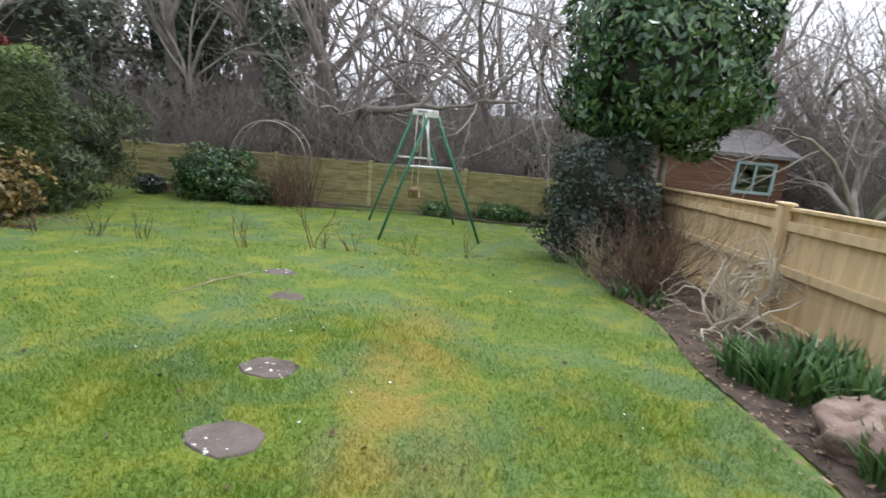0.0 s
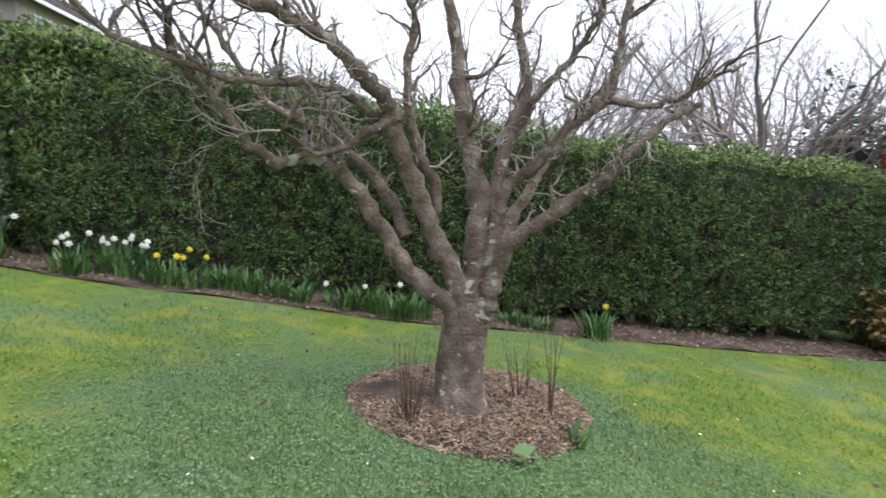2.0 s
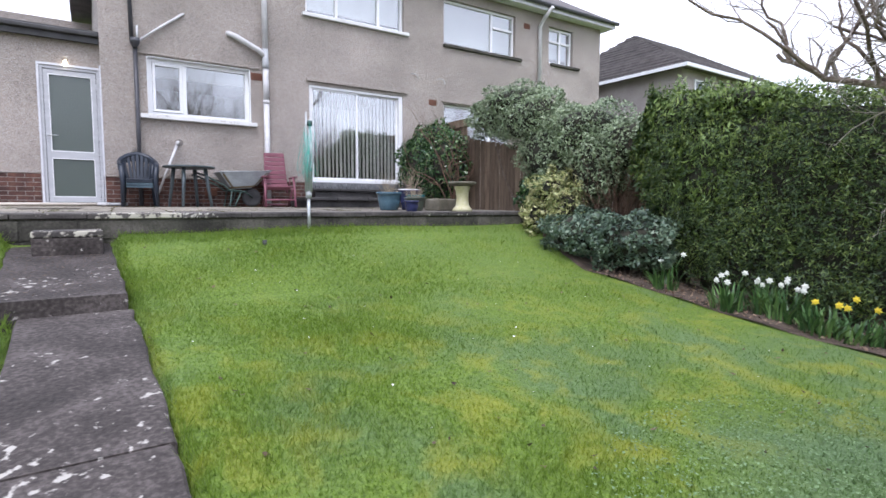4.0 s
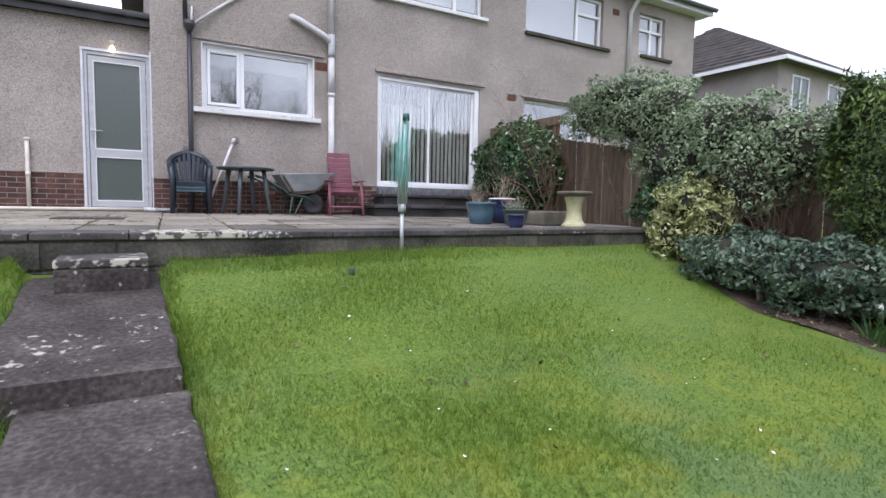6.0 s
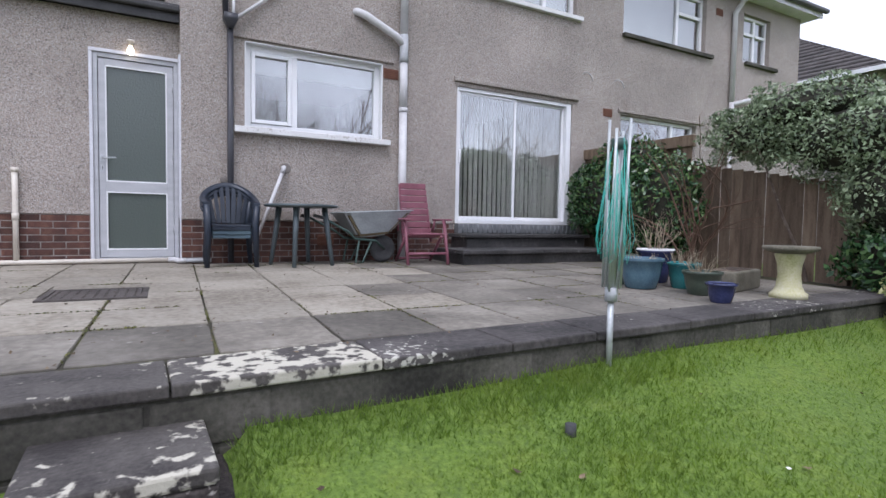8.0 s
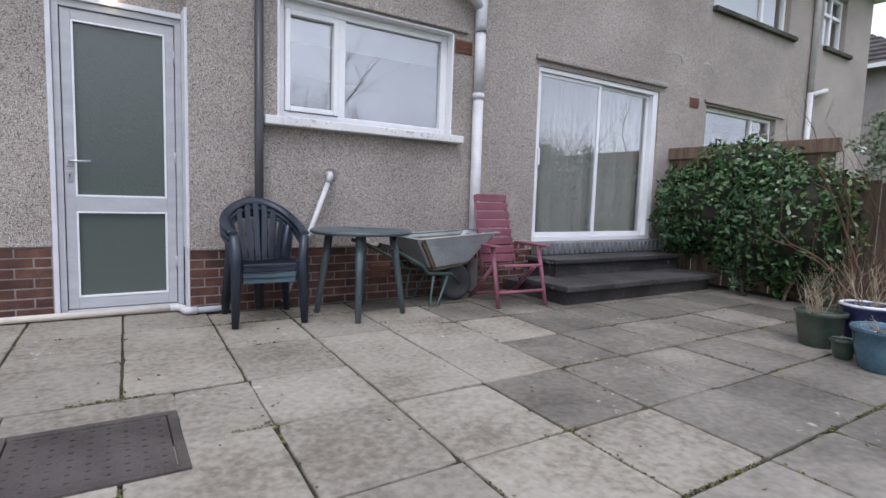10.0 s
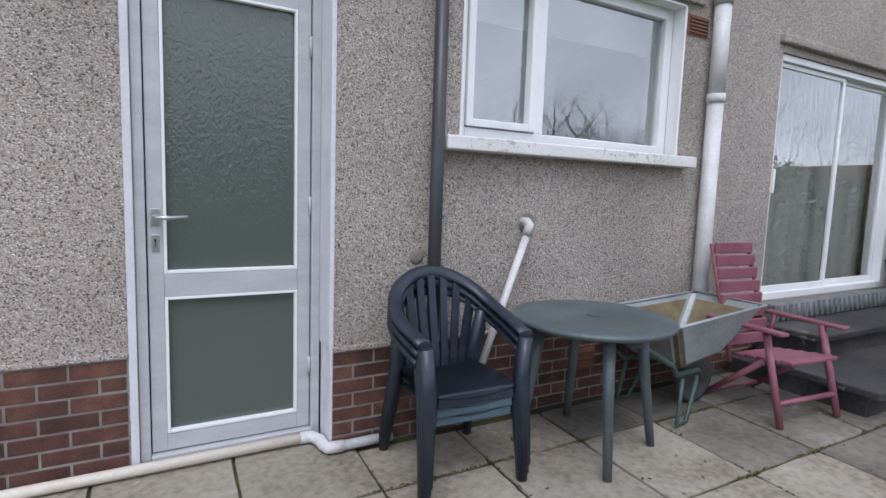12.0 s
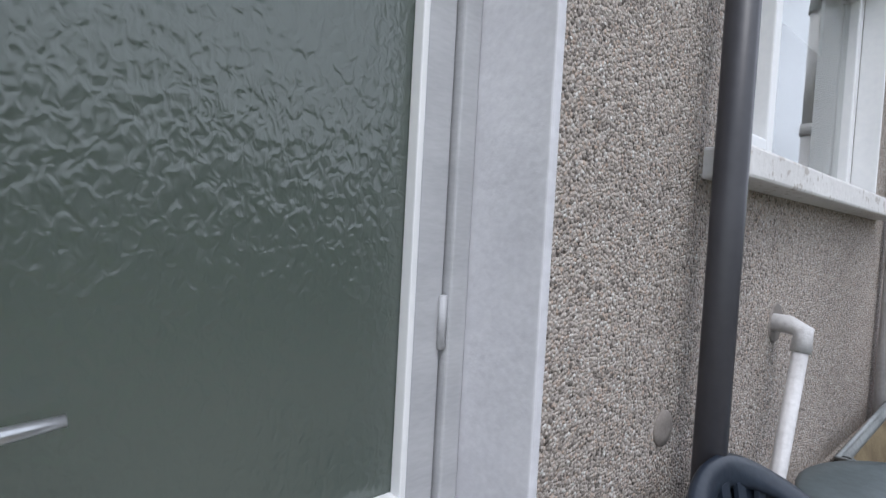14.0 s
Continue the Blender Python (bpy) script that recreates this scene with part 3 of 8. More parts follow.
slat = data_of("slat", boxm(-0.044, 0.044, -0.0015, 0.0015, z0 + 0.05, z1 + 0.02), M_BLIND)
k = -6
while x0 + 0.12 + 0.093 * k < x1 + 0.1:
    o = new("slat", slat)
    o.parent = blind
    o.matrix_local = pose(x0 + 0.12 + 0.093 * k, WALL_Y - 0.31 - 0.02, 0, 0, 0, -80 + 5 * math.sin(k * 1.9))
    k += 1

# back door in the extension
door = tagged(new("door_2"), "closed aluminium back door with two patterned glass panels", "door", kind="structure")
fx0, fx1, fz0, fz1, fy = CORNER_X + 0.02, 0.13, 1.36, 3.70, EXT_Y - 0.012
part("door_frame", box(box(boxm(fx1 - 0.045, fx1, fy - 0.10, fy + 0.004, fz0, fz1, bevel=0.005), fx0, fx0 + 0.045, fy - 0.10, fy + 0.004, fz0, fz1, 0.005),
                       fx0 + 0.045, fx1 - 0.045, fy - 0.10, fy + 0.004, fz1 - 0.05, fz1, 0.005), M_ALU, door)
part("threshold", boxm(fx0 + 0.045, fx1 - 0.045, fy - 0.10, fy + 0.02, fz0, fz0 + 0.05, bevel=0.006), M_ALU, door)
lx0, lx1, lz0, lz1, ly = fx0 + 0.050, fx1 - 0.050, fz0 + 0.056, fz1 - 0.056, fy - 0.012
st, rail0, rail1 = 0.066, 2.165, 2.275
leaf = part("door_leaf", box(box(box(box(boxm(lx0, lx0 + st, ly - 0.045, ly, lz0, lz1, bevel=0.004), lx1 - st, lx1, ly - 0.045, ly, lz0, lz1, 0.004),
                                     lx0 + st, lx1 - st, ly - 0.045, ly, lz0, lz0 + 0.085, 0.004), lx0 + st, lx1 - st, ly - 0.045, ly, lz1 - 0.075, lz1, 0.004),
                         lx0 + st, lx1 - st, ly - 0.045, ly + 0.002, rail0, rail1, 0.004), M_ALU, door)
for a, b in ((lz0 + 0.085, rail0), (rail1, lz1 - 0.075)):
    part("pane", boxm(lx0 + st - 0.004, lx1 - st + 0.004, ly - 0.034, ly - 0.026, a - 0.004, b + 0.004), M_OBSCURE, leaf)
    part("bead", box(box(box(boxm(lx0 + st, lx0 + st + 0.014, ly - 0.025, ly + 0.004, a, b, bevel=0.003), lx1 - st - 0.014, lx1 - st, ly - 0.025, ly + 0.004, a, b, 0.003),
                         lx0 + st + 0.014, lx1 - st - 0.014, ly - 0.025, ly + 0.004, a, a + 0.016, 0.003), lx0 + st + 0.014, lx1 - st - 0.014, ly - 0.025, ly + 0.004, b - 0.014, b, 0.003), M_UPVC, leaf)
hx = lx1 - st / 2
handle = part("handle_plate", boxm(hx - 0.02, hx + 0.02, ly + 0.001, ly + 0.010, 2.50, 2.58, bevel=0.003), M_CHROME, leaf)
part("lever", tube(tubem([(hx, ly + 0.005, 2.54), (hx, ly + 0.05, 2.54)], 0.010, 10), [(hx, ly + 0.05, 2.54), (hx - 0.05, ly + 0.052, 2.538), (hx - 0.135, ly + 0.048, 2.545)], [0.012, 0.010, 0.007], 10), M_CHROME, handle, "silver lever")
lock = part("lock", boxm(hx - 0.016, hx + 0.016, ly + 0.001, ly + 0.008, 2.38, 2.46, bevel=0.003), M_CHROME, leaf)
part("keyhole", box(boxm(hx - 0.004, hx + 0.004, ly + 0.0085, ly + 0.011, 2.425, 2.44, bevel=0.001), hx - 0.002, hx + 0.002, ly + 0.0085, ly + 0.010, 2.405, 2.424, 0.0), M_FASCIA, lock, "dark keyhole")
for q in (1.75, 2.6, 3.4):
    part("hinge", tubem([(lx0 + 0.003, ly + 0.006, q - 0.05), (lx0 + 0.003, ly + 0.006, q + 0.05)], 0.008, 8), M_ALU, door)
struct("door_reveal", boxm(CORNER_X - 0.004, CORNER_X + 0.0195, EXT_Y - 0.12, WALL_Y + 0.004, 1.88, 3.76, bevel=0.004), M_PAINT, "flaking white painted door reveal", "trim")
struct("door_trim", box(boxm(0.131, 0.165, EXT_Y - 0.03, EXT_Y + 0.012, 1.36, 3.70, bevel=0.004), CORNER_X + 0.02, 0.165, EXT_Y - 0.03, EXT_Y + 0.014, 3.702, 3.74, 0.004), M_PAINT, "white painted strip round the back door", "trim")

# extension roof
struct("extension_roof", boxm(CORNER_X + 0.003, 7.6, -19.0, EXT_Y + 0.10, 4.16, 4.30), M_FASCIA, "black felted flat roof edge", "roof")
struct("fascia", box(boxm(CORNER_X + 0.003, 7.6, EXT_Y + 0.10, EXT_Y + 0.13, 4.12, 4.33, bevel=0.006), CORNER_X + 0.003, 7.6, EXT_Y + 0.13, EXT_Y + 0.19, 4.22, 4.30, 0.02), M_FASCIA, "black gutter and fascia of the extension", "trim")
struct("eaves", box(boxm(-13.7, CORNER_X + 0.4, -11.5, -10.86, 6.62, 6.66, bevel=0.004), -13.7, CORNER_X + 0.4, -10.86, -10.83, 6.60, 6.78, 0.004), M_PAINT, "white soffit and fascia under the roof", "trim")
struct("gutter", tubem([(-13.75, -10.77, 6.74), (CORNER_X + 0.45, -10.77, 6.74)], 0.055, 10), M_FASCIA, "dark gutter along the eaves", "trim")
roof = bmesh.new()
vs = [roof.verts.new(p) for p in ((-13.8, -10.75, 6.76), (CORNER_X + 0.5, -10.75, 6.76), (CORNER_X + 0.5, -19.7, 6.76), (-13.8, -19.7, 6.76), (-10.5, -15.2, 9.6), (-3.5, -15.2, 9.6))]
for f in ((0, 1, 5, 4), (1, 2, 5), (2, 3, 4, 5), (3, 0, 4), (3, 2, 1, 0)):
    roof.faces.new([vs[i] for i in f])
struct("roof", roof, M_ROOF, "dark tiled hipped roof of the semi-detached pair", "roof")

house_parts = set(bpy.data.objects) - earlier

# ---- patio ----
def patio_z(yy):
    return 1.164 - 0.0163 * yy


pb = bmesh.new()
vs = [pb.verts.new(p) for p in ((-7.0, -11.6, patio_z(-11.6) - 0.012), (7.5, -11.6, patio_z(-11.6) - 0.012), (7.5, -6.53, patio_z(-6.53) - 0.012), (-7.0, -6.53, patio_z(-6.53) - 0.012),
                                (-7.0, -11.6, 0.7), (7.5, -11.6, 0.7), (7.5, -6.53, 0.7), (-7.0, -6.53, 0.7))]
for f in ((0, 1, 2, 3), (4, 5, 6, 7), (0, 1, 5, 4), (1, 2, 6, 5), (2, 3, 7, 6), (3, 0, 4, 7)):
    pb.faces.new([vs[i] for i in f])
patio = struct("patio", pb, M_JOINT, "paved patio of worn buff slabs with mossy joints", "patio")
wall_p = struct("retaining_wall", boxm(-7.0, 7.5, -6.53, -6.471, 0.6, 1.22), M_BLOCK, "low block retaining wall below the patio", "wall")


# ---- plants ----
rng = np.random.default_rng(7)


class Limbs:
    """Gathers tapered branches, and turns them into one mesh."""

    def __init__(self):
        self.V, self.F, self.n = [], [], 0

    def add(self, pts, radii, seg=5):
        pts = np.asarray(pts, float)
        d = np.gradient(pts, axis=0)
        d /= np.linalg.norm(d, axis=1)[:, None] + 1e-9
        ref = np.array([0.3, 0.2, 1.0]) if abs(d[0][2]) < 0.8 else np.array([1.0, 0.3, 0.1])
        a = np.cross(d, ref)
        a /= np.linalg.norm(a, axis=1)[:, None] + 1e-9
        b = np.cross(d, a)
        th = np.arange(seg) * 2 * np.pi / seg
        r = np.asarray(radii, float)[:, None, None]
        ring = pts[:, None, :] + r * (np.cos(th)[None, :, None] * a[:, None, :] + np.sin(th)[None, :, None] * b[:, None, :])
        self.V.append(ring.reshape(-1, 3))
        m = len(pts)
        i = np.arange(m - 1)[:, None] * seg + np.arange(seg)[None, :] + self.n
        j = np.arange(m - 1)[:, None] * seg + (np.arange(seg)[None, :] + 1) % seg + self.n
        self.F.append(np.stack([i, j, j + seg, i + seg], -1).reshape(-1, 4))
        self.n += m * seg

    def mesh(self, name, material, parent=None):
        return raw(name, np.concatenate(self.V), np.concatenate(self.F), material, parent, smooth=True)


def bend(start, way, length, steps, wander, lift=0.0, gen=rng):
    pts, d = [np.array(start, float)], np.array(way, float)
    d /= np.linalg.norm(d)
    for _ in range(steps):
        d = d + gen.normal(0, wander, 3) + np.array([0, 0, lift])
        d /= np.linalg.norm(d)
        pts.append(pts[-1] + d * length / steps)
    return np.array(pts)


def grow(big, fine, start, way, length, radius, level, gen, kids=(4, 5, 5), wander=0.16, lift=0.03, spread=0.9, shrink=0.6, tips=None):
    """A limb and the limbs on it, down to twigs."""
    steps = 7 if level >= 2 else (5 if level == 1 else 4)
    pts = bend(start, way, length, steps, wander, lift, gen)
    rad = np.linspace(radius, radius * (0.5 if level else 0.3), len(pts))
    (big if level >= 2 else fine).add(pts, rad, 8 if level >= 3 else (6 if level == 2 else 3))
    if tips is not None and level <= 1:
        tips.append(pts[-1])
    if level == 0:
        return
    nk = kids[min(level - 1, len(kids) - 1)]
    for k in range(nk):
        f = gen.uniform(0.3, 1.0) if k else 1.0
        q = f * steps
        i = min(int(q), steps - 1)
        p = pts[i] + (pts[i + 1] - pts[i]) * (q - i)
        d = pts[i + 1] - pts[i]
        d /= np.linalg.norm(d)
        o = gen.normal(0, 1, 3)
        o -= d * o.dot(d)
        o /= np.linalg.norm(o)
        w = d + o * spread * gen.uniform(0.5, 1.2) * (0.4 if k == 0 else 1.0)
        grow(big, fine, p, w, length * shrink * gen.uniform(0.7, 1.15), np.interp(q, range(steps + 1), rad) * gen.uniform(0.5, 0.72), level - 1, gen, kids, wander, lift, spread, shrink, tips)


def leaves(P, N, size, aspect=0.5, gen=rng, tilt=0.7, droop=0.0, fold=0.12):
    """Leaf blades at P, facing about N: two triangles folded along the midrib, with a point."""
    n = len(P)
    N = N + gen.normal(0, tilt, (n, 3))
    N /= np.linalg.norm(N, axis=1)[:, None] + 1e-9
    t = gen.normal(0, 1, (n, 3)) + np.array([0, 0, -droop])
    t -= N * (t * N).sum(1)[:, None]
    t /= np.linalg.norm(t, axis=1)[:, None] + 1e-9
    b = np.cross(N, t)
    s = (size * gen.uniform(0.6, 1.3, n))[:, None]
    tip, base = P + t * s * 0.55, P - t * s * 0.45
    l, r = P + b * s * aspect * 0.5 - N * s * fold, P - b * s * aspect * 0.5 - N * s * fold
    V = np.stack([base, r, tip, l], 1).reshape(-1, 3)
    i = np.arange(n)[:, None] * 4
    return V, i + np.array([[0, 1, 2, 3]])


def blob_points(n, centre, radii, gen=rng, shell=0.75, rough=0.22, freq=2.0, flat=0.0):
    """Points near the skin of a lumpy rounded mass, with outward ways."""
    d = gen.normal(0, 1, (n, 3))
    d /= np.linalg.norm(d, axis=1)[:, None]
    ph = gen.uniform(0, 6.28, 6)
    lump = 1 + rough * (np.sin(freq * 2 * d[:, 0] + ph[0]) * np.sin(freq * 2 * d[:, 1] + ph[1]) + 0.6 * np.sin(freq * 4 * d[:, 2] + ph[2] + 3 * d[:, 0]) + 0.5 * np.sin(freq * 5 * d[:, 1] + ph[3] - 4 * d[:, 0]))
    r = lump * (shell + (1 - shell) * gen.uniform(0, 1, n) ** 0.5)
    if flat:
        d2 = np.sign(d) * np.abs(d) ** (1 - flat)
    else:
        d2 = d
    return np.asarray(centre) + d2 * r[:, None] * np.asarray(radii), d


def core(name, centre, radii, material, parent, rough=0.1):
    """A near-black solid lump inside a shrub, the shade between the leaves put into its colour."""
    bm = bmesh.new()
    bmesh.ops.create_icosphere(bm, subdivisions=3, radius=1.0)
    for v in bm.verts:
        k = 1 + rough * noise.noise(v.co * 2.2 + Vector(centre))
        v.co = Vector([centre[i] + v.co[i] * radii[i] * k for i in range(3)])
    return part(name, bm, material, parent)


# near-black colour that carries the deep shade behind the leaves
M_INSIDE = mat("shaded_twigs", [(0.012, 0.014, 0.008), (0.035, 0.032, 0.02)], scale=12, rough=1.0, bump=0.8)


def hash_of(s):
    h = 7
    for ch in s:
        h = (h * 31 + ord(ch)) % 1000003
    return h


def shrub(name, label, masses, n, size, material, aspect=0.5, category="shrub", gen=None, core_k=0.72, tilt=0.7, droop=0.0, stems=0, flat=0.0, rough=0.22, stem_mat=None, group=""):
    """A leafy bush: stems, a core coloured dark as inner shade, and leaves round one or more rounded masses."""
    gen = gen or np.random.default_rng(abs(hash_of(name + label)) % 9999)
    c0 = np.mean([m[0] for m in masses], axis=0)
    gz = float(ground_z(c0[0], c0[1]))
    e = thing(name, label, category, (c0[0], c0[1], gz), group=group)
    off = np.array([c0[0], c0[1], gz])
    vol = np.array([np.prod(m[1]) ** 0.67 for m in masses])
    Vs, Fs, k = [], [], 0
    for (c, r), w in zip(masses, vol / vol.sum()):
        P, N = blob_points(int(n * w), np.array(c) - off, r, gen, 0.72, rough, flat=flat)
        keep = P[:, 2] > 0.01
        V, F = leaves(P[keep], N[keep], size, aspect, gen, tilt, droop)
        Vs.append(V)
        Fs.append(F + k)
        k += len(V)
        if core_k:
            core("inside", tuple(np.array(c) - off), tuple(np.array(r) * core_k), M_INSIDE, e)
    raw("foliage", np.concatenate(Vs), np.concatenate(Fs), material, e)
    for _ in range(max(stems, 3)):
        a = gen.uniform(0, 6.28)
        c, r = masses[gen.integers(len(masses))]
        q = np.array(c) - off
        p0 = np.array([q[0] * 0.6 + 0.1 * math.cos(a), q[1] * 0.6 + 0.1 * math.sin(a), -0.06])
        end = q + np.array([math.cos(a), math.sin(a), 0.3]) * np.array(r) * 0.6
        L = Limbs()
        L.add(np.linspace(p0, end, 5) + gen.normal(0, 0.03, (5, 3)), np.linspace(0.025, 0.008, 5), 5)
        L.mesh("stem", stem_mat or M_BARK, e)
    return e


# ---- garden ----
M_HEDGE = leafy("hedge_sprays", (0.014, 0.032, 0.010), (0.042, 0.082, 0.018), (0.17, 0.225, 0.04), 0.6, 2.2)
M_SPRAY = leafy("fresh_conifer_spray", (0.05, 0.09, 0.018), (0.11, 0.175, 0.032), (0.23, 0.30, 0.065), 0.55, 1.2)
M_YEW = leafy("dark_conifer", (0.016, 0.034, 0.016), (0.055, 0.085, 0.034), (0.20, 0.20, 0.09), 0.55, 1.1)
M_LAUREL = leafy("glossy_laurel_leaf", (0.016, 0.042, 0.017), (0.043, 0.10, 0.038), (0.15, 0.23, 0.075), 0.27)
M_GREYLEAF = leafy("grey_green_leaf", (0.075, 0.11, 0.058), (0.18, 0.245, 0.125), (0.38, 0.44, 0.28), 0.4)
M_HOLLY = leafy("dark_holly_leaf", (0.008, 0.018, 0.012), (0.022, 0.04, 0.026), (0.08, 0.11, 0.085), 0.3)
M_VARIEG = leafy("cream_edged_leaf", (0.10, 0.15, 0.04), (0.32, 0.33, 0.12), (0.55, 0.52, 0.28), 0.45)
M_BLUELEAF = leafy("bluish_small_leaf", (0.03, 0.055, 0.04), (0.075, 0.125, 0.075), (0.17, 0.22, 0.14), 0.5)
M_BRONZE = leafy("bronze_leaf", (0.07, 0.05, 0.015), (0.19, 0.13, 0.035), (0.36, 0.24, 0.08), 0.5)
M_STRAP = leafy("strap_leaf", (0.025, 0.07, 0.02), (0.06, 0.14, 0.035), (0.13, 0.22, 0.06), 0.45, 3.0)
M_IVY = leafy("ivy_leaf", (0.018, 0.034, 0.018), (0.06, 0.088, 0.044), (0.15, 0.18, 0.105), 0.35)
M_RED = leafy("red_leaf", (0.10, 0.015, 0.012), (0.22, 0.03, 0.025), (0.34, 0.07, 0.05), 0.6)
M_PALETWIG = mat("pale_bleached_twig", [(0.30, 0.25, 0.18), (0.56, 0.49, 0.38)], scale=9, rough=0.9, bump=0)
M_DRYTWIG = mat("dry_pale_twig", [(0.22, 0.17, 0.11), (0.42, 0.35, 0.25)], scale=8, rough=0.9, bump=0)
M_REDTWIG = mat("russet_twig", [(0.07, 0.04, 0.025), (0.16, 0.095, 0.06)], scale=8, rough=0.95, bump=0)
M_WHITEP = leafy("white_petal", (0.70, 0.70, 0.62), (0.80, 0.80, 0.74), (0.86, 0.86, 0.82), 0.6)
M_YELLOWP = leafy("yellow_petal", (0.70, 0.50, 0.03), (0.80, 0.62, 0.04), (0.82, 0.70, 0.08), 0.6)
M_CHIP = mat("bark_chip", [(0.10, 0.063, 0.043), (0.225, 0.15, 0.10), (0.38, 0.285, 0.20)], scale=14, rough=0.95, rand=0.45, island=True, bump=0.2)

BED_X = -5.58


def soil_strip(name, xs_of_y, ys, label, lift=0.012):
    """Bare earth laid on the ground between two edges given along y."""
    V, F = [], []
    m = 6
    for yy in ys:
        a, b = xs_of_y(yy)
        for q in np.linspace(a, b, m):
            V.append((q, yy, float(ground_z(q, yy)) + lift + 0.012 * math.sin(q * 9 + yy * 7)))
    for i in range(len(ys) - 1):
        for k in range(m - 1):
            F.append((i * m + k, i * m + k + 1, (i + 1) * m + k + 1, (i + 1) * m + k))
    return tagged(raw(name, V, F, M_SOIL, smooth=True), label, "flower bed", kind="structure")


soil_strip("hedge_bed", lambda q: (-9.5, BED_X - 0.10 * min(max((q + 1) / 2, 0), 1) + 0.06 * math.sin(q * 2.1) + (0.9 * max(0, (-4.6 - q)) / 1.9 * -1)), np.arange(-6.46, 6.9, 0.2), "dark bare soil under the hedge")
soil_strip("fence_bed", lambda q: (1.76 + 0.05 * math.sin(q * 3) - 0.26 * max(0.0, (q - 5.2) / 2.5), 3.3), np.arange(1.4, 9.5, 0.2), "brown soil border beside the new fence")
soil_strip("back_bed", lambda q: (-7.0, 3.3), np.arange(11.2, 12.2, 0.2), "narrow soil border along the back fence")
woods = soil_strip("woodland_floor", lambda q: (-80, 60), np.concatenate([np.arange(12.3, 16, 0.4), [18, 22, 30, 45, 60, 90]]), "brown leaf litter of the woodland floor", 0.02)
woods.data.materials.clear()
woods.data.materials.append(M_WOODFLOOR)

# hedge
gen = np.random.default_rng(11)


def hedge_top(yy):
    return np.interp(yy, [-4.3, -3.6, -2.5, 0, 2.2, 4.2, 6.3, 8.4], [2.72, 2.6, 2.5, 2.1, 1.84, 1.78, 1.60, 1.5])


def hedge_face(yy, zz):
    return -6.22 + 0.05 * np.sin(yy * 1.9 + zz * 1.3) + 0.035 * np.sin(yy * 4.3 - zz * 3.1) + 0.022 * np.sin(yy * 7.3 + 2.0 * np.sin(zz * 5.1)) * np.sin(zz * 8.7 + 1.7 * np.sin(yy * 3.3)) - 0.16 * np.clip((zz - hedge_top(yy) + 0.5) / 0.5, 0, 1)


hedge = thing("hedge", "tall clipped dense green conifer hedge", "hedge", (-7.0, 2.0, float(ground_z(-7.0, 2.0))))
off = np.array([-7.0, 2.0, float(ground_z(-7.0, 2.0))])
nc, per = 9000, 17
cy_ = gen.uniform(-4.3, 8.3, nc)
cz_ = gen.uniform(0, 1, nc)
deep = gen.uniform(-0.05, 0.13, nc)
sway = np.stack([np.full(nc, 0.9), gen.normal(0, 0.35, nc), gen.uniform(0.1, 0.9, nc)], 1)
step = np.linspace(0, 1, per)[None, :]
n = nc * per
reach = (0.17 * gen.uniform(0.6, 1.3, nc))[:, None] * step
yy = np.clip((cy_[:, None] + sway[:, 1:2] * reach).ravel() + gen.normal(0, 0.028, n), -4.3, 8.35)
base = ground_z(-6.3, cy_) + 0.10 + 0.05 * np.sin(cy_ * 3)
zz = ((base + (hedge_top(cy_) - base - 0.06) * cz_)[:, None] + sway[:, 2:3] * reach).ravel() + gen.normal(0, 0.028, n)
P = np.stack([hedge_face(yy, zz) - 0.13 - np.repeat(deep, per) + (sway[:, :1] * reach).ravel(), yy, zz], 1)
V1, F1 = leaves(P - off, np.repeat(sway * [1, 1, 0.3], per, 0), 0.047, 0.28, gen, 0.8, -0.6)
n = 34000
yy = gen.uniform(-4.3, 8.3, n)
xx = gen.uniform(-7.7, -6.3, n)
P = np.stack([xx, yy, hedge_top(yy) + 0.06 * np.sin(yy * 5 + xx * 4) + gen.uniform(-0.12, 0.12, n)], 1)
V2, F2 = leaves(P - off, np.tile([0.2, 0, 1.0], (n, 1)), 0.055, 0.42, gen, 0.9, -1.3)
n = 9000
xx = gen.uniform(-7.6, -6.25, n)
zz = gen.uniform(0.8, 2.8, n)
P = np.stack([xx, -4.3 - 0.12 * np.sin(xx * 6 + zz * 4) - gen.uniform(0, 0.12, n), zz], 1)
V3, F3 = leaves(P - off, np.tile([0.2, -1.0, 0.3], (n, 1)), 0.085, 0.4, gen, 0.8, -0.6)
raw("foliage", np.concatenate([V1, V3]), np.concatenate([F1, F3 + len(V1)]), M_HEDGE, hedge)
raw("top_growth", V2, F2, M_SPRAY, hedge)
# solid filling of the hedge, its inner shade put into the colour
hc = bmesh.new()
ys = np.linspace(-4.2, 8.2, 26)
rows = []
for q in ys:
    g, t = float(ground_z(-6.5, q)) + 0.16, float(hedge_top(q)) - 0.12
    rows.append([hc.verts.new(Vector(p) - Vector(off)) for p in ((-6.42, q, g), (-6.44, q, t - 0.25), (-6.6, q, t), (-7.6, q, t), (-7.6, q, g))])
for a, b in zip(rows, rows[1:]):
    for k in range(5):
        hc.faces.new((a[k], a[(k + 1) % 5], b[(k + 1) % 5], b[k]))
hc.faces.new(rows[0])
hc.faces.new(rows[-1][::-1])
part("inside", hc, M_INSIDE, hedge)
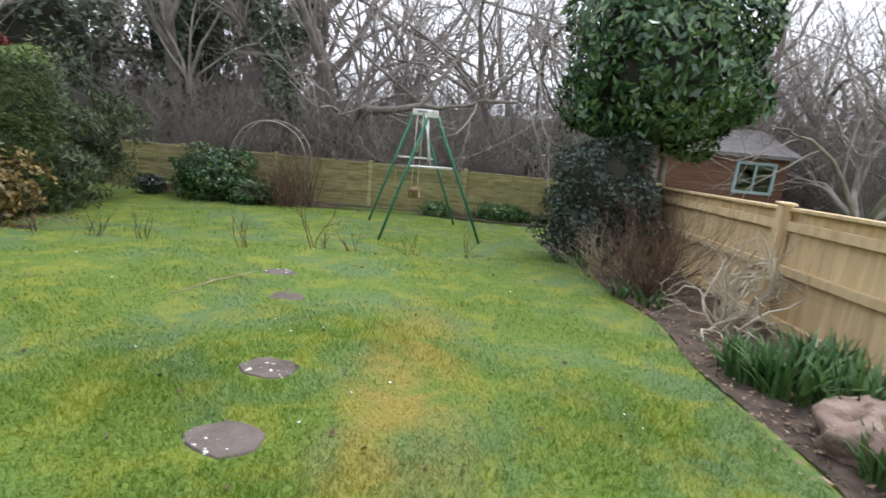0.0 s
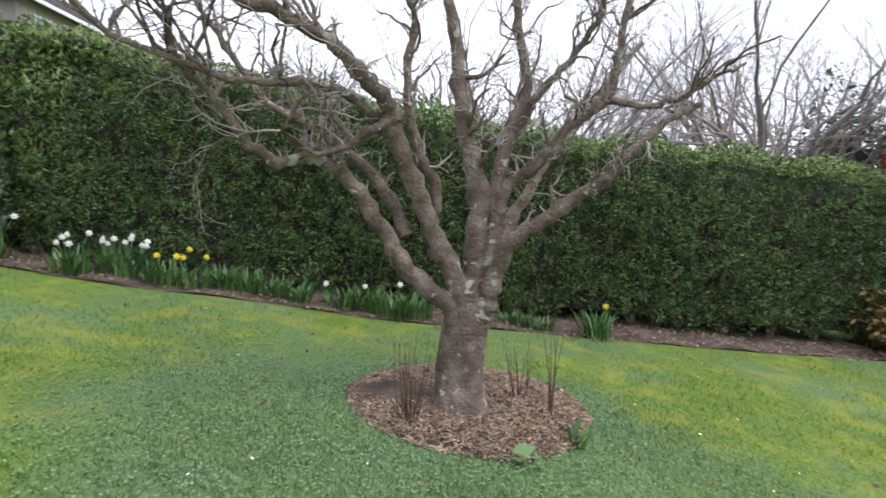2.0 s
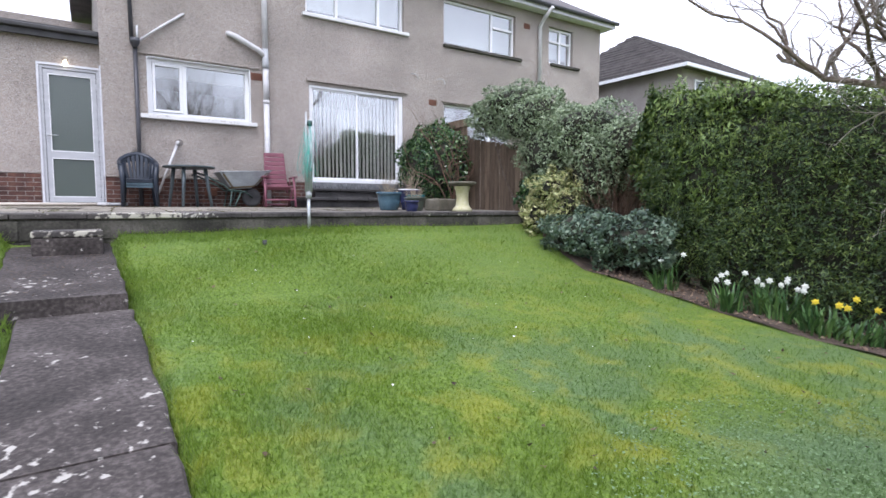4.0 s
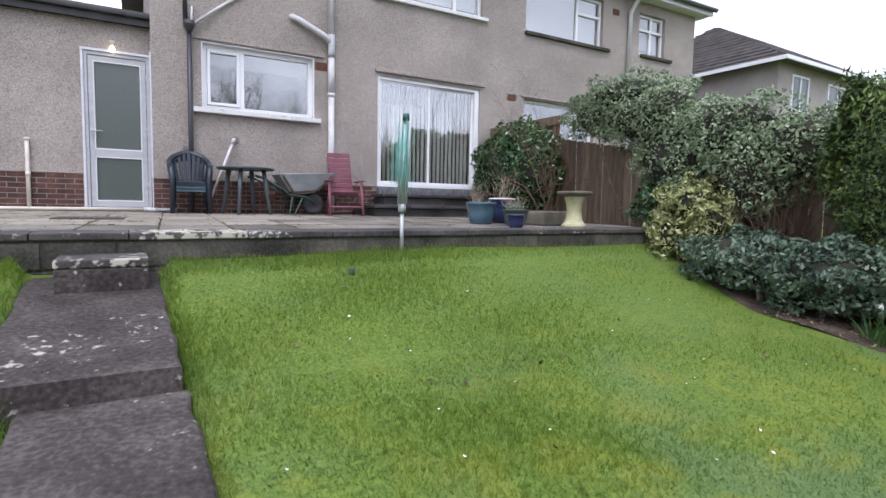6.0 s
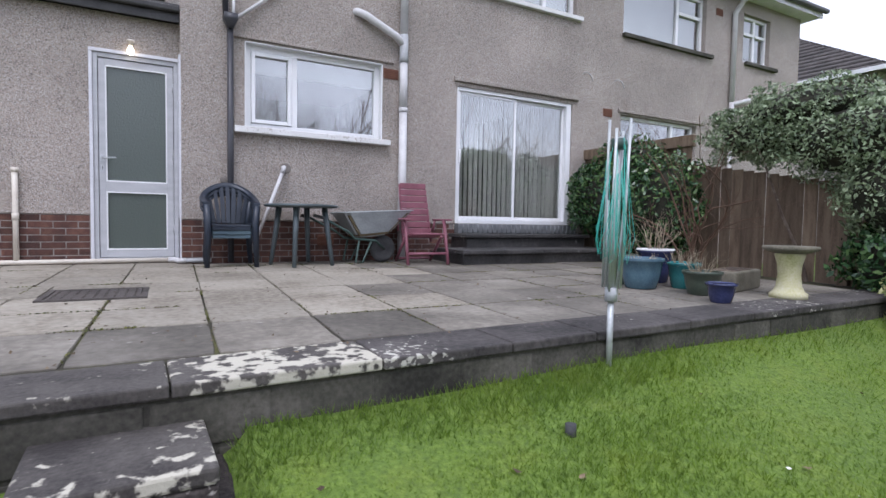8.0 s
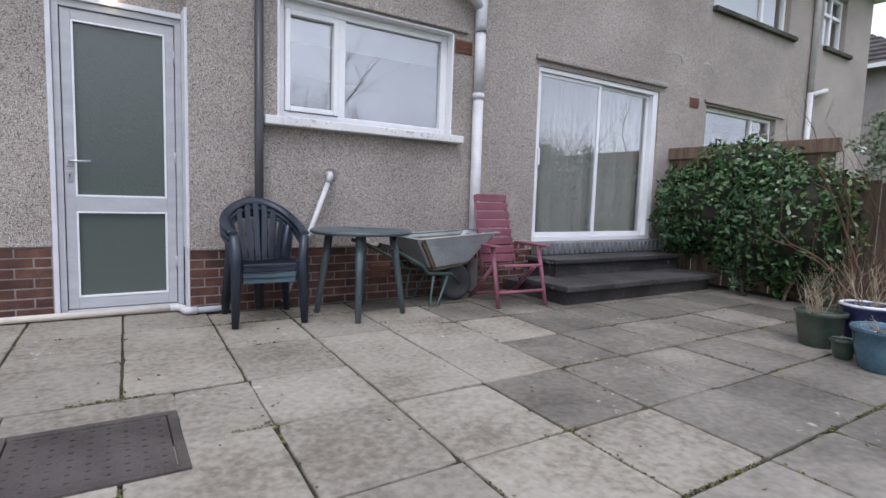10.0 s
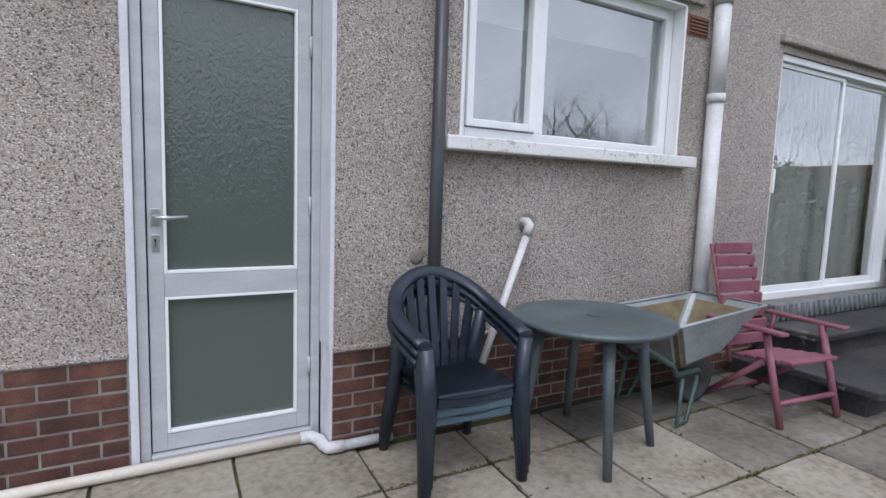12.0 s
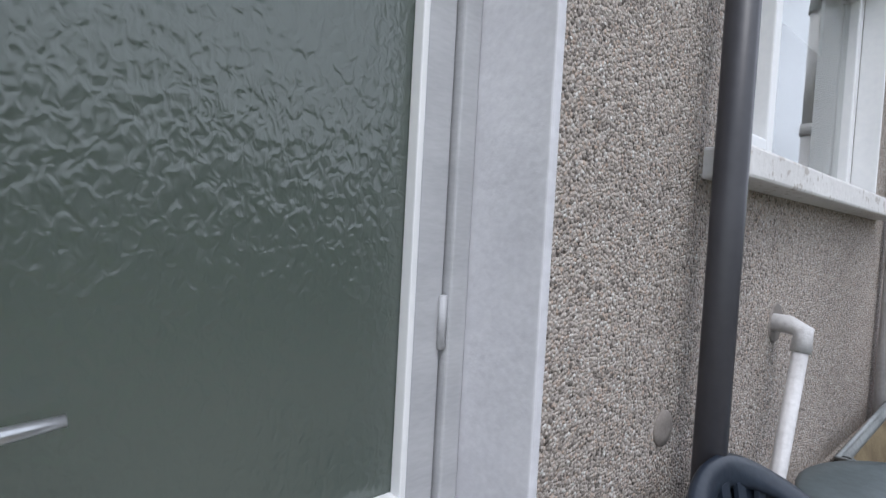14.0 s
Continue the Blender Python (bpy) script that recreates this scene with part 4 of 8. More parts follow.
for q in np.arange(-3.75, 8.3, 0.62):
    L = Limbs()
    g = float(ground_z(-6.5, q))
    L.add(np.array([[-6.55, q, g - 0.08], [-6.52, q + 0.02, g + 0.3], [-6.6, q - 0.02, g + 0.8]]) - off, [0.055, 0.045, 0.03], 7)
    L.mesh("stem", M_BARK, hedge)

# shrubs along the boundary by the house
shrub("laurel_bush", "dark green laurel bush trained against the boundary fence", [((-6.75, -10.2, 2.35), (0.5, 0.75, 0.62)), ((-6.7, -9.5, 2.1), (0.45, 0.6, 0.75)), ((-6.75, -10.6, 2.3), (0.4, 0.4, 0.6)), ((-6.6, -9.1, 2.2), (0.4, 0.5, 0.7)), ((-6.8, -9.9, 2.75), (0.4, 0.7, 0.4))], 14000, 0.082, M_LAUREL, 0.45)
shrub("climbing_shrub", "large grey-green leafy shrub spilling over the brown fence", [((-7.1, -8.0, 3.05), (0.55, 0.8, 0.42)), ((-7.0, -7.0, 2.85), (0.6, 0.9, 0.5)), ((-6.95, -5.9, 2.5), (0.55, 0.9, 0.5)), ((-7.0, -5.0, 2.25), (0.5, 0.6, 0.45)), ((-6.8, -6.2, 1.7), (0.35, 0.4, 0.5)), ((-6.8, -6.5, 2.25), (0.36, 0.7, 0.55)), ((-6.78, -5.5, 1.95), (0.36, 0.6, 0.6)), ((-7.0, -7.6, 3.25), (0.5, 0.9, 0.3))], 44000, 0.056, M_GREYLEAF, 0.45)
shrub("variegated_shrub", "cream and yellow variegated shrub beside the patio wall", [((-6.3, -5.95, 1.58), (0.34, 0.36, 0.34)), ((-6.25, -6.1, 1.2), (0.3, 0.34, 0.32)), ((-6.3, -5.65, 1.35), (0.3, 0.26, 0.36))], 4300, 0.075, M_VARIEG, 0.36, tilt=0.9, core_k=0.6, rough=0.36)
shrub("low_shrub", "low rounded blue-green shrub at the lawn edge", [((-6.1, -5.1, 0.98), (0.5, 0.6, 0.36)), ((-6.1, -4.3, 0.9), (0.48, 0.6, 0.38))], 11000, 0.06, M_BLUELEAF, 0.5, stems=8)
shrub("fence_climber", "dark leafy climber low on the boundary fence", [((-6.75, -6.6, 1.55), (0.3, 0.4, 0.4))], 1700, 0.09, M_LAUREL, 0.5)
shrub("bronze_shrub", "bronze-leaved shrub in front of the hedge", [((-5.95, 6.4, -0.05), (0.45, 0.62, 0.42)), ((-5.9, 6.2, -0.25), (0.35, 0.4, 0.36))], 2300, 0.09, M_BRONZE, 0.5, core_k=0.5, rough=0.35, stems=10)
shrub("drooping_conifer", "dark drooping conifer beyond the hedge end", [((-7.2, 9.0, 0.5), (1.1, 1.2, 1.15)), ((-7.0, 8.4, -0.1), (0.95, 0.9, 0.8)), ((-7.4, 9.8, 0.2), (0.9, 0.9, 1.0))], 24000, 0.15, M_YEW, 0.2, tilt=0.6, droop=0.9, category="conifer", rough=0.34)
shrub("rhododendron", "rounded green rhododendron bush before the back fence", [((-5.2, 11.0, -0.45), (0.85, 0.6, 0.55)), ((-4.4, 10.8, -0.72), (0.45, 0.45, 0.3))], 6500, 0.10, M_LAUREL, 0.45)
shrub("dwarf_evergreen", "small evergreen clump at the fence foot", [((-6.6, 11.0, -0.75), (0.3, 0.3, 0.22))], 700, 0.08, M_HOLLY, 0.5)
shrub("fence_foot_plant", "leafy green plants below the back fence", [((0.9, 11.7, -0.85), (0.6, 0.3, 0.25)), ((-0.6, 11.5, -0.85), (0.3, 0.25, 0.2))], 1800, 0.13, M_STRAP, 0.3, core_k=0.4)
shrub("holly_bush", "dark glossy holly bush beneath the laurel tree", [((1.95, 8.0, 0.35), (0.75, 0.75, 0.85)), ((1.7, 7.8, -0.25), (0.6, 0.6, 0.5)), ((2.4, 8.2, 0.0), (0.6, 0.6, 0.7))], 13000, 0.065, M_HOLLY, 0.55)

# clipped laurel tree
gz = float(ground_z(2.85, 8.6))
lt = thing("laurel_tree", "clipped laurel tree with a dense rounded green crown", "tree", (2.85, 8.6, gz))
P1, N1 = blob_points(11000, (-0.12, 0, 2.25 - gz), (1.32, 1.2, 1.30), np.random.default_rng(3), 0.82, 0.17, flat=0.12)
V, F = leaves(P1, N1 * 1.3, 0.17, 0.36, np.random.default_rng(4), 0.6, 0.9)
raw("crown", V, F, M_LAUREL, lt)
# crown filling, coloured near-black as the shade inside
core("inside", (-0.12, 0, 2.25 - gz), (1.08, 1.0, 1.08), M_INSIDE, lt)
L = Limbs()
L.add([[0.0, 0, -0.1], [0.02, 0, 0.5], [0.05, 0.02, 1.1], [0.0, 0, 1.9]], [0.13, 0.10, 0.09, 0.06], 9)
L.add([[0.15, 0.1, -0.1], [0.22, 0.1, 0.6], [0.2, 0.05, 1.7]], [0.09, 0.07, 0.05], 8)
L.mesh("trunk", M_FARBARK, lt)


def twiggy(name, label, at, height, spread, count, material, seed, group="", level=1, radius=0.009, wander=0.22):
    """A leafless shrub of many upright stems."""
    g = np.random.default_rng(seed)
    z = float(ground_z(at[0], at[1])) if len(at) == 2 else at[2]
    e = thing(name, label, "shrub", (at[0], at[1], z), group=group)
    L = Limbs()
    for _ in range(count):
        a = g.uniform(0, 6.28)
        r = spread * g.uniform(0.0, 0.35)
        grow(L, L, (r * math.cos(a), r * math.sin(a), -0.04), (math.cos(a) * spread * g.uniform(0.2, 0.9), math.sin(a) * spread * g.uniform(0.2, 0.9), height), height * g.uniform(0.7, 1.05), radius, level, g, (3, 3), wander, 0.05, 0.8, 0.5)
    L.mesh("stem_mass", material, e)
    return e


twiggy("pale_twig_shrub", "bare pale gnarled shrub beside the new fence", (2.35, 4.6), 0.98, 0.72, 24, M_PALETWIG, 21, level=2, radius=0.016, wander=0.46)
twiggy("russet_shrub", "bare russet-brown twiggy shrub in the border", (2.05, 5.75), 0.92, 0.7, 85, M_REDTWIG, 22, level=2, radius=0.007)
twiggy("russet_shrub", "bare russet-brown twiggy shrub in the border", (1.75, 6.5), 0.6, 0.6, 45, M_DRYTWIG, 23, level=2, radius=0.006)
twiggy("brown_bush", "dense brown leafless bush behind the rose arch", (-3.7, 10.9), 0.95, 0.8, 90, M_REDTWIG, 24, level=2, radius=0.007)
twiggy("bare_climber", "bare branching shrub in front of the boundary fence", (-6.3, -8.5, 1.30), 1.6, 0.6, 9, M_REDTWIG, 25, level=3, radius=0.014)
twiggy("fence_brush", "dead brown climber stems matted on the fence", (-6.75, -5.0), 1.4, 0.5, 70, M_REDTWIG, 26, level=1, radius=0.006)
for k, (a, b) in enumerate(((-4.46, 6.19), (-3.96, 6.4), (-2.68, 6.28), (-1.87, 7.06), (-0.74, 7.09), (-5.09, 6.07), (-1.5, 7.2), (0.1, 7.3))):
    twiggy("rose_bush", "small pruned bare rose bush in the grass", (a, b), 0.36 + 0.1 * (k % 3), 0.22, 5, M_REDTWIG, 30 + k, "roses on the lawn edge", level=1, radius=0.006)
twiggy("basal_shoots", "upright brown shoots round the tree foot", (-3.35, 0.25), 0.55, 0.14, 26, M_REDTWIG, 41, "shoots round the apple tree", level=0, radius=0.004, wander=0.06)
twiggy("basal_shoots", "upright brown shoots round the tree foot", (-3.75, 1.0), 0.5, 0.14, 12, M_REDTWIG, 42, "shoots round the apple tree", level=0, radius=0.004, wander=0.06)
twiggy("basal_shoots", "upright brown shoots round the tree foot", (-3.5, 1.15), 0.62, 0.1, 6, M_REDTWIG, 43, "shoots round the apple tree", level=0, radius=0.005, wander=0.06)

# old apple tree
tx, ty = -3.58, 0.58
tz = float(ground_z(tx, ty))
apple = thing("apple_tree", "old bare gnarled apple tree with lichened limbs", "tree", (tx, ty, tz))
big, fine = Limbs(), Limbs()
gen = np.random.default_rng(5)


def limb(pts, r0, r1, nsub, seed, sub_len=0.4, spurs=10):
    """A main limb through rough waypoints, kinked and knobbly, with side branches and short fruiting spurs."""
    g = np.random.default_rng(seed)
    w = np.array(pts, float) - np.array([tx, ty, tz])
    t = np.linspace(0, len(w) - 1, 6 * (len(w) - 1) + 1)
    q = np.stack([np.interp(t, range(len(w)), w[:, i]) for i in range(3)], 1)
    q[1:-1] = (q[:-2] + 2 * q[1:-1] + q[2:]) / 4
    q[2:] += g.normal(0, 0.006, (len(q) - 2, 3))
    f = np.linspace(0, 1, len(q))
    rad = 0.8 * (r0 + (r1 - r0) * f ** 0.8) * g.uniform(0.95, 1.07, len(q))
    rad *= 1 + 0.3 * (g.uniform(0, 1, len(q)) < 0.1)
    big.add(q, rad, 10)

    def off_way(i, up):
        d = q[i + 1] - q[i]
        d /= np.linalg.norm(d)
        o = g.normal(0, 1, 3)
        o -= d * o.dot(d)
        o /= np.linalg.norm(o)
        o[2] = abs(o[2])
        return d * 0.45 + o * 0.9 + np.array([0, 0, up])

    for k in range(int(nsub * 1.7)):
        i = int(g.uniform(0.42, 0.99) * (len(q) - 2))
        grow(big, fine, q[i], off_way(i, 0.45), sub_len * g.uniform(0.6, 1.3), max(rad[i] * g.uniform(0.25, 0.42), 0.009), 2, g, (5, 5), 0.30, 0.05, 1.1, 0.6)
    for k in range(2 * spurs):
        i = int(g.uniform(0.2, 0.99) * (len(q) - 2))
        grow(big, fine, q[i], off_way(i, 0.3), g.uniform(0.06, 0.2), g.uniform(0.005, 0.011), 1, g, (4,), 0.35, 0.05, 1.0, 0.5)


big.add(np.array([[0, 0, -0.12], [0, 0, 0.02], [0.0, -0.01, 0.12], [0.0, -0.02, 0.3], [0.0, 0.0, 0.5], [0.0, 0.02, 0.7], [0.0, 0.03, 0.88]]), [0.24, 0.195, 0.165, 0.148, 0.145, 0.15, 0.105], 14)
big.add(np.array([[0.1, -0.13, -0.1], [0.07, -0.1, 0.06], [0.03, -0.06, 0.3], [0.0, -0.03, 0.5]]), [0.10, 0.085, 0.075, 0.06], 10)
limb([(-3.53, 0.55, 0.42), (-3.50, 0.47, 0.59), (-3.47, 0.23, 0.77), (-3.42, 0.11, 0.96), (-3.35, -0.04, 1.20), (-3.30, -0.17, 1.36), (-3.25, -0.30, 1.41), (-3.18, -0.47, 1.37), (-3.10, -0.59, 1.45), (-3.05, -0.67, 1.58), (-3.00, -0.79, 1.73), (-2.95, -0.94, 1.86)], 0.085, 0.014, 8, 51, 0.5, 12)
limb([(-3.53, 0.55, 0.55), (-3.50, 0.50, 0.76), (-3.48, 0.37, 0.99), (-3.40, 0.24, 1.27), (-3.30, 0.12, 1.54), (-3.22, 0.08, 1.70), (-3.12, -0.04, 1.81), (-3.00, -0.21, 1.95), (-2.92, -0.39, 2.02), (-2.85, -0.57, 2.05), (-2.7, -0.8, 2.2)], 0.09, 0.028, 8, 52)
limb([(-3.25, 0.16, 1.65), (-3.20, -0.03, 1.55), (-3.20, -0.14, 1.47), (-3.15, -0.27, 1.42), (-3.1, -0.42, 1.5)], 0.034, 0.014, 4, 61, 0.35, 6)
limb([(-3.58, 0.60, 0.5), (-3.60, 0.63, 0.71), (-3.62, 0.64, 1.26), (-3.66, 0.54, 1.62), (-3.70, 0.49, 1.97), (-3.72, 0.40, 2.46), (-3.75, 0.38, 2.9)], 0.115, 0.03, 7, 53)
limb([(-3.58, 0.68, 0.55), (-3.58, 0.73, 0.79), (-3.62, 0.74, 1.29), (-3.70, 0.82, 1.64), (-3.80, 0.95, 1.93), (-3.85, 0.87, 2.30), (-3.90, 0.82, 2.7)], 0.085, 0.026, 7, 54)
limb([(-3.58, 0.76, 1.15), (-3.56, 0.80, 1.32), (-3.50, 0.94, 1.41), (-3.42, 1.08, 1.64), (-3.35, 1.30, 1.82), (-3.30, 1.32, 2.08), (-3.25, 1.35, 2.5)], 0.055, 0.022, 6, 55)
limb([(-3.35, 1.30, 1.81), (-3.30, 1.55, 1.78), (-3.25, 1.70, 1.84), (-3.20, 1.80, 1.93), (-3.15, 1.95, 2.0)], 0.03, 0.010, 4, 62, 0.3, 6)
limb([(-3.53, 0.66, 0.5), (-3.50, 0.71, 0.66), (-3.46, 0.79, 0.97), (-3.42, 0.93, 1.07), (-3.38, 1.13, 1.23), (-3.35, 1.31, 1.36), (-3.32, 1.42, 1.52), (-3.28, 1.65, 1.73), (-3.25, 1.78, 1.8)], 0.085, 0.018, 4, 56, 0.3, 9)
limb([(-3.48, 0.36, 1.15), (-3.45, 0.36, 1.29), (-3.35, 0.23, 1.49), (-3.30, 0.18, 1.73), (-3.28, 0.17, 1.96), (-3.25, 0.21, 2.12), (-3.20, 0.10, 2.4)], 0.05, 0.018, 5, 57)
limb([(-3.46, 0.2, 1.0), (-3.50, 0.13, 1.17), (-3.60, -0.06, 1.40), (-3.75, -0.34, 1.59), (-3.90, -0.69, 1.75), (-4.00, -0.96, 2.11), (-4.10, -1.23, 2.46)], 0.055, 0.018, 9, 58, 0.5, 12)
limb([(-3.70, 0.83, 1.62), (-3.60, 0.98, 1.89), (-3.55, 1.13, 2.05), (-3.50, 1.26, 2.27), (-3.45, 1.29, 2.55)], 0.04, 0.018, 6, 59)
limb([(-3.62, 0.75, 0.9), (-4.0, 1.1, 1.4), (-4.2, 1.5, 1.9), (-4.3, 1.9, 2.4)], 0.06, 0.02, 7, 60)
limb([(-3.3, 0.05, 1.62), (-3.05, -0.2, 1.75), (-2.9, -0.62, 1.72), (-2.85, -1.05, 1.85), (-2.85, -1.3, 2.0)], 0.035, 0.010, 9, 63, 0.6, 8)
big.mesh("trunk", M_BARK, apple)
fine.mesh("twig_mass", M_TWIG, apple)

# mulch ring
mc = bmesh.new()
ring = []
ctr = mc.verts.new((-3.72, 0.66, float(ground_z(-3.72, 0.66)) + 0.05))
for k in range(40):
    a = k * math.pi / 20
    r = 0.76 + 0.05 * math.sin(3 * a + 1) + 0.03 * math.sin(7 * a)
    q = (-3.72 + r * math.cos(a) * 0.92, 0.66 + r * math.sin(a))
    ring.append((mc.verts.new((*q, float(ground_z(*q)) + 0.004)), mc.verts.new((-3.72 + (q[0] + 3.72) * 0.7, 0.66 + (q[1] - 0.66) * 0.7, float(ground_z(*q)) + 0.04))))
for k in range(40):
    (a, b), (c, d) = ring[k], ring[(k + 1) % 40]
    mc.faces.new((a, c, d, b)).smooth = True
    mc.faces.new((b, d, ctr)).smooth = True
struct("mulch_ring", mc, M_SOIL, "round patch of bark mulch under the apple tree", "mulch")
n = 15000
gen = np.random.default_rng(61)
a, r = gen.uniform(0, 6.283, n), 0.8 * np.sqrt(gen.uniform(0, 1, n))
P = np.stack([-3.72 + r * np.cos(a) * 0.92, 0.66 + r * np.sin(a), np.zeros(n)], 1)
P[:, 2] = ground_z(P[:, 0], P[:, 1]) + 0.05 * np.clip((0.85 - r) / 0.3, 0.15, 1) + gen.uniform(0, 0.012, n)
V, F = leaves(P, np.tile([0, 0, 1.0], (n, 1)), 0.025, 0.55, gen, 0.35)
tagged(raw("bark_chips", V, F, M_CHIP), "loose brown bark chips round the tree", "bark chips", kind="stuff")


# ---- woodland and neighbours' trees ----
def bare_tree(name, label, height, seed, trunk=0.16, level=4, kids=(4, 5, 4, 5), ivy=0, fork=0.3, spread=0.8, bark=None):
    """A winter tree about its own foot."""
    g = np.random.default_rng(seed)
    e = thing(name, label, "tree", (0, 0, 0))
    b, f = Limbs(), Limbs()
    h0 = height * fork
    q = bend((0, 0, -0.15), (g.normal(0, 0.08), g.normal(0, 0.08), 1), h0 + 0.15, 5, 0.05, 0.0, g)
    trunk *= 0.8
    b.add(q, np.linspace(trunk * 1.25, trunk * 0.85, len(q)), 9)
    for k in range(kids[-1]):
        a = k * 6.283 / kids[-1] + g.uniform(-0.5, 0.5)
        grow(b, f, q[-1] - np.array([0, 0, g.uniform(0, 0.3) * h0]), (math.cos(a) * spread, math.sin(a) * spread, g.uniform(0.8, 1.6)), (height - h0) * g.uniform(0.5, 0.72), trunk * g.uniform(0.45, 0.68), level - 1, g, kids[:-1], 0.17, 0.03, 0.8, 0.62)
    b.mesh("trunk", bark or M_FARBARK, e)
    f.mesh("twig_mass", M_TWIG, e)
    if ivy:
        n = ivy
        t = g.uniform(0, 1, n)
        base = np.stack([np.interp(t, np.linspace(0, 1, len(q)), q[:, i]) for i in range(3)], 1)
        base[:, 2] = t * height * 0.62
        a = g.uniform(0, 6.283, n)
        r = (trunk * 1.3 + 0.35 * np.abs(np.sin(t * 9 + 2 * np.sin(a))) * g.uniform(0.3, 1, n))
        P = base + np.stack([np.cos(a) * r, np.sin(a) * r, np.zeros(n)], 1)
        V, F = leaves(P, np.stack([np.cos(a), np.sin(a), 0.2 + 0 * a], 1), 0.16, 0.7, g, 0.6, 0.8)
        raw("ivy", V, F, M_IVY, e)
    return e


def place(ob, x, yv, rz, k=1.0):
    return pose(x, yv, float(ground_z(x, yv)), 0, 0, rz) @ Matrix.Diagonal((k, k, k, 1))


protos = [bare_tree("woodland_tree", "bare grey winter tree in the wood", 9.0, 71, 0.17), bare_tree("woodland_tree", "bare many-branched winter tree in the wood", 8.0, 72, 0.14, fork=0.15, spread=0.9),
          bare_tree("ivy_tree", "tall bare tree with ivy climbing its trunk", 11.0, 73, 0.22, ivy=3200, fork=0.45), bare_tree("woodland_tree", "slender bare tree in the wood", 8.5, 74, 0.10, fork=0.35, spread=0.6),
          bare_tree("twiggy_tree", "broad bare tree with a fan of fine branches", 6.5, 75, 0.2, fork=0.12, spread=1.1)]
spots = [(2, -4.6, 14.2, 20, 1.0), (2, -8.2, 15.5, 130, 0.95), (2, -6.4, 17.5, 220, 1.05), (1, -0.5, 16.5, 75, 1.0), (4, 1.6, 16.0, 10, 1.25), (4, 2.6, 18.5, 100, 1.2), (0, -2.2, 18.0, 50, 1.0), (3, -3.2, 15.0, 10, 1.0), (3, -7.0, 14.0, 190, 0.9),
         (0, 5.0, 20.0, 160, 1.0), (1, 7.8, 17.0, 250, 0.8), (4, 8.7, 11.9, 40, 0.62), (4, 11.2, 12.5, 200, 0.75), (0, 11.5, 16.0, 20, 0.9), (1, 10.0, 22.0, 300, 1.1), (3, 4.4, 22.0, 200, 1.1), (0, -11.5, 19.0, 100, 1.0), (1, -12.5, 14.5, 200, 0.9), (2, -15.0, 18.0, 310, 0.9),
         (4, -16.0, 12.5, 15, 1.15), (0, -13.5, 7.5, 120, 0.72), (1, -16.0, 5.0, 220, 0.75), (4, -12.2, 3.3, 80, 0.72), (3, -18.0, 9.0, 10, 0.8), (0, -19.0, 2.0, 300, 0.8), (1, -14.5, 0.6, 40, 0.52), (4, -13.0, -1.5, 140, 0.5), (3, -17.0, -3.0, 50, 0.6), (4, -20.0, 15.0, 240, 1.2),
         (0, -24.0, 8.0, 30, 1.0), (1, -25.0, 18.0, 90, 1.1), (0, -3.0, 26.0, 10, 1.1), (1, 1.0, 28.0, 130, 1.2), (3, -9.0, 25.0, 240, 1.1), (0, 8.0, 30.0, 70, 1.2), (1, -16.0, 28.0, 350, 1.2), (3, 15.0, 24.0, 110, 1.1), (0, 18.0, 14.0, 250, 0.9), (1, 15.0, 9.5, 310, 0.75), (3, 0.6, 21.0, 20, 1.2), (1, -5.0, 21.0, 200, 1.1), (0, 13.0, 30.0, 20, 1.2), (4, -11.0, 9.5, 60, 0.9), (1, -13.0, 16.5, 280, 1.0), (0, -19.0, 12.5, 140, 1.0), (4, -22.0, 5.0, 20, 1.0), (1, -9.8, 21.0, 15, 1.1), (3, -15.5, 22.0, 170, 1.2), (4, -4.0, 16.0, 250, 1.1), (1, 3.6, 15.2, 190, 0.9), (0, -17.5, -0.5, 200, 0.62), (3, -22.0, -1.5, 260, 0.75), (1, 12.5, 13.0, 40, 0.8), (4, 8.0, 24.0, 330, 1.4), (1, 12.0, 19.0, 75, 1.0), (4, 14.5, 21.5, 160, 1.3), (0, 9.0, 20.5, 290, 0.9)]
spots += [(4, -8.3, 22.5, 170, 1.85), (0, -6.4, 23.5, 200, 1.65), (0, -10.2, 26.5, 90, 1.5), (3, -8.2, 22.0, 170, 1.5), (3, -2.5, 24.5, 20, 1.5)]
wood = np.random.default_rng(55)
for k in range(9):
    spots.append((int(wood.integers(0, 5)), wood.uniform(-24, 17), wood.uniform(15.5, 30), wood.uniform(0, 360), wood.uniform(0.95, 1.35)))
for k in range(8):
    spots.append((int(wood.integers(0, 2)), wood.uniform(-24, -12), wood.uniform(2, 14), wood.uniform(0, 360), wood.uniform(0.7, 1.0)))
used = set()
for k, x, yv, rz, sc in spots:
    m = place(protos[k], x, yv, rz, sc)
    if k in used:
        copy_thing(protos[k], m)
    else:
        protos[k].matrix_world = m
        used.add(k)

# undergrowth
gen = np.random.default_rng(81)
L = Limbs()
n = 10500
